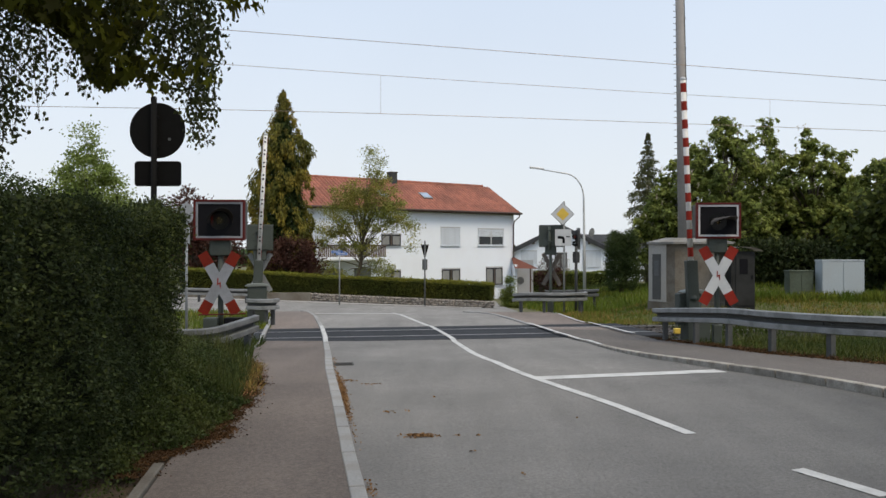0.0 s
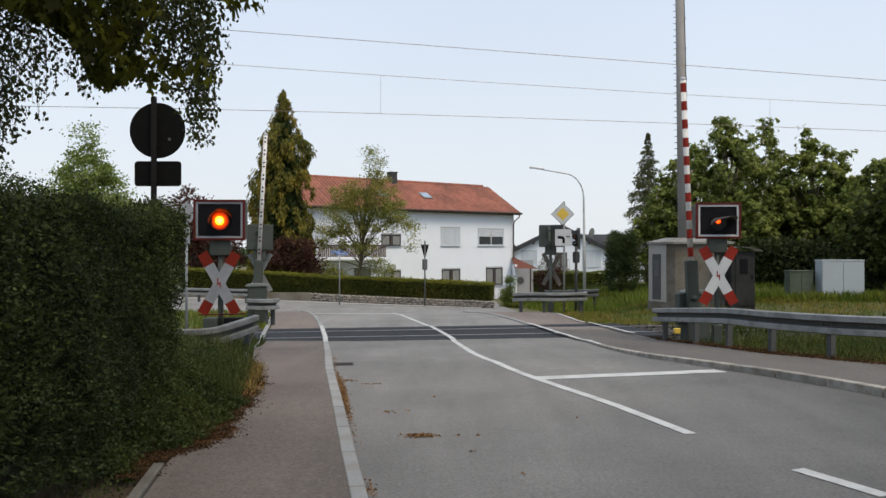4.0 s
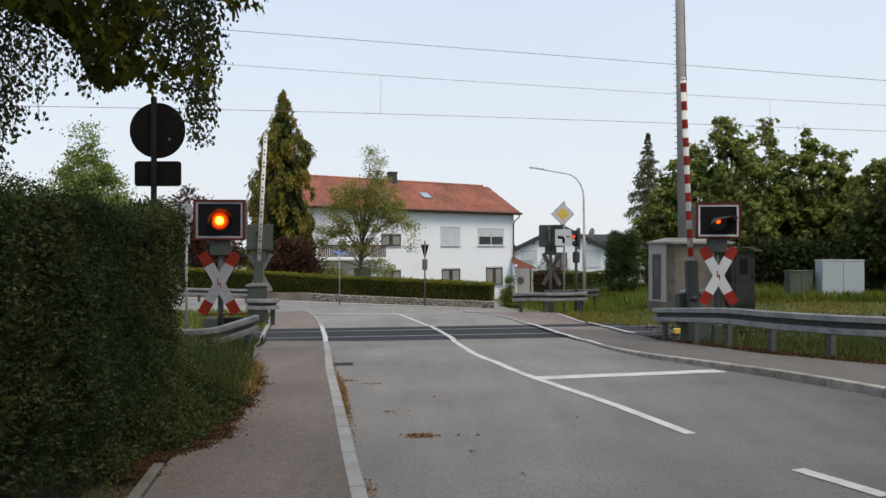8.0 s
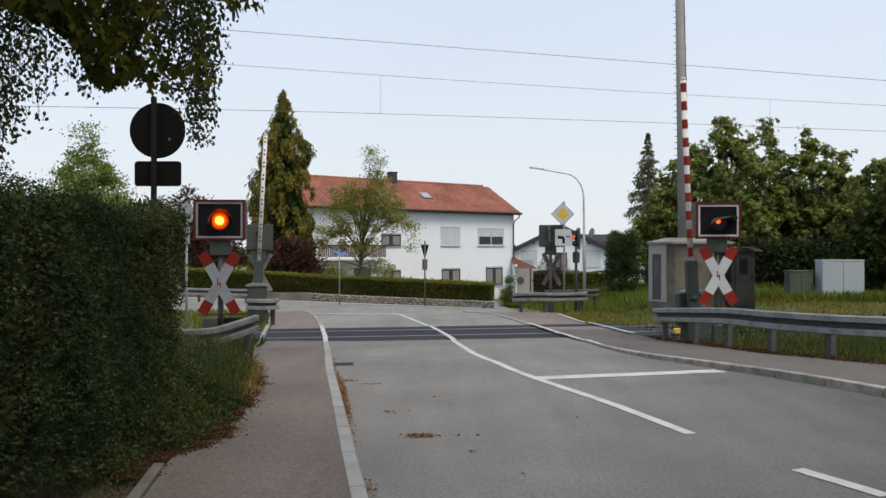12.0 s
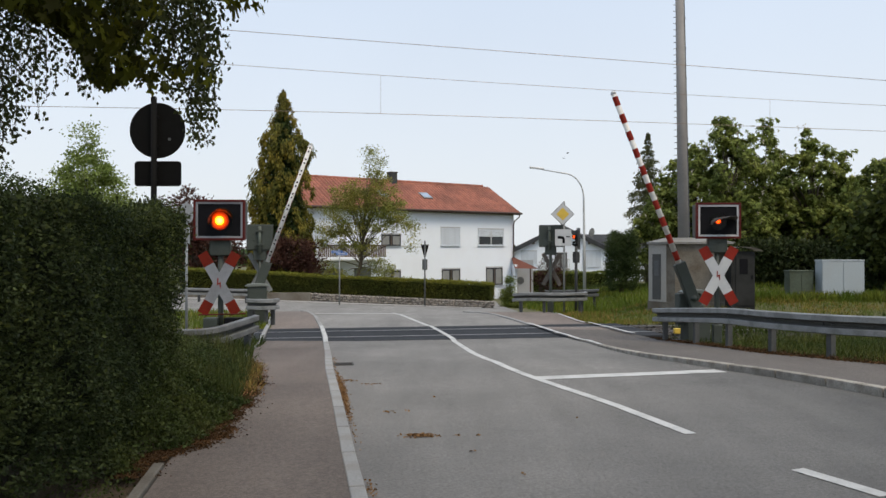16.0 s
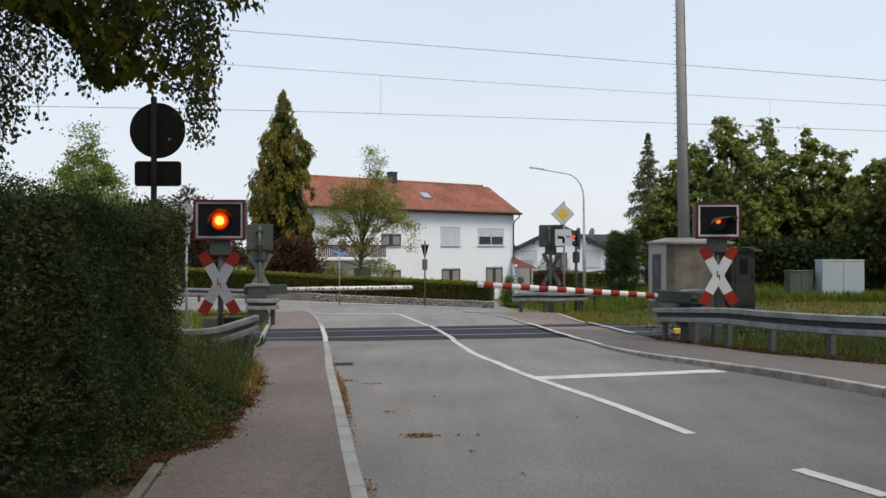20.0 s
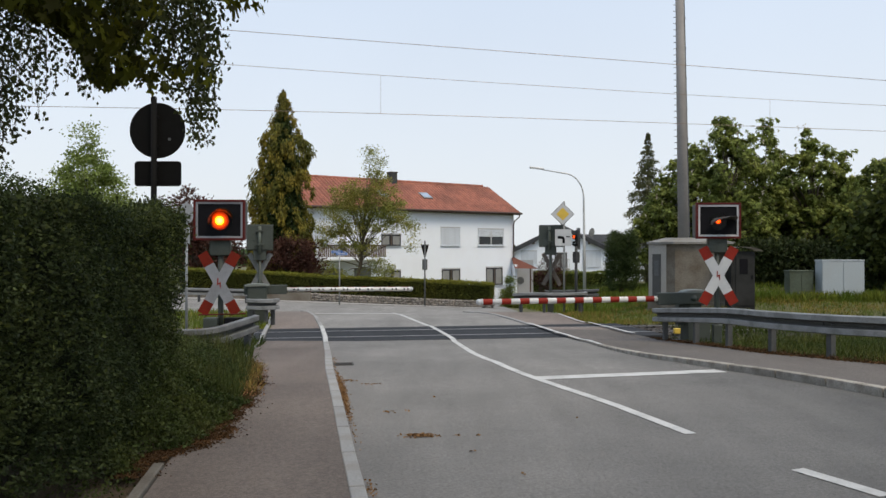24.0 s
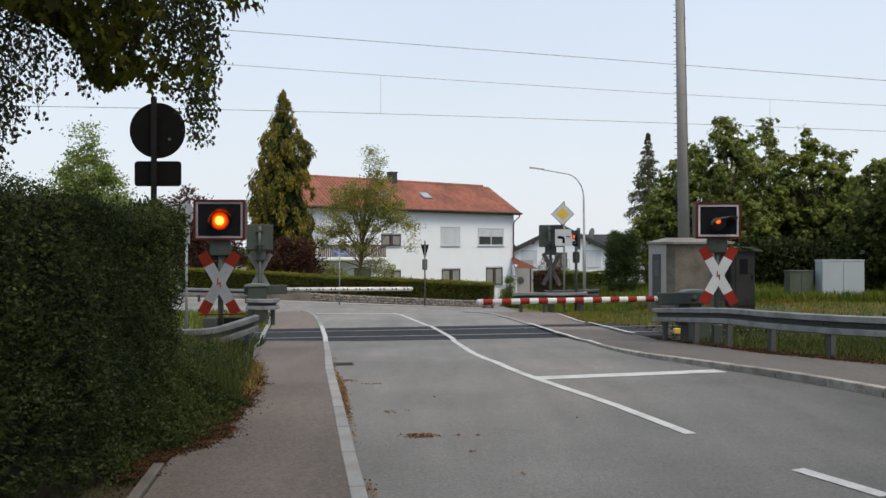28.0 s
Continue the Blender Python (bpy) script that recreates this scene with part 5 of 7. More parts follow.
# ---- grey-roofed white house behind ----
h2 = thing("house", pose(11.1, 80.0, -2.0, 0, 0, -4), "white gabled house with grey roof and pale blinds", "house")
ap, ev, hw = 4.05 + 2.0, 1.9 + 2.0, 4.35
bm = prism([(-hw, 0), (hw, 0), (hw, 10), (-hw, 10)], -0.6, ev)
part("wall", bm, RENDERED, h2, "white rendered walls")
for y in (0.0, 10.0):
    bm = bmesh.new()
    bm.faces.new([bm.verts.new(p) for p in ((-hw, y, ev), (hw, y, ev), (0, y, ap - 0.1))])
    part("gable_wall", bm, RENDERED, h2)
for sgn in (-1, 1):
    bm = bmesh.new()
    e = Vector((sgn * (hw + 0.75), 0, ev - 0.36))
    t = Vector((0, 0, ap))
    f1 = bm.faces.new([bm.verts.new(p) for p in ((e.x, -0.4, e.z), (t.x, -0.4, t.z), (t.x, 10.8, t.z), (e.x, 10.8, e.z))])
    bmesh.ops.solidify(bm, geom=[f1], thickness=0.28 * sgn)
    part("roof_slope", bm, GREYTILE, h2, "grey tiled roof slope")
    bm = bmesh.new()
    bm.faces.new([bm.verts.new(p) for p in ((0, -0.44, t.z + 0.04), (e.x, -0.44, e.z + 0.04), (e.x, -0.44, e.z - 0.40), (0, -0.44, t.z - 0.40))])
    bmesh.ops.solidify(bm, geom=bm.faces[:], thickness=0.04)
    part("verge_board", bm, GREYTILE, h2, "grey verge board")
    part("purlin_end", box(sgn * 2.6 - 0.12, sgn * 2.6 + 0.12, -0.38, 0, ap - 2.6 * 0.49 - 0.55, ap - 2.6 * 0.49 - 0.3, 0.01), DARKWOOD, h2)
for x0, x1, z0, z1, st in ((-3.75, -2.25, 0.45, 1.55, "shut"), (2.0, 3.7, 0.1, 1.55, "shut"), (-0.6, 0.55, 0.0, 1.4, "brown")):
    window_unit(h2, x0, x1, z0 + 2, z1 + 2, st)
br = part("balcony_rail", box(-0.85, 0.75, -0.35, -0.31, 2.75, 2.8, 0.005), GALV, h2)
for i in range(11):
    part("baluster", box(-0.84 + i * 0.156, -0.81 + i * 0.156, -0.345, -0.315, 1.95, 2.75), GALV, br)
part("slab", box(-0.9, 0.8, -0.4, -0.003, 1.85, 1.95, 0.01), PALECONC, br)
wing = part("side_wing", box(4.4, 8.2, 3, 9, -0.6, 3.6, 0), RENDERED, h2)
bm = bmesh.new()
f1 = bm.faces.new([bm.verts.new(p) for p in ((2.6, 2.4, 3.3), (8.6, 2.4, 3.3), (8.6, 6, 5.25), (2.6, 6, 5.25))])
f2 = bm.faces.new([bm.verts.new(p) for p in ((2.6, 6, 5.25), (8.6, 6, 5.25), (8.6, 9.6, 3.3), (2.6, 9.6, 3.3))])
bmesh.ops.solidify(bm, geom=[f1, f2], thickness=0.2)
part("wing_roof", bm, GREYTILE, h2, "grey tiled roof of the side wing")
part("satellite_dish", disc(0.42, 0.06, 24), GALV, h2, "round grey satellite dish", pose(3.0, 1.2, 5.35, 10, 0, 50))
part("dish_mast", tube((3.1, 1.4, 4.2), (3.1, 1.4, 5.35), 0.03), GALV, h2)

# ---- garden wall with rubble stones ----
WALL_A, WALL_B = Vector((-6.4, 41.4, 0)), Vector((2.35, 39.5, 0))


def wall_line(u):
    p = WALL_A.lerp(WALL_B, u)
    return Vector((p.x, p.y, gz(p.x, p.y)))


gw = thing("garden_wall", Matrix.Identity(4), "low rubble stone garden wall under a clipped hedge", "wall", kind="structure")
n = 40
wv, wf = [], []
for i in range(n + 1):
    p = wall_line(i / n)
    hgt = 0.38 - 0.08 * (i / n)
    for dy, z in ((0.05, -0.3), (0.05, hgt), (0.4, hgt), (0.4, -0.3)):
        wv.append((p.x, p.y + dy, p.z + z))
for i in range(n):
    for k in range(3):
        wf.append((i * 4 + k, i * 4 + k + 1, i * 4 + k + 5, i * 4 + k + 4))
part("mortar_core", np_mesh("mortar_core", np.array(wv), np.array(wf), MORTAR), MORTAR, gw, "dark mortar")
rng = np.random.default_rng(3)
stones = []
for k in range(6):
    bm = bmesh.new()
    bmesh.ops.create_icosphere(bm, subdivisions=1, radius=0.5)
    for v in bm.verts:
        v.co += Vector(rng.uniform(-0.09, 0.09, 3))
    stones.append(to_mesh("stone", bm, STONE))
for row in range(3):
    u = 0.0
    while u < 1:
        p = wall_line(u)
        hgt = 0.38 - 0.08 * u
        w = rng.uniform(0.13, 0.27)
        part("stone", stones[rng.integers(6)], STONE, gw, m=Matrix.Translation((p.x, p.y + 0.04, p.z + hgt * (row + 0.5) / 3 + rng.uniform(-0.02, 0.02))) @ pose(0, 0, 0, rng.uniform(0, 20), rng.uniform(-12, 12), rng.uniform(-10, 10)) @ Matrix.Diagonal((w * 1.12, 0.16, hgt / 3 * rng.uniform(0.95, 1.25), 1)))
        u += w / 8.8
cw = thing("garden_wall", Matrix.Identity(4), "smooth grey concrete garden wall under the hedge", "wall", kind="structure")
part("wall", box(-13.5, -6.42, 41.2, 41.5, -1.4, -0.40, 0.02), CONCRETE, cw)


# ---- plants ----
def shell_points(rng, n, lo, hi, faces):
    """Points on the faces of a box: faces names those to cover."""
    lo, hi = np.array(lo), np.array(hi)
    d = hi - lo
    area = {"x1": d[1] * d[2], "x0": d[1] * d[2], "y1": d[0] * d[2], "y0": d[0] * d[2], "z1": d[0] * d[1]}
    tot = sum(area[f] for f in faces)
    P, N = [], []
    for f in faces:
        k = int(n * area[f] / tot)
        q = lo + rng.random((k, 3)) * d
        ax, sd = "xyz".index(f[0]), f[1] == "1"
        q[:, ax] = hi[ax] if sd else lo[ax]
        nn = np.zeros((k, 3))
        nn[:, ax] = 1 if sd else -1
        P.append(q)
        N.append(nn)
    return np.concatenate(P), np.concatenate(N)


def bumps(P, scale, seed):
    """A smooth unevenness at points P, about -1..1."""
    r = np.random.default_rng(seed)
    out = np.zeros(len(P))
    for k in range(7):
        d = r.normal(size=3)
        d *= scale * (0.6 + 0.35 * k) / np.linalg.norm(d)
        out += np.sin(P @ d + r.uniform(0, 6.28)) / (1 + 0.3 * k)
    return out / 2.6


def clipped_hedge(name, m, length, depth, height, n, size, material, label, faces=("x1", "y0", "z1", "y1"), rough=0.10, seed=1, slope=0.0):
    """A clipped hedge along local y: a core painted dark for inner shade and leaves on its faces."""
    rng = np.random.default_rng(seed)
    h = thing(name, m, label, "hedge")
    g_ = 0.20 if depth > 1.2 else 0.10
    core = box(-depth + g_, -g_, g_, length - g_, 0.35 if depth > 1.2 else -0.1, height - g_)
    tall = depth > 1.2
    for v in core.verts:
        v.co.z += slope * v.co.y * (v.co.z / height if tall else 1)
    # solid core: the hedge's inner shade is put into its near-black colour
    part("inside", core, HEDGE_CORE, h, "near-black core standing for the shaded inside")
    P, N = shell_points(rng, n, (-depth, 0, 0.02), (0, length, height), faces)
    if depth > 1.2:
        keep = P[:, 2] > 0.02 + 0.20 * smooth((9.0 - P[:, 1]) / 1.4) + 0.05 * bumps(P, 6.0, seed)
        P, N = P[keep], N[keep]
    b = bumps(P, 19.0, seed + 2) * rough * 0.55 + bumps(P, 4.5, seed + 5) * rough + bumps(P, 1.5, seed + 9) * rough * 0.9
    deep = -np.abs(rng.normal(size=len(P))) * 0.05 + rng.normal(size=len(P)) * 0.015 + np.where(rng.random(len(P)) < 0.05, rng.random(len(P)) * 0.11, 0)
    Q = P + N * (b + deep)[:, None]
    Q[:, 2] += slope * Q[:, 1] * (Q[:, 2] / height if tall else 1)
    way = N * 0.6 + rng.normal(size=Q.shape) * 0.65 + (0, 0, -0.12)
    part("foliage", leaves("foliage", Q, way, rng.uniform(0.6, 1.25, len(Q)) * size, material, rng, 0.27), material, h, "small dense leaves")
    if depth > 1.2:
        # paler leaves, more of them higher: young shoots plus painted sky light
        fresh = rng.random(len(Q)) < smooth((Q[:, 2] - 0.9) / 1.1) * (0.07 + 0.22 * smooth((Q[:, 1] - 8.3) / 3.0)) + 0.02
        S = Q[fresh] + N[fresh] * rng.random((int(fresh.sum()), 1)) * 0.05
        part("lit_growth", leaves("lit_growth", S, way[fresh] + (0, 0, 0.5), rng.uniform(0.7, 1.3, len(S)) * size * 1.1, LIT_SHOOT, rng), LIT_SHOOT, h, "lighter green young shoots, brightened for light on the upper hedge")
    elif material is YEW_LEAF:
        # top leaves in a paler copy: light from above put into their colour
        up = (N[:, 2] > 0.5) | (P[:, 2] > height * rng.uniform(0.86, 1.0, len(P)))
        S = Q[up] + (0, 0, 0.015)
        part("lit_growth", leaves("lit_growth", S, way[up] + (0, 0, 0.5), rng.uniform(0.7, 1.3, len(S)) * size, YEW_LIT, rng), YEW_LIT, h, "yellow-green top leaves, painted brighter for light from above")
    return h


def grow(name, x, y, label, height, trunk_h, trunk_r, blobs, n, size, material, seed, bark=BARK, z=None, blossom=0, droop=0.15, spray=0.28, wide=0.34, lean=(0, 0), clumps=90, palm=0):
    """A broadleaf tree: tapered trunk, limbs to each clump of leaves, crowns of loose clumps."""
    rng = np.random.default_rng(seed)
    t = thing(name, pose(x, y, gz(x, y) if z is None else z), label, "tree")
    C, W = [], []
    vol = np.array([b[3] * b[4] * b[5] for b in blobs]) ** (2 / 3)
    for b, k in zip(blobs, np.maximum((clumps * vol / vol.sum()).astype(int), 3)):
        d = unit(rng.normal(size=(k, 3)))
        r = rng.uniform(0.45, 1.0, (k, 1)) ** 0.6
        C.append(np.array(b[:3]) + d * r * np.array(b[3:6]))
        W.append(d)
    C, W = np.concatenate(C), np.concatenate(W)
    bm = bmesh.new()
    top = Vector((lean[0], lean[1], height * 0.8))
    k = 6
    pts = [Vector((0, 0, -0.3))] + [Vector((top.x * (i / k) ** 1.5 + rng.normal() * trunk_r * 0.4, top.y * (i / k) ** 1.5 + rng.normal() * trunk_r * 0.4, top.z * i / k)) for i in range(1, k + 1)]
    pipe(pts, trunk_r, 8, bm, [trunk_r * (1.25 - 1.1 * i / k) for i in range(k + 1)])
    part("trunk", bm, bark, t, smooth=True)
    bm = bmesh.new()
    for c in C[:: max(1, len(C) // 46)]:
        zz = min(max(trunk_h + (c[2] - trunk_h) * rng.uniform(0.1, 0.55), trunk_h * 0.8), height * 0.75)
        a = Vector((top.x * (zz / top.z) ** 1.5, top.y * (zz / top.z) ** 1.5, zz))
        e = Vector(c)
        mid = a.lerp(e, 0.5) + Vector((0, 0, 0.12 * (e - a).length))
        pipe([a, mid, e], 0.03, 5, bm, [trunk_r * 0.34, trunk_r * 0.2, trunk_r * 0.06])
    part("branchwork", bm, bark, t)
    per = n // len(C)
    cs = spray * rng.uniform(0.6, 1.25, (len(C), 1, 1))
    off = rng.normal(size=(len(C), per, 3)) * cs * (1, 1, 0.7)
    P = (C[:, None] + off).reshape(-1, 3)
    way = np.repeat(W, per, 0) * 0.5 + rng.normal(size=P.shape) * 0.6 + unit(off.reshape(-1, 3)) * 0.5 + (0, 0, -droop)
    if palm:
        # each stalk carries a drooping fan of leaflets
        nrm = unit(way[::palm] * 0.8 + (0, 0, 0.7))
        k = len(nrm)
        t1 = unit(np.cross(nrm, rng.normal(size=(k, 3))))
        t2 = np.cross(nrm, t1)
        ang = (np.arange(palm) * math.tau / palm)[None, :, None] + rng.random((k, 1, 1))
        way = (np.cos(ang) * t1[:, None] + np.sin(ang) * t2[:, None] - 0.45 * nrm[:, None] + rng.normal(size=(k, palm, 3)) * 0.1).reshape(-1, 3)
        P = np.repeat(P[::palm], palm, 0)
        part("crown", leaves("crown", P, way, np.repeat(rng.uniform(0.65, 1.2, k), palm) * size, material, rng, wide, 0.05, np.repeat(nrm, palm, 0)), material, t, "crown of drooping palmate leaves")
    else:
        part("crown", leaves("crown", P, way, rng.uniform(0.55, 1.2, len(P)) * size, material, rng, wide), material, t, "loose crown of leaves")
    if blossom:
        sel = C[W[:, 2] > -0.35]
        sel = sel[rng.integers(len(sel), size=blossom)] + rng.normal(size=(blossom, 3)) * spray * 1.1
        q = np.repeat(sel, 9, 0) + np.tile(np.linspace(0, 0.22, 9), blossom)[:, None] * (0, 0, 1) + rng.normal(size=(blossom * 9, 3)) * 0.02
        part("blossom", leaves("blossom", q, rng.normal(size=q.shape), 0.09, BLOSSOM, rng), BLOSSOM, t, "upright creamy flower candles")
    return t


def conifer(name, x, y, label, height, radius, n, size, material, seed, z=None, droop=0.6, power=0.85, ragged=0.25, base=0.3):
    """A conifer: straight trunk, whorls of drooping sprays inside a ragged cone."""
    rng = np.random.default_rng(seed)
    t = thing(name, pose(x, y, gz(x, y) if z is None else z), label, "tree")
    part("trunk", tube((0, 0, -0.4), (0, 0, height * 0.96), 0.02 * height, 0.02, seg=9), BARK, t, smooth=True)
    k = 230
    u = np.sort(rng.random(k) ** 0.85)
    hz = base + (height - base) * u
    a = np.arange(k) * 2.4 + rng.random(k) * 0.8
    prof = (1 - u) ** power * np.minimum(1, 0.55 + 2.2 * u) * (1 - 0.2 * smooth((u - 0.72) / 0.25))
    R = radius * prof * (1 - ragged * rng.random(k)) + 0.04
    tip = np.stack([np.cos(a) * R, np.sin(a) * R, hz - droop * 0.25 * R], 1)
    root = np.stack([0 * a, 0 * a, hz + 0.10 * R], 1)
    bm = bmesh.new()
    for i in range(0, k, 3):
        pipe([root[i], (root[i] + tip[i]) / 2 + (0, 0, 0.05), tip[i]], 0.02, 4, bm, [0.035, 0.02, 0.008])
    part("branchwork", bm, BARK, t)
    per = n // k
    s = rng.random((k, per, 1)) ** 0.33
    wob = (0.03 + 0.085 * radius * prof[:, None, None]) * np.ones((k, per, 1))
    P = root[:, None] * (1 - s) + tip[:, None] * s + rng.normal(size=(k, per, 3)) * wob * (1, 1, 0.7)
    P[..., 2] -= droop * 0.16 * rng.random((k, per)) * s[..., 0] * np.minimum(R, 1.5)[:, None]
    out = np.stack([np.cos(a), np.sin(a), 0 * a], 1)[:, None] * np.ones((1, per, 1))
    way = (out * 0.7 + rng.normal(size=P.shape) * 0.4 + np.array((0, 0, -droop))).reshape(-1, 3)
    P = P.reshape(-1, 3)
    size = size * np.repeat(np.clip(0.32 + 1.1 * R / radius, 0.32, 1.0), per)
    top = np.stack([rng.normal(size=60) * 0.03, rng.normal(size=60) * 0.03, height - rng.random(60) ** 2 * 0.8], 1)
    P, way = np.concatenate([P, top]), np.concatenate([way, rng.normal(size=(60, 3)) + (0, 0, 0.6)])
    size = np.concatenate([size, np.full(60, size.min())])
    part("crown", leaves("crown", P, way, rng.uniform(0.6, 1.3, len(P)) * size, material, rng, 0.2), material, t, "ragged cone of drooping sprays")
    return t


def cypress(x, y, z, height):
    """A golden cypress: close branches in a steep cone, each ending in a tuft of hanging sprays, some grown long."""
    rng = np.random.default_rng(21)
    t = thing("cypress", pose(x, y, z), "tall golden-green cypress with hanging sprays", "tree")
    part("trunk", tube((0, 0, -0.4), (0, 0, height * 0.96), 0.2, 0.02, seg=9), BARK, t, smooth=True)
    k = 300
    u = rng.random(k) ** 1.1
    prof = lambda q: np.interp(q, (0, 0.25, 0.39, 0.52, 0.64, 0.72, 0.80, 0.89, 0.96, 1.0), (1.55, 1.58, 1.52, 1.42, 1.28, 1.02, 0.62, 0.36, 0.15, 0.03))
    R = prof(u) * rng.uniform(0.60, 1.12 + 0.35 * smooth((u - 0.55) / 0.3), k)
    a = np.arange(k) * 2.4 + rng.random(k) * 0.9
    out = np.stack([np.cos(a), np.sin(a), 0 * a], 1)
    tip = out * R[:, None] + np.stack([0 * a, 0 * a, 0.3 + (height - 0.3) * u], 1)
    bm = bmesh.new()
    for i in range(0, k, 5):
        c = Vector(tip[i])
        pipe([Vector((0, 0, c.z + 0.15 * R[i])), c * 0.5 + Vector((0, 0, c.z * 0.5 + 0.14)), c], 0.02, 4, bm, [0.035, 0.02, 0.008])
    part("branchwork", bm, BARK, t)
    # growth near the trunk, its inner shade put into darker leaves
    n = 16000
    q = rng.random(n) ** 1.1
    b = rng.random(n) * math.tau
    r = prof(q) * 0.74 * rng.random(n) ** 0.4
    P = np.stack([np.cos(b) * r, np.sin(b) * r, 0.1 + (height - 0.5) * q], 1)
    part("inner_growth", leaves("inner_growth", P, rng.normal(size=P.shape) + (0, 0, -0.8), rng.uniform(0.15, 0.3, n), DARKTREE, rng, 0.25), DARKTREE, t, "inner sprays coloured dark for shade")
    per = 104
    big = (0.36 + 0.64 * np.minimum(R / 1.3, 1)) * rng.uniform(0.75, 1.35, k)
    d = rng.random((k, per, 1))
    wide = (0.15 * (1 - 0.75 * d)) * big[:, None, None]
    P = tip[:, None] + out[:, None] * (0.34 * (np.sin(d * 2.6) - 0.5) * big[:, None, None]) + rng.normal(size=(k, per, 3)) * wide * (1, 1, 0.5)
    P[..., 2] += (0.25 - 0.95 * d[..., 0]) * big[:, None]
    way = out[:, None] * 0.45 + rng.normal(size=P.shape) * 0.2 + np.array((0, 0, -0.85))
    size = (0.25 * big[:, None] * rng.uniform(0.6, 1.2, (k, per))).reshape(-1)
    part("crown", leaves("crown", P.reshape(-1, 3), way.reshape(-1, 3), size, CYPRESS, rng, 0.15), CYPRESS, t, "tufts of drooping golden-green sprays")


def at(px, y):
    return (px - 784) / 1506 * y


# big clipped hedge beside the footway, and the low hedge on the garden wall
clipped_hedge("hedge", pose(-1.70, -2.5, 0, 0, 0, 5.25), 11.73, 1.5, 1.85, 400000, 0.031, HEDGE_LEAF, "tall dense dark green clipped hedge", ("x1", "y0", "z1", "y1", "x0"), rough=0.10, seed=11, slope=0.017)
d = WALL_B - WALL_A
clipped_hedge("hedge", Matrix.Translation((2.45, 40.6, -0.90)) @ pose(0, 0, 0, 0, 0, 77.75), 16.0, 0.95, 0.96, 74000, 0.055, YEW_LEAF, "low yellow-green clipped hedge on the wall", ("x0", "y0", "z1", "x1"), 0.05, 12, 0.041)
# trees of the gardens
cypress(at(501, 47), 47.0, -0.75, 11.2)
grow("locust_tree", at(634, 50), 50.0, "airy olive green locust tree before the white house", 8.3, 1.7, 0.10,
     [(-0.9, 0, 4.9, 1.0, 1.1, 0.6), (0.1, 0, 5.3, 1.1, 1.2, 0.6), (1.1, 0, 5.2, 1.1, 1.1, 0.55), (-1.6, 0, 4.0, 0.75, 0.9, 0.5), (-0.3, 0, 4.0, 1.1, 1.0, 0.55), (1.2, 0, 4.3, 1.0, 1.0, 0.5), (2.2, 0, 4.5, 0.8, 0.9, 0.45), (-0.9, 0, 6.0, 0.8, 0.9, 0.45), (0.3, 0, 6.3, 0.9, 0.9, 0.5), (1.3, 0, 6.1, 0.8, 0.9, 0.5), (2.0, 0, 5.4, 0.6, 0.7, 0.4),
      (2.9, 0, 4.0, 0.5, 0.6, 0.35), (3.1, 0, 3.2, 0.25, 0.4, 0.45), (-2.0, 0, 3.1, 0.45, 0.5, 0.3), (-1.2, 0, 2.9, 0.5, 0.6, 0.3), (0.6, 0, 2.9, 0.8, 0.8, 0.4), (0.9, 0, 1.8, 0.7, 0.6, 0.45), (1.6, 0, 1.5, 0.6, 0.6, 0.35), (-1.9, 0, 1.6, 0.5, 0.5, 0.35), (-1.2, 0, 1.3, 0.4, 0.4, 0.3), (0.9, 0, 7.6, 0.5, 0.5, 0.8), (1.1, 0, 6.9, 0.7, 0.6, 0.4), (0.7, 0, 8.3, 0.28, 0.3, 0.35)],
     25000, 0.105, LOCUST, 22, z=-1.0, spray=0.22, lean=(0.75, 0), clumps=280)
grow("copper_maple", at(512, 45.5), 45.5, "low dark red maple behind the hedge", 3.1, 0.5, 0.06, [(0.1, 0, 1.9, 1.35, 1.2, 0.85), (-0.8, 0, 1.5, 1.0, 0.9, 0.7), (0.8, 0, 1.3, 0.75, 0.9, 0.6), (0.4, 0, 2.5, 0.7, 0.7, 0.4)], 9500, 0.13, COPPER, 23, z=-0.5, spray=0.22, clumps=110)
grow("copper_plum", at(345, 46.5), 46.5, "dark red plum tree behind the signal", 5.6, 1.0, 0.10, [(-0.6, 0, 4.6, 0.8, 1.0, 1.15), (0.2, 0, 3.3, 1.5, 1.0, 0.9), (0.9, 0, 4.3, 0.6, 0.6, 0.7), (1.6, 0, 2.9, 1.3, 1.0, 1.1), (2.1, 0, 2.0, 0.9, 0.8, 0.8), (-0.2, 0, 2.0, 1.2, 1.0, 0.8)], 8000, 0.17, COPPER, 24, z=-0.75, spray=0.3, clumps=80)
grow("young_birch", at(152, 25), 25.0, "fresh light green young birch behind the hedge", 5.4, 1.4, 0.05, [(0, 0, 5.0, 0.20, 0.25, 0.4), (-0.05, 0, 4.5, 0.42, 0.4, 0.4), (0.0, 0, 4.0, 0.68, 0.6, 0.4), (-0.35, 0, 3.6, 0.6, 0.6, 0.45), (0.5, 0, 3.5, 0.6, 0.6, 0.45), (0.1, 0, 2.9, 1.2, 1.0, 0.6), (-0.3, 0, 2.3, 1.2, 1.0, 0.6), (1.1, 0, 2.4, 0.8, 0.7, 0.6), (1.9, 0, 2.0, 0.7, 0.6, 0.5)], 30000, 0.085, BRIGHTLEAF, 25, bark=BIRCHBARK, z=-0.05, spray=0.16, clumps=210)
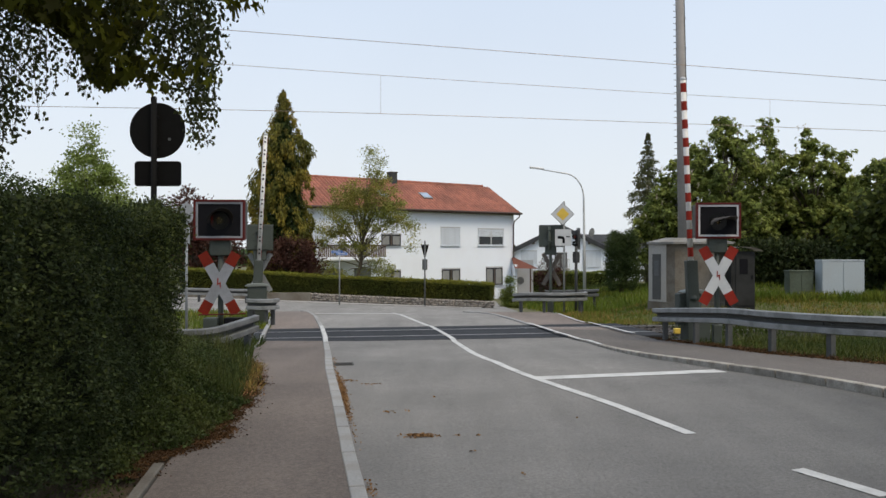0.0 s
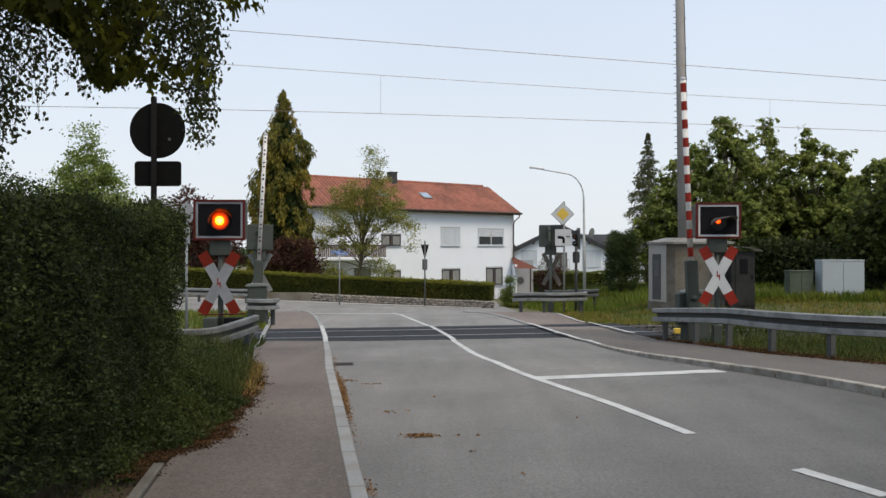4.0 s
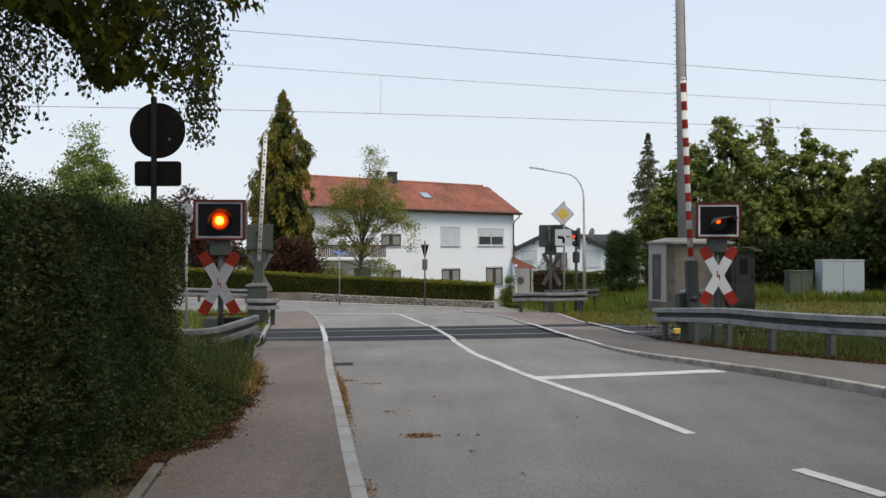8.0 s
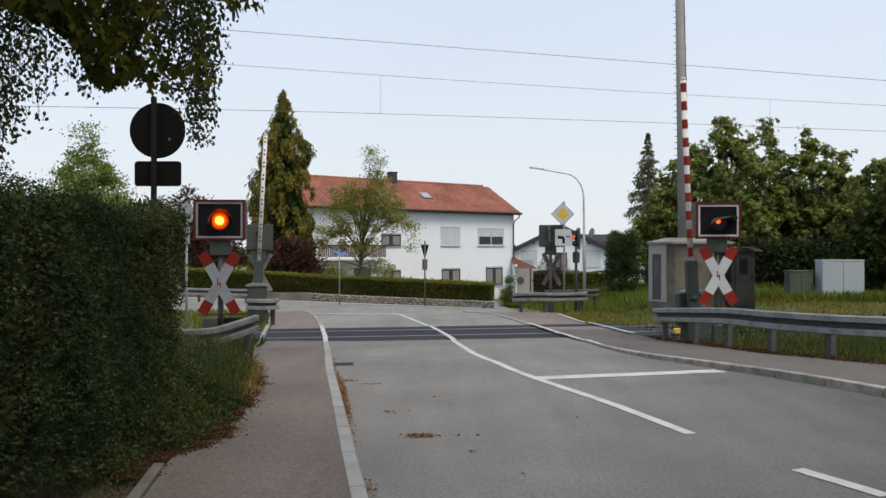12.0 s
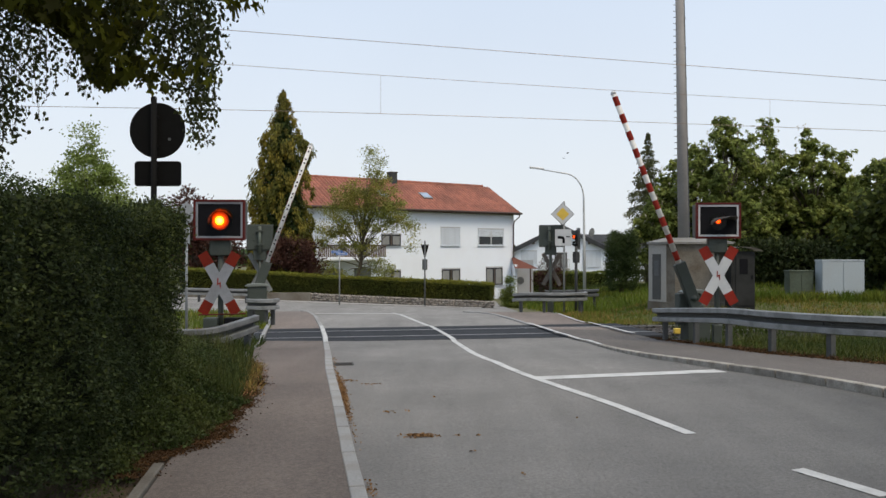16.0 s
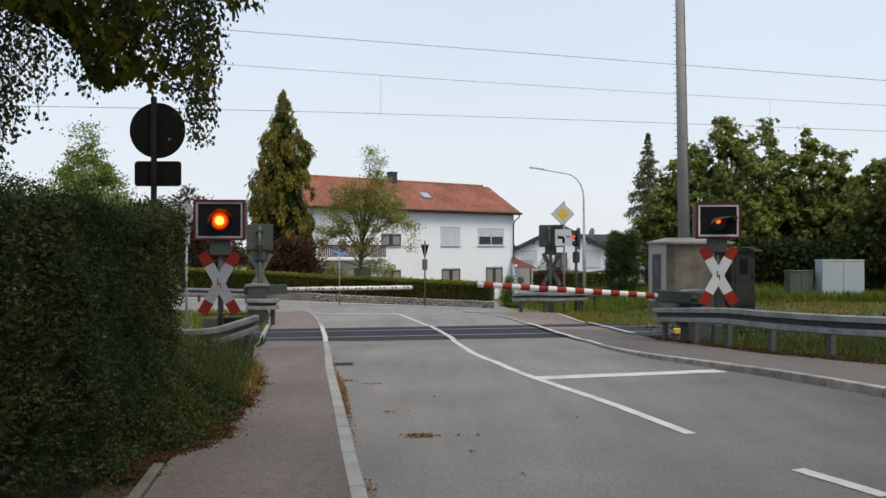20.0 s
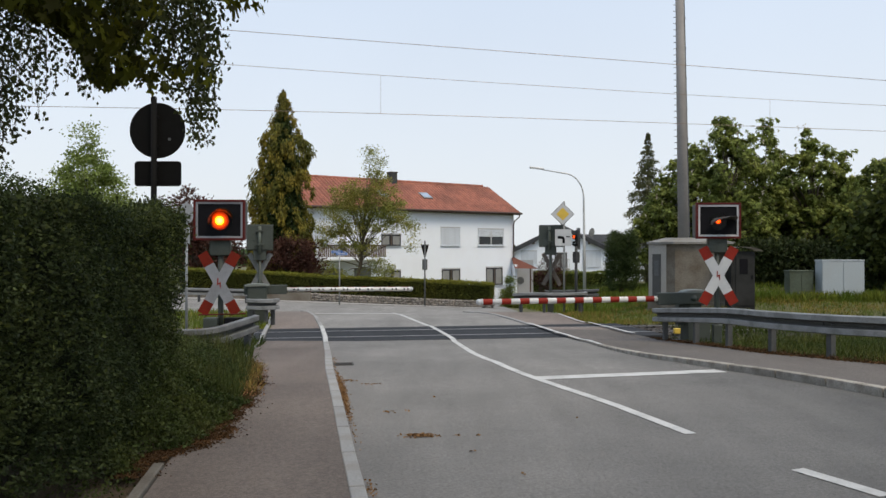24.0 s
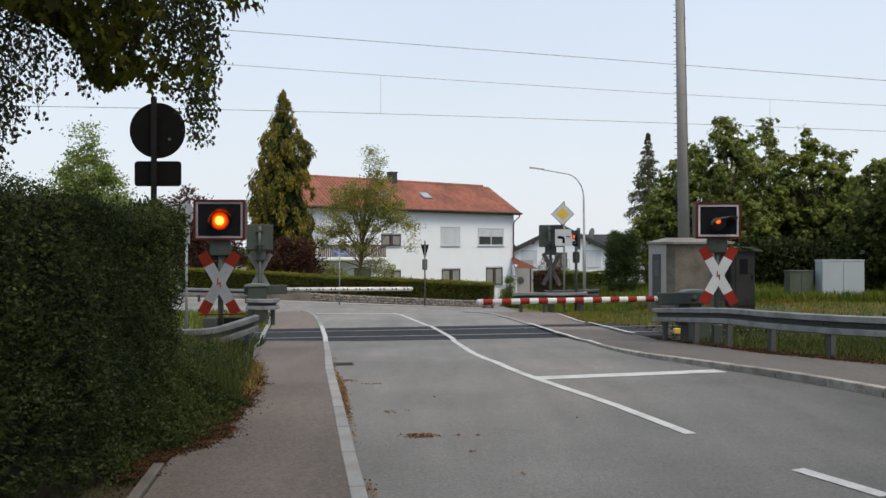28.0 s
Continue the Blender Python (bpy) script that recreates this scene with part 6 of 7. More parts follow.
grow("shrub", at(40, 27), 27.0, "thin green shrub behind the hedge", 4.2, 0.8, 0.05, [(0, 0, 3.5, 1.0, 1.0, 0.7), (-0.9, 0, 3.9, 0.7, 0.8, 0.8), (0.7, 0, 3.4, 0.7, 0.7, 0.5)], 5200, 0.1, DARKTREE, 26, z=-0.3, spray=0.2, clumps=60)
conifer("spruce", at(1147, 60), 60.0, "slender dark spruce among the chestnuts", 10.5, 2.9, 13500, 0.29, SPRUCE, 27, z=-0.6, droop=0.8, power=0.9, ragged=0.72)
grow("columnar_yew", at(1100, 43), 43.0, "dense dark clipped columnar evergreen", 3.3, 0.3, 0.1, [(sx_ * 0.34, 0, zc_, 0.42, 0.62, 0.62) for sx_ in (-1, 1) for zc_ in (0.4, 1.05, 1.7, 2.2)], 38000, 0.07, DARKTREE, 28, z=-0.15, spray=0.10, clumps=700)
CH = [(0, 0, 4.6, 1.8, 1.9, 1.9), (-1.15, 0, 3.2, 1.4, 1.6, 1.4), (1.15, 0, 3.3, 1.4, 1.6, 1.4), (0.2, -0.6, 2.0, 1.9, 1.5, 1.2), (0.1, 0, 6.3, 0.8, 0.9, 1.0), (0, 0, 7.4, 0.35, 0.4, 0.8), (-0.95, 0, 5.9, 0.45, 0.5, 0.9), (0.9, 0.2, 5.7, 0.45, 0.5, 1.0), (-1.7, 0, 4.4, 0.5, 0.6, 0.7), (1.75, 0, 4.5, 0.5, 0.6, 0.8)]
for i, (px, y, k, hh) in enumerate(((1283, 44, 1.19, 9.4), (1352, 47, 1.12, 8.7), (1438, 45, 1.06, 8.6), (1487, 46, 0.90, 7.2), (1228, 46, 1.0, 8.0), (1178, 46, 0.74, 6.4), (1555, 41, 0.84, 6.6))):
    grow("chestnut_tree", at(px, y), y, "chestnut tree in full leaf with creamy flower candles" if i < 6 else "olive green broadleaf tree on the verge", hh, 1.3, 0.2,
         [tuple(c * k for c in b) for b in CH], 26000, 0.20, CHESTNUT, 30 + i, z=-0.15, blossom=80 if i < 6 else 0, spray=0.21 * k, wide=0.26, clumps=150, palm=6)
for i, (px, y, k) in enumerate(((1610, 37, 0.9), (1660, 36, 1.0), (1520, 50, 0.75), (1390, 52, 0.55), (1300, 52, 0.5), (1225, 53, 0.5))):
    grow("verge_tree", at(px, y), y, "dark green broadleaf tree in the row behind", 7.0 * k, 1.0, 0.2, [(b[0] * k, b[1] * k, b[2] * k * 0.85, *(q * k for q in b[3:])) for b in CH], 9000, 0.30, VERGETREE, 40 + i, z=-0.2, spray=0.4, wide=0.4, clumps=120)
for px, y in ((1330, 41.5), (1400, 41), (1470, 40.5), (1540, 38)):
    grow("undergrowth", at(px, y), y, "dark shrub under the trees", 2.0, 0.3, 0.05, [(0, 0, 1.0, 1.7, 1.0, 0.95)], 5000, 0.2, HEDGE_LEAF, int(px), z=0.1, spray=0.3, clumps=60)
grow("garden_shrub", at(903, 44), 44.0, "light green shrub at the wall's end", 2.2, 0.3, 0.04, [(0, 0, 0.9, 0.36, 0.36, 1.0), (0, 0, 0.4, 0.5, 0.4, 0.5)], 8000, 0.08, CHESTNUT, 51, z=-1.6, spray=0.13, clumps=60)
grow("garden_shrub", at(955, 58), 58.0, "thin reddish-brown shrub before the porch", 3.0, 0.3, 0.05, [(0.6, 0, 1.5, 0.9, 0.8, 1.3)], 2600, 0.13, COPPER, 52, z=-1.8, spray=0.22, clumps=60)
clipped_hedge("hedge", Matrix.Translation((at(1075, 70), 70, -1.9)) @ pose(0, 0, 0, 0, 0, 90), 9.5, 1.0, 1.75, 9000, 0.14, CHESTNUT, "green garden hedge before the grey-roofed house", ("x0", "z1"), 0.08, 14)
# distant wood that closes the horizon
rng = np.random.default_rng(77)
fx = rng.uniform(-260, 260, 26000)
fy = 190 + rng.normal(size=26000) * 10
fh = 3.0 + 0.5 * np.sin(fx * 0.11) + 0.4 * np.sin(fx * 0.37 + 1)
P = np.stack([fx, fy, -2 + rng.random(26000) ** 0.7 * fh], 1)
tagged(new("far_wood", leaves("far_wood", P, rng.normal(size=P.shape), 1.5, DARKTREE, rng, 0.45)), "distant dark green wood along the horizon", "wood", "", "stuff")


# ---- overhanging birch and maple beside the camera ----
def maple_leaf(rng, c, size, out):
    """One lobed leaf of five points."""
    outline = []
    for k in range(11):
        a = radians(-90 + 36 * (k - 5.5) + 18)
        r = (1.0, 0.95, 0.8)[abs(k - 5) // 2 if k % 2 else 0] if k % 2 else 0.5
        outline.append((math.sin(radians((k - 5) * 31)) * (r if k % 2 else 0.52), math.cos(radians((k - 5) * 31)) * (r if k % 2 else 0.52)))
    q = Euler(rng.uniform(-1, 1, 3) * (0.9, 0.9, 3.1)).to_matrix() @ Matrix.Rotation(radians(90), 3, "X")
    start = len(out[0])
    out[0].append(tuple(c))
    for x, z in outline:
        out[0].append(tuple(Vector(c) + q @ Vector((x * size, z * size - size * 0.1, 0.12 * size * abs(x)))))
    for k in range(10):
        out[1].append((start, start + 1 + k, start + 2 + k))


rng = np.random.default_rng(91)
birch = thing("birch_tree", pose(-4.6, 4.4, 0), "overhanging birch with small dark hanging leaves", "tree")
# the tall upper trunk is added to carry the unseen shade clumps
part("trunk", pipe([(0, 0, -0.3), (0.05, 0.1, 2.5), (0.0, 0.3, 5.0), (0.3, 0.9, 9.0), (1.2, 2.4, 14.5)], 0.16, 12, radii=[0.21, 0.18, 0.15, 0.10, 0.03]), BIRCHBARK, birch, smooth=True)
# lower edge of the hanging twigs, over x at six metres from the camera
EDGE_X = (-3.7, -3.12, -3.02, -2.97, -2.94, -2.90, -2.82, -2.79, -2.76, -2.70, -2.56, -2.48, -2.40, -2.32, -2.21, -2.09, -1.97, -1.87, -1.79, -1.75, -1.70, -1.65, -1.60, -1.56)
EDGE_Z = (2.15, 2.24, 2.42, 2.62, 2.72, 2.56, 2.46, 2.62, 2.84, 2.82, 2.78, 2.62, 2.66, 2.76, 2.76, 2.86, 2.76, 2.66, 2.62, 2.36, 2.36, 2.56, 2.64, 3.1)
twigs, LP, LW = bmesh.new(), [], []
for i in range(370):
    x = (rng.uniform(-3.3, -2.7) if i % 4 == 0 else rng.uniform(-2.35, -1.58)) if i >= 214 else rng.uniform(-3.3, -2.99) if i >= 200 else rng.uniform(-3.5, -2.15) if i < 128 else rng.uniform(-2.15, -1.57) if i < 172 else rng.uniform(-1.80, -1.66)
    y = 6.0 + rng.uniform(-0.5, 0.5)
    low_z = float(np.interp(x, EDGE_X, EDGE_Z))
    end = low_z + abs(rng.normal()) * (0.30 if i < 172 else 0.10 if i < 200 else 0.14) * (0.35 + 0.65 * rng.random())
    z0 = rng.uniform(3.3, 4.0)
    if i >= 214:
        end, z0 = max(end, 2.88 + 0.35 * rng.random()), 3.9
    if end > z0 - 0.15:
        continue
    def spot(px, pz):
        return Vector((px * y / 6, y, 1.66 + (pz - 1.66) * y / 6))
    p0 = spot(x - rng.uniform(0.05, 0.12 if 172 <= i < 200 else 0.6), z0)
    p1 = spot(x, end)
    mid = p0.lerp(p1, 0.4) + Vector((0.16, rng.normal() * 0.05, 0.12))
    if i % 3 == 0 and i < 172 and x < -1.7:
        pipe([p0, mid, p1], 0.002, 4, twigs, [0.004, 0.003, 0.0012])
    for j in range(int((z0 - end) * (33 if x < -2.6 else 42))):
        u = rng.random() ** 0.8
        q = (p0 * (1 - u) ** 2 + mid * 2 * u * (1 - u) + p1 * u * u)
        LP.append(tuple(q + Vector(rng.normal(size=3) * (0.045, 0.045, 0.02))))
        LW.append((rng.normal() * 0.5, rng.normal() * 0.5, -0.8))
# unseen leaf clumps overhead, added to shade the footway and road
hanging = len(LP)
for i in range(880):
    c = np.array((rng.uniform(-7.5, -1.4), rng.uniform(1.5, 7.6), rng.uniform(4.9, 8.0))) if i < 45 else np.array((rng.uniform(0.0, 12.5), rng.uniform(-3.0, 4.8), rng.uniform(5.0, 8.6)))
    for j in range(110):
        LP.append(tuple(c + rng.normal(size=3) * 0.42 + (0, 0, 0.1)))
        LW.append((rng.normal() * 0.6, rng.normal() * 0.6, -0.7))
# more unseen clumps left and behind, added to block sky light
for i in range(240):
    c = np.array((rng.uniform(-10.0, -3.3), rng.uniform(-7.0, 4.4), rng.uniform(3.2, 10.0)))
    for j in range(110):
        LP.append(tuple(c + rng.normal(size=3) * 0.42))
        LW.append((rng.normal() * 0.6, rng.normal() * 0.6, -0.7))
# high unseen clumps, added to shade the left signal
for i in range(260):
    c = np.array((rng.uniform(-5.5, 1.8), rng.uniform(7.0, 12.6), rng.uniform(10.8, 15.0)))
    for j in range(110):
        LP.append(tuple(c + rng.normal(size=3) * 0.42))
        LW.append((rng.normal() * 0.6, rng.normal() * 0.6, -0.7))
LP, LW = np.array(LP), np.array(LW)
keep = (np.arange(len(LP)) < hanging) | (LP[:, 2] > 1.75 + 0.30 * np.maximum(LP[:, 1], 0))
LP, LW = LP[keep] - (-4.6, 4.4, 0), LW[keep]
bmesh.ops.translate(twigs, verts=twigs.verts, vec=(4.6, -4.4, 0))
# boughs out to the added clumps
for i in range(26):
    a = Vector((0.0, 0.3, rng.uniform(3.5, 7.5)))
    e = Vector((rng.uniform(-2.6, 12.5), rng.uniform(-6.6, 0.4), rng.uniform(5.3, 8.3)))
    pipe([a, a.lerp(e, 0.5) + Vector((0, 0, 0.4)), e], 0.02, 5, twigs, [0.05, 0.03, 0.01])
# boughs up to the added high clumps
for i in range(14):
    a = Vector((0.3, 0.9, 9.0)).lerp(Vector((1.2, 2.4, 14.0)), rng.random())
    e = Vector((rng.uniform(-0.7, 6.2), rng.uniform(2.8, 8.0), rng.uniform(11.2, 14.8)))
    pipe([a, a.lerp(e, 0.5) + Vector((0, 0, 0.4)), e], 0.02, 5, twigs, [0.05, 0.03, 0.01])
part("twigwork", twigs, BARK, birch, "dark thin twigs")
part("hanging_leaves", leaves("hanging_leaves", LP, LW, rng.uniform(0.7, 1.25, len(LP)) * 0.037, BIRCH, rng, 0.36, 0.1), BIRCH, birch, "small hanging birch leaves and unseen shade clumps overhead")

maple = thing("maple_tree", pose(-5.6, 1.2, 0), "overhanging maple with broad yellow-green lobed leaves", "tree")
part("trunk", pipe([(0, 0, -0.3), (0.1, 0, 2.4), (0.3, 0.3, 5.0), (0.3, 0.6, 8.0)], 0.2, 12, radii=[0.26, 0.2, 0.15, 0.06]), BARK, maple, smooth=True)
out = ([], [])
o = Vector((-5.6, 1.2, 0))
HANG_X = (-3.3, -3.12, -3.0, -2.88, -2.72, -2.60, -2.52, -2.46, -2.40, -2.32, -2.26, -2.20, -2.14, -2.03, -1.93, -1.87, -1.83, -1.75, -1.71, -1.64, -1.57)
HANG_Z = (3.38, 3.36, 3.30, 3.24, 3.17, 3.08, 2.94, 2.80, 2.73, 2.78, 2.76, 2.86, 2.78, 2.72, 2.75, 2.74, 2.90, 2.79, 2.76, 2.80, 2.86)
for i in range(1150):
    x, y = rng.uniform(-3.25, -1.6), rng.uniform(5.3, 6.3)
    if x > -2.2 and i % 5 > 1 or x > -2.0 and i % 4:
        continue
    size = rng.uniform(0.05, 0.08)
    hang = float(np.interp(x, HANG_X, HANG_Z)) + size * 0.8
    reach = 3.75 - hang
    if x > -2.0:
        reach = 0.2
    z = hang + rng.random() ** 1.3 * reach
    maple_leaf(rng, Vector((x * y / 6, y, 1.66 + (z - 1.66) * y / 6)) - o, size, out)
for i in range(60):
    x, y = rng.uniform(-1.52, -1.22), rng.uniform(5.7, 6.2)
    maple_leaf(rng, Vector((x, y, 3.33 + rng.random() * 0.3 + 0.25 * abs(x + 1.36))) - o, rng.uniform(0.06, 0.1), out)
# unseen leaf mass kept above the view, added for shading
for i in range(1500):
    c = rng.normal(size=3) * (1.5, 1.6, 1.0) + (2.6, 3.4, 5.6)
    c[2] = max(c[2], 2.3 + 0.36 * max(c[1] + 1.2, 4.0) + rng.random())
    maple_leaf(rng, Vector(c), rng.uniform(0.06, 0.1), out)
part("leaves", np_mesh("leaves", np.array(out[0]), np.array(out[1]), MAPLE), MAPLE, maple, "broad lobed leaves")
bm = bmesh.new()
for i in range(22):
    a = Vector((0.25, 0.3, rng.uniform(3.0, 6.0)))
    e = Vector((rng.uniform(2.6, 4.2), rng.uniform(3.2, 4.9), rng.uniform(3.5, 5.0)))
    pipe([a, a.lerp(e, 0.5) + Vector((0, 0, 0.5)), e], 0.02, 5, bm, [0.06, 0.03, 0.006])
part("branchwork", bm, BARK, maple)


# ---- grass, weeds, litter ----
strip("hedge_bed", lambda y: 0 * y - 4.0, lambda y: xs(WALK_L, y) - 0.02, -6, 9.6, lambda x, y: 0 * x - 0.02, BED, "dark bare soil under the hedge", "soil")

def blades(name, P, size, material, label, rng, lean=0.35, wide=0.045):
    way = rng.normal(size=P.shape) * lean + (0, 0, 1)
    return tagged(new(name, leaves(name, P, way, size, material, rng, wide, 0.01)), label, "grass", "", "stuff")


rng = np.random.default_rng(5)


def scatter(n, x0, x1, y0, y1, keep):
    x, y = rng.uniform(x0, x1, n), rng.uniform(y0, y1, n)
    k = keep(x, y)
    x, y = x[k], y[k]
    return np.stack([x, y, ground(x, y) - 0.075], 1)


on_bed = lambda x, y: np.abs(y - track_y(x)) < 2.2
right_verge = lambda x, y: (x > xs(WALK_R, y) + 0.12) & ~on_bed(x, y) & ((y < 31.4) | (x > 3.5 + (y - 31) * 0.02))
P = scatter(120000, 3.6, 22, 10, 34, lambda x, y: right_verge(x, y) & (y > track_y(x)))
blades("verge_grass", P, rng.uniform(0.07, 0.22, len(P)), GRASS, "dry yellowish verge grass", rng, 0.5)
P = scatter(17000, 3.8, 18, 23.5, 31, lambda x, y: right_verge(x, y) & (np.sin(x * 1.7) + np.sin(y * 2.3 + x) > -0.4))
blades("verge_grass", P, rng.uniform(0.08, 0.24, len(P)), DRYGRASS, "dry brown and yellow grass beside the track", rng, 0.5)
P = scatter(46000, 3.3, 30, 31.4, 60, right_verge)
blades("verge_grass", P, rng.uniform(0.18, 0.42, len(P)), GRASS, "long green verge grass", rng)
left_verge = lambda x, y: (x < xs(WALK_L, y) - 0.02) & ~on_bed(x, y)
P = scatter(26000, -9, -2.0, 9.0, 20, left_verge)
blades("verge_grass", P, rng.uniform(0.12, 0.34, len(P)), LUSH, "green grass under the guard rail", rng)
P = scatter(9000, -14, -4.4, 22, 32, left_verge)
blades("verge_grass", P, rng.uniform(0.15, 0.3, len(P)), GRASS, "grass beyond the tracks", rng)
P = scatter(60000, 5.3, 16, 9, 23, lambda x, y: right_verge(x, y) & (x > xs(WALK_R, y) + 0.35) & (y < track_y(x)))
blades("verge_grass", P, rng.uniform(0.08, 0.24, len(P)), SHADEGRASS, "green grass behind the guard rail, coloured dark for shade", rng, 0.6)
P = scatter(9000, 9.9, 16, 28.6, 31.5, lambda x, y: np.abs(y - 29.9) > 0.28)
blades("verge_grass", P, rng.uniform(0.2, 0.46, len(P)), GRASS, "long green grass about the cabinets", rng, 0.5)
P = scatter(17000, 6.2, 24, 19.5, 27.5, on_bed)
blades("verge_grass", P, rng.uniform(0.14, 0.34, len(P)), SHADEGRASS, "grass overgrowing the track bed", rng, 0.5)
P = scatter(2600, -5.6, -3.15, 12.4, 14.3, lambda x, y: x < xs(WALK_L, y) - 0.32)
blades("weeds", P, rng.uniform(0.25, 0.6, len(P)), WEED, "tall grass before the guard rail end", rng, 0.28, 0.012)
# tall weeds at the hedge's end and foot
u = rng.random(7000)
y = 7.2 + 5.1 * u
x = xs(LITTER_EDGE, y) - 0.16 - rng.random(7000) * np.where(y < 9.2, 0.4, 1.5)
wz = np.where(y > 8.8, 0.62, 0.34) * rng.uniform(0.3, 1.0, 7000)
blades("weeds", np.stack([x, y, ground(x, y) - 0.06], 1)[:6600], wz[:6600] * rng.uniform(0.5, 1.0, 6600), WEED, "tall thin weeds at the foot of the hedge", rng, 0.30, 0.010)
P = np.stack([x, y, ground(x, y) + rng.random(7000) * 0.4 * wz], 1)[:4200]
tagged(new("weeds", leaves("weeds", P, rng.normal(size=P.shape) + (0.3, 0, 0.4), rng.uniform(0.03, 0.065, len(P)), WEED, rng, 0.3)), "leafy weeds at the foot of the hedge", "weeds", "", "stuff")
n = 900
y = rng.uniform(4.6, 6.2, n)
x = xs(WALK_L, y) - 0.12 - rng.random(n) * 0.55
P = np.stack([x, y, ground(x, y) + rng.random(n) ** 2 * 0.10], 1)
tagged(new("weeds", leaves("weeds", P, rng.normal(size=P.shape) + (0, 0, 0.5), rng.uniform(0.015, 0.035, n), WEED, rng, 0.35)), "low weeds on the bare soil under the hedge", "weeds", "", "stuff")
# leafy bramble leaning out from the hedge's end over the footway's edge
n = 34000
u, w = rng.random(n), rng.random(n)
y = 6.1 + 6.5 * u
edge = xs(LITTER_EDGE, y) - 0.14 - 0.06 * smooth((7.0 - y) / 0.5) + 0.06 * np.sin(y * 3.1) + 0.07 * np.sin(y * 7.3) + 0.05 * np.sin(y * 15.7)
x = edge - w ** 0.8 * np.where(y < 9.4, 0.7, 1.6)
h = 0.10 + np.where(y < 8.6, 0.80, 0.42) * smooth((edge - x) / 0.75) * (0.75 + 0.25 * np.sin(y * 4.3 + x * 5))
z = ground(x, y) + h * rng.random(n) ** 0.45
P = np.stack([x, y, z], 1)
br_ = thing("bramble", pose(-2.6, 8.5, 0), "leafy green bramble leaning over the footway's edge", "shrub")
part("foliage", leaves("foliage", P - (-2.6, 8.5, 0), rng.normal(size=P.shape) + (0.5, -0.3, 0.1), rng.uniform(0.022, 0.046, n), BRAMBLE, rng, 0.26), BRAMBLE, br_, "mixed green leaves")
for i in range(9):
    yy = rng.uniform(-2.0, 1.0)
    part("stem", pipe([(-0.35, yy, -0.1), (-0.15, yy + 0.1, 0.4), (0.02, yy + 0.15, 0.5)], 0.003, 4), BRAMBLE, br_)
n = 1500
y = rng.uniform(9.6, 12.4, n)
x = xs(LITTER_EDGE, y) - 0.02 - np.abs(rng.normal(size=n)) * 0.20
blades("dry_grass", np.stack([x, y, ground(x, y) - 0.02], 1), rng.uniform(0.06, 0.22, n), DRYGRASS, "yellow dry grass at the footway's edge", rng, 0.7, 0.04)
# dry leaves along the edges
n = 19000
y = 6.0 + 7.6 * rng.random(n)
wide_ = 0.065 + 0.05 * smooth((8.6 - y) / 0.8) + 0.036 * (np.sin(y * 1.3 + 1) + 0.7 * np.sin(y * 3.7) + 0.6 * np.sin(y * 9.1 + 2) + 0.5 * np.sin(y * 17.3) + 0.4 * np.sin(y * 31))
x = xs(LITTER_EDGE, y) + wide_ - 0.10 - rng.random(n) ** 0.8 * 0.26 + np.abs(rng.normal(size=n)) * (0.03 + 0.05 * (rng.random(n) < 0.25))
P = np.stack([x, y, ground(x, y) + 0.045 + rng.random(n) * 0.01], 1)
tagged(new("leaf_litter", leaves("leaf_litter", P, rng.normal(size=P.shape) * (1, 1, 0.15), 0.022, LITTER, rng, 0.35)), "brown dry leaves along the footway", "leaf litter", "", "stuff")
n = 1300
y = rng.uniform(9.4, 12.9, n)
x = xs(LITTER_EDGE, y) - 0.16 + np.abs(rng.normal(size=n)) * 0.09
P = np.stack([x, y, ground(x, y) + 0.045 + rng.random(n) * 0.03], 1)
tagged(new("leaf_litter", leaves("leaf_litter", P, rng.normal(size=P.shape) * (1, 1, 0.3), 0.024, ORANGE, rng, 0.35)), "orange dry leaves at the footway's edge", "leaf litter", "", "stuff")
n = 1500
y = np.concatenate([rng.normal(9.9, 0.8, 1240), rng.normal(5.9, 0.1, 60), rng.uniform(7, 14, 200)])
x = xs(KERB_L, y) + 0.02 + np.abs(rng.normal(size=n)) * 0.028
P = np.stack([x, y, ground(x, y) + 0.008 + rng.random(n) * 0.008], 1)
tagged(new("leaf_litter", leaves("leaf_litter", P, rng.normal(size=P.shape) * (1, 1, 0.12), 0.02, ORANGE, rng, 0.35)), "orange-brown debris in the gutter", "leaf litter", "", "stuff")
for cx, cy, r, k in ((-0.20, 7.6, 0.115, 200), (0.13, 7.6, 0.02, 6), (-0.57, 8.7, 0.04, 14), (0.25, 7.0, 0.03, 6), (-0.36, 8.75, 0.02, 5), (0.32, 7.6, 0.015, 4), (-1.2, 10.9, 0.12, 40), (-0.9, 10.6, 0.10, 20), (0.6, 6.3, 0.02, 4), (1.3, 8.4, 0.015, 3), (-0.1, 9.6, 0.012, 3)):
    P = np.stack([rng.normal(cx, r * 0.6, k), rng.normal(cy, r * 0.32, k), np.zeros(k)], 1)
    P[:, 2] = ground(P[:, 0], P[:, 1]) + 0.006 + rng.random(k) * 0.008
    tagged(new("leaf_litter", leaves("leaf_litter", P, rng.normal(size=P.shape) * (1, 1, 0.1), 0.026, ORANGE, rng, 0.4)), "small patch of dry leaves on the road", "leaf litter", "", "stuff")

n = 5500
y = rng.uniform(10, 20, n)
x = xs(WALK_R, y) + np.where(rng.random(n) < 0.5, rng.normal(size=n) * 0.07 + 0.05, 0.05 + np.abs(rng.normal(size=n)) * 0.28)
P = np.stack([x, y, ground(x, y) + rise(y) + rng.random(n) * 0.02], 1)
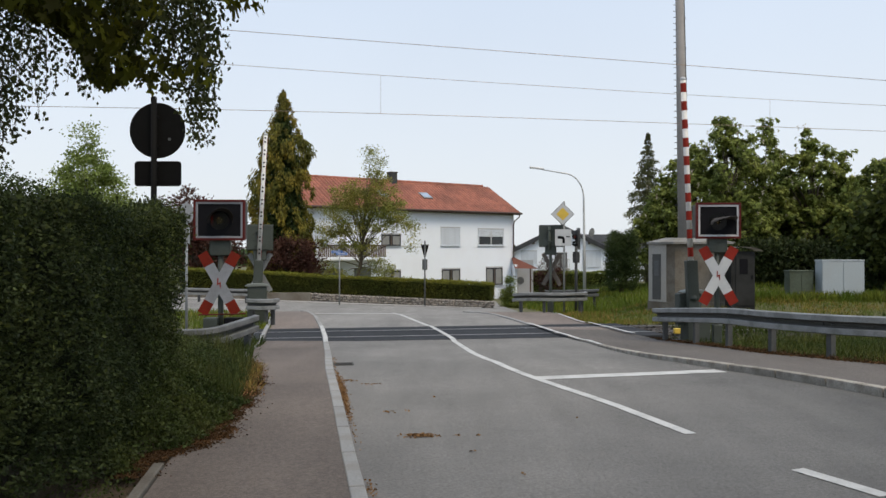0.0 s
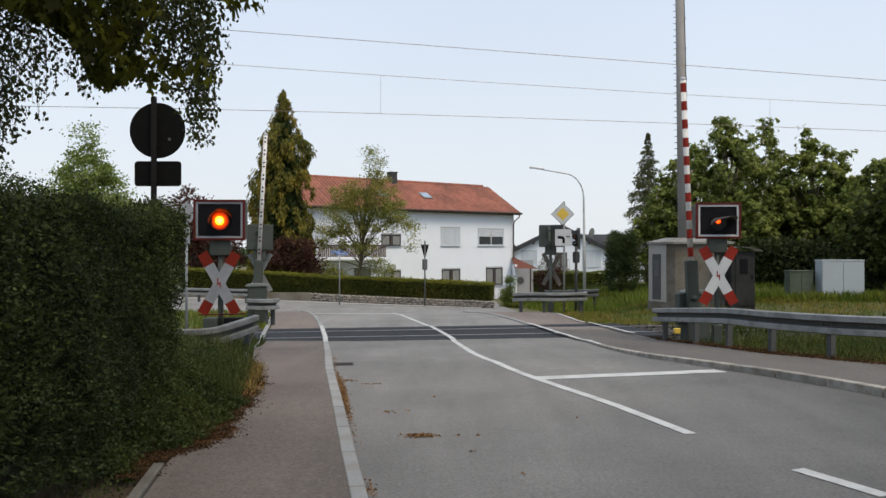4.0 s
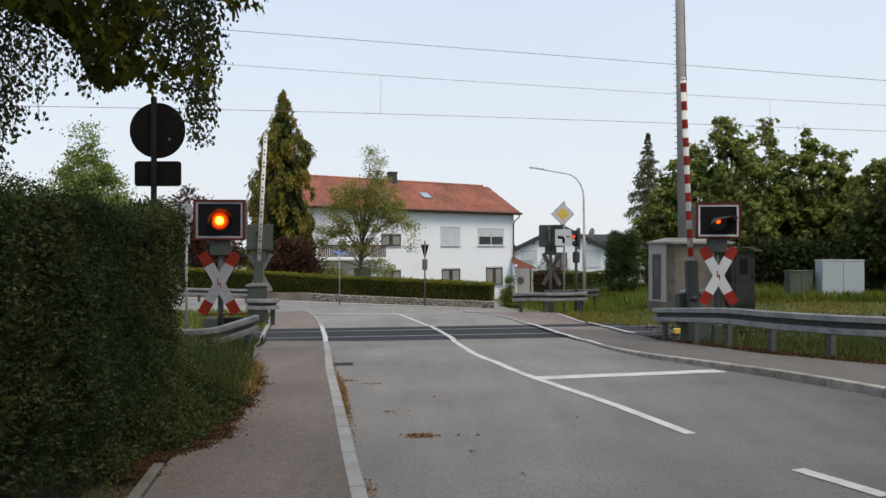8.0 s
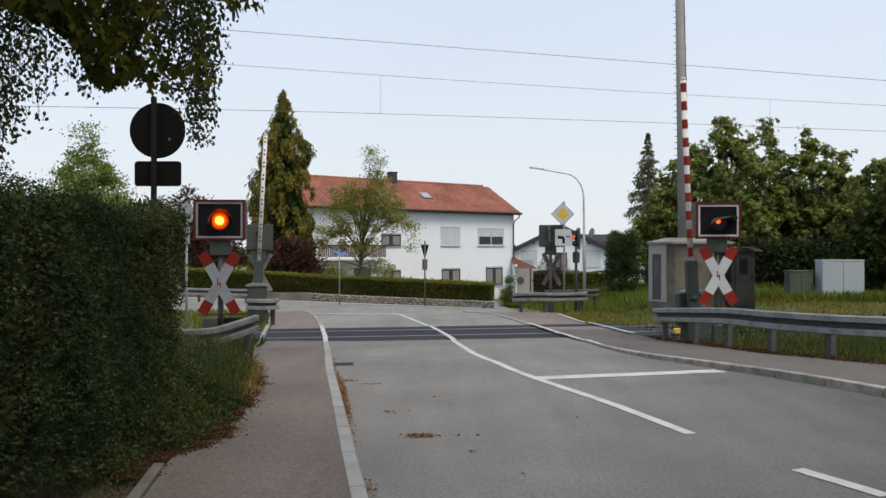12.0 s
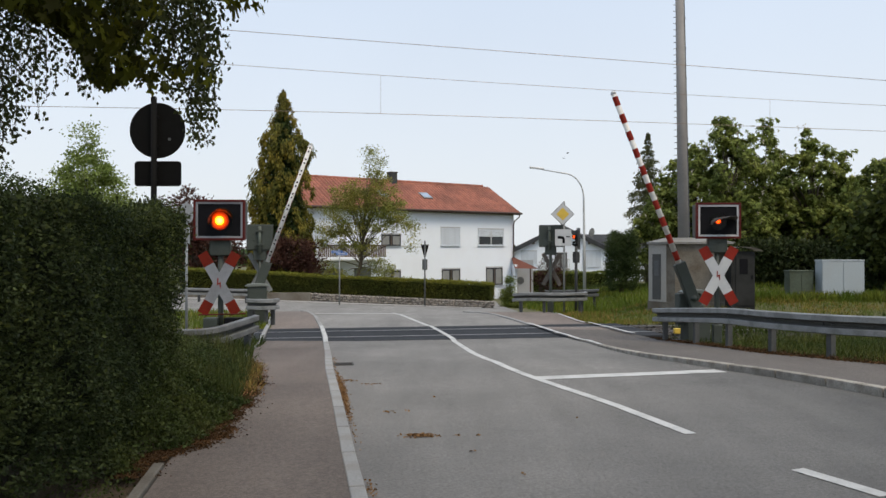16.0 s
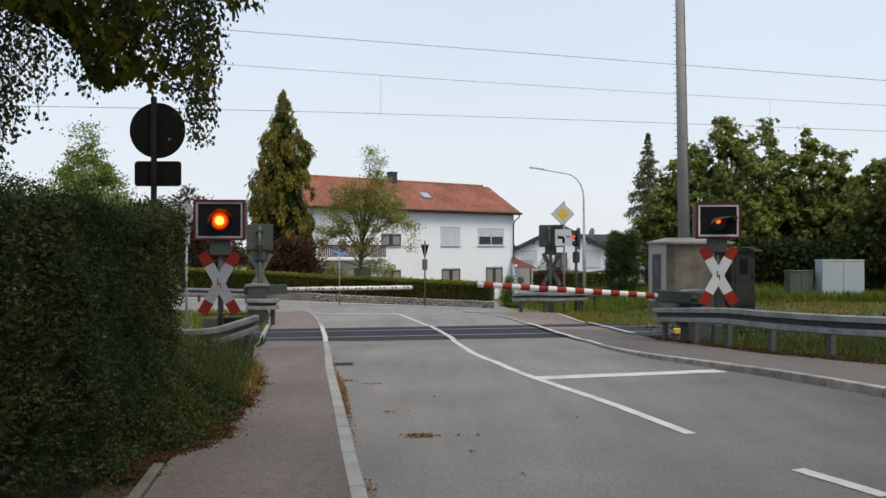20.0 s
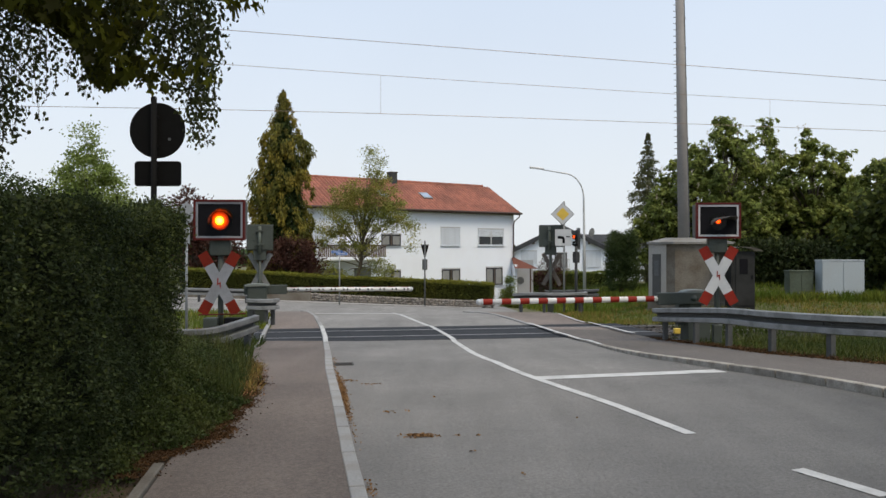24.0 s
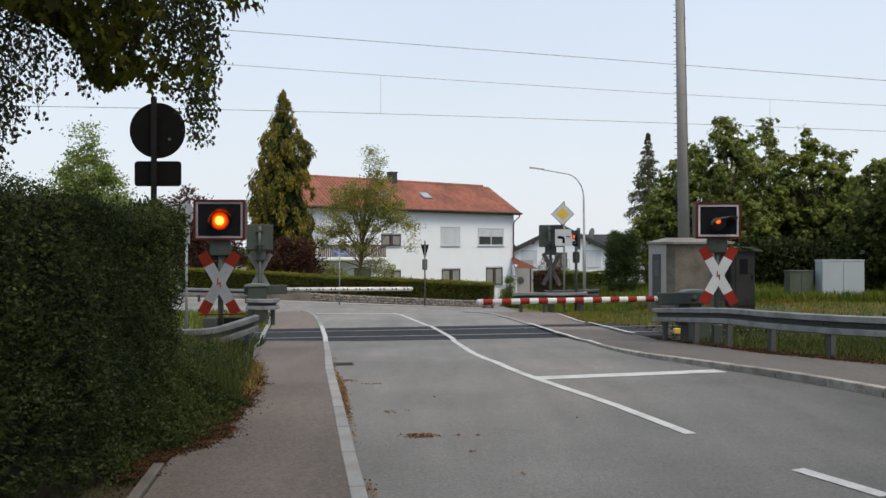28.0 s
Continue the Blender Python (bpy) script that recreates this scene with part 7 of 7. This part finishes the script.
tagged(new("leaf_litter", leaves("leaf_litter", P, rng.normal(size=P.shape) * (1, 1, 0.3), 0.05, LITTER, rng, 0.2)), "brown dry leaves along the verge", "leaf litter", "", "stuff")
P = scatter(26000, 4, 16, 46, 76, lambda x, y: x > 4.2)
blades("verge_grass", P, rng.uniform(0.18, 0.4, len(P)), LUSH, "green grass before the gardens", rng)

# ---- kerbs, track and crossing panels, stone by stone ----
def kerb(line, y0, y1, w, side, high, material, label, keep=0.0, lifted=None, length=0.98):
    k = thing("kerb", Matrix.Identity(4), label, "kerb", kind="structure")
    y, stone = y0, None
    meshes = [to_mesh("kerb_stone", box(0.013, 0.987, 0, w, -0.25, 0, 0.012), material) for _ in range(1)]
    while y < y1:
        x = float(xs(line, y))
        x2 = float(xs(line, y + length))
        d = Vector((x2 - x, length, 0)).normalized() * (length / 0.98)
        y2 = y + d.y
        x2 = float(xs(line, y2))
        lift = lambda yy: (keep + (high - keep) * float(low(yy)) if lifted is None else float(lifted(yy))) + 0.012
        a = Vector((x, y, gz(x, y) + lift(y)))
        b = Vector((x2, y2, gz(x2, y2) + lift(y2)))
        ex = b - a
        ey = Vector((-ex.y, ex.x, 0)).normalized() * side
        ez = ex.cross(ey).normalized()
        if side < 0:
            ez = -ez
        m = Matrix(((ex.x, ey.x, ez.x, a.x), (ex.y, ey.y, ez.y, a.y), (ex.z, ey.z, ez.z, a.z), (0, 0, 0, 1)))
        part("kerb_stone", meshes[0], material, k, m=m)
        y = y2
    return k


kerb(KERB_L, -6.0, 31.5, 0.115, 1, 0.035, KERB, "pale concrete kerb stones beside the footway", 0.02)
kerb(KERB_R, -6.0, 19.6, 0.14, -1, 0.118, KERBGREY, "grey concrete kerb stones, raised", 0.05, rise, 0.84)
kerb(KERB_R, 23.4, 31.6, 0.14, -1, 0.118, KERB, "pale concrete kerb stones beyond the tracks", 0.05, rise)
kerb([(-0.3, -8), (-1.31, 0), (-1.99, 5.7), (-2.14, 6.7)], -5.5, 5.9, 0.08, 1, 0.055, EDGING, "narrow concrete edging at the hedge", 0.05)
kerb([(-2.94, 12.7), (-3.02, 13.1), (-3.52, 15.7), (-4.2, 20), (-4.78, 23.5), (-5.63, 28.3)], 12.7, 28.0, 0.10, 1, 0.05, KERB, "pale edging of the footway", 0.05)

TM = pose(0, TRACK_Y0, gz(0, TRACK_Y0), 0, 0, 10.3)
track = thing("railway_track", TM, "single railway track with rubber crossing panels", "railway track", kind="structure")
RAIL = [(-0.07, -0.17), (0.07, -0.17), (0.07, -0.155), (0.012, -0.14), (0.012, -0.045), (0.036, -0.035), (0.036, -0.004), (0.028, 0.0), (-0.028, 0.0), (-0.036, -0.004), (-0.036, -0.035), (-0.012, -0.045), (-0.012, -0.14), (-0.07, -0.155)]
for oy in (-0.753, 0.753):
    bm = bmesh.new()
    a, b = [bm.verts.new((-60, oy + y, z + 0.022)) for y, z in RAIL], [bm.verts.new((60, oy + y, z + 0.022)) for y, z in RAIL]
    for i in range(len(RAIL)):
        j = (i + 1) % len(RAIL)
        bm.faces.new((a[i], a[j], b[j], b[i]))
    bmesh.ops.recalc_face_normals(bm, faces=bm.faces)
    part("rail", bm, STEEL, track, "steel rail, shiny on top")
PANEL_X0, PANEL_X1 = -4.7, 5.3
npan = 17
pw_ = (PANEL_X1 - PANEL_X0) / npan
for y0, y1 in ((-1.72, -0.80), (-0.70, 0.70), (0.80, 1.66)):
    me = to_mesh("crossing_panel", box(0.0015, pw_ - 0.0015, y0, y1, -0.12, 0.018, 0.006), RUBBER)
    for i in range(npan):
        part("crossing_panel", me, RUBBER, track, m=pose(PANEL_X0 + i * pw_, 0, 0))
sleeper = to_mesh("sleeper", box(-0.13, 0.13, -1.3, 1.3, -0.24, -0.028, 0.015), RUST)
for i in range(60):
    for sg in (1, -1):
        x = 5.6 + 0.6 * i if sg > 0 else -5.1 - 0.6 * i
        if abs(x) < 30:
            part("sleeper", sleeper, RUST, track, m=pose(x, 0, 0))
bedv, bedf = [], []
for x0, x1 in ((5.32, 60), (-60, -4.72)):
    s0 = len(bedv)
    for x in (x0, x1):
        for y, z in ((-2.3, -0.20), (-1.7, -0.045), (1.7, -0.045), (2.3, -0.20)):
            bedv.append((x, y, z + (0.0 if abs(x) > 59 else 0.0)))
    bedf += [(s0 + k, s0 + 4 + k, s0 + 5 + k, s0 + 1 + k) for k in range(3)]
part("ballast_bed", np_mesh("ballast_bed", np.array(bedv), np.array(bedf), BALLAST), BALLAST, track, "brown-grey ballast")
n = 9000
bx = np.concatenate([rng.uniform(5.35, 26, n // 2), rng.uniform(-22, -4.7, n // 2)])
by = rng.uniform(-2.1, 2.1, n)
P = np.stack([bx, by, -0.045 - 0.13 * smooth((np.abs(by) - 1.65) / 0.65)], 1)
tagged(part("ballast_stones", leaves("ballast_stones", P, rng.normal(size=P.shape), 0.07, BALLAST, rng, 0.5, 0.3), BALLAST, track, "loose ballast stones"), kind="stuff")


# ---- birds ----
def bird(label):
    b = thing("bird", pose(0, 80, 3), label, "bird", "birds in flight")
    bm = bmesh.new()
    bmesh.ops.create_uvsphere(bm, u_segments=10, v_segments=8, radius=1)
    for v in bm.verts:
        v.co = Vector((v.co.x * 0.085, v.co.y * 0.028 * (1 - 0.3 * abs(v.co.x)), v.co.z * 0.026))
    part("body", bm, BIRDGREY, b, "dark slender body", smooth=True)
    part("tail", plate([(-0.07, 0.006), (-0.07, -0.006), (-0.14, -0.02), (-0.12, 0.0), (-0.14, 0.02)], 0.004), BIRDGREY, b, m=pose(0, 0, 0.002, -90, 0, 0))
    wings = []
    for sg in (1, -1):
        bm = bmesh.new()
        top = [bm.verts.new((x, sg * y, 0.003)) for x, y in ((0.045, 0.0), (0.035, 0.08), (-0.02, 0.19), (-0.035, 0.09), (-0.03, 0.0))]
        bmesh.ops.solidify(bm, geom=[bm.faces.new(top)], thickness=0.006)
        bmesh.ops.recalc_face_normals(bm, faces=bm.faces)
        wings.append((part("wing", bm, BIRDGREY, b), sg))
    return b, wings


BIRDS = [bird("small dark bird flying over the gardens"), bird("small dark bird following another")]


# ---- what moves ----
def motions():
    near = [(0.0, 87.4), (14.2, 87.4), (14.5, 87.0), (14.75, 85.3), (15.0, 82.2), (15.5, 74.9), (16.0, 67.6), (16.5, 60.7), (17.0, 53.7), (17.5, 46.6), (18.0, 39.1), (18.5, 31.5), (19.0, 22.9), (19.3, 16.8), (19.6, 11.0), (19.8, 7.2),
            (20.0, 4.0), (20.2, 1.5), (20.4, 0.1), (20.7, -0.4), (28.0, -0.4)]
    far = [(0.0, 87.0), (14.2, 87.0), (14.5, 86.5), (14.75, 84.8), (15.0, 81.8), (15.5, 75.9), (16.0, 70.0), (16.5, 63.6), (17.0, 57.6), (17.5, 51.3), (18.0, 44.6), (18.5, 36.2), (19.0, 26.5), (19.3, 17.9), (19.6, 8.8), (19.8, 3.6),
           (20.0, 0.4), (20.2, -0.2), (28.0, -0.2)]
    walk(boom_near, [(t, pose(0, 0, 0.585 - gz(NEAR_X, NEAR_Y), 0, -a, 0)) for t, a in near])
    walk(boom_far, [(t, pose(0, 0, 0.52 - gz(FAR_X, FAR_Y), 0, -a, 0)) for t, a in far])
    # the lamp inserts turn: 180 dark, 0 full; they swing once a second from 2.0 s on

    def lamp_rows(place, start, beat):
        rows = [(0.0, 180.0), (2.0, 180.0), (2.1, 112.0), (2.15, 75.0)]
        rows += [(2.2 + k / 10, a) for k, a in enumerate(start)]
        rows += [(k / 10, beat[k % 10]) for k in range(36, 281)]
        return [(t, place @ pose(0, 0, 0, 0, 0, a)) for t, a in rows]
    walk(lamp_left, lamp_rows(lamp_left.matrix_basis.copy(), (15, 20, 64, 106, 108, 112, 112, 74, 8, 0, 0, 15, 62, 106), (0, 0, 3, 15, 62, 106, 110, 108, 22, 3)))
    walk(lamp_right, lamp_rows(lamp_right.matrix_basis.copy(), (76, 80, 104, 72, 44, 35, 33, 42, 92, 76, 42, 35, 31, 31), (104, 106, 80, 46, 36, 31, 31, 35, 45, 78)))
    place = lamp_road.matrix_basis.copy()
    walk(lamp_road, [(t, place @ pose(0, 0, 0, 0, 0, a)) for t, a in ((0, 180), (4.2, 180), (4.5, 100), (4.8, 20), (28, 20))])

    # two birds rise from behind the roof, cross the sky and drop behind the spruce
    for (b, wings), lag, down in zip(BIRDS, (0.0, 0.07), (0.0, 0.36)):
        perch = HOUSE @ Vector((-5.0 - lag * 5, 5.0, EAVE + 0.16 + RISE * (DEP + EV + 0.05 - 5.0) / half))
        rows = [(0.0, perch.x, perch.y, perch.z + down), (14.8, perch.x, perch.y, perch.z + down), (15.1, 3.4, 66.0, 7.0), (15.5, 6.58, 60.0, 8.15), (16.0, 8.65, 59.0, 8.42), (16.4, 10.2, 58.0, 8.63), (16.6, 11.3, 58.0, 8.97), (16.8, 12.3, 58.0, 9.28), (17.0, 12.95, 58.0, 9.57),
                (17.2, 13.5, 58.5, 9.8), (17.4, 13.95, 59.0, 9.95), (17.6, 14.4, 60.0, 10.15), (17.8, 15.0, 62.0, 10.1), (18.3, 15.6, 64.0, 7.2), (19.6, 15.6 + lag * 6, 64.0, gz(15.6 + lag * 6, 64.0) + down), (28.0, 15.6 + lag * 6, 64.0, gz(15.6 + lag * 6, 64.0) + down)]
        walk(b, [(t + (lag if 15 < t < 18 else 0), pose(x, y, z - down, 0, 0, 15)) for t, x, y, z in rows])
        for w, sg in wings:
            beat = (28, 8, -22, -30, -6, 22)
            walk(w, [(0.0, pose(0, 0, 0, sg * 8, 0, 0))] + [(14.8 + k / 12 + lag, pose(0, 0, 0, sg * beat[k % 6], 0, 0)) for k in range(42)] + [(28.0, pose(0, 0, 0, sg * 8, 0, 0))])


motions()
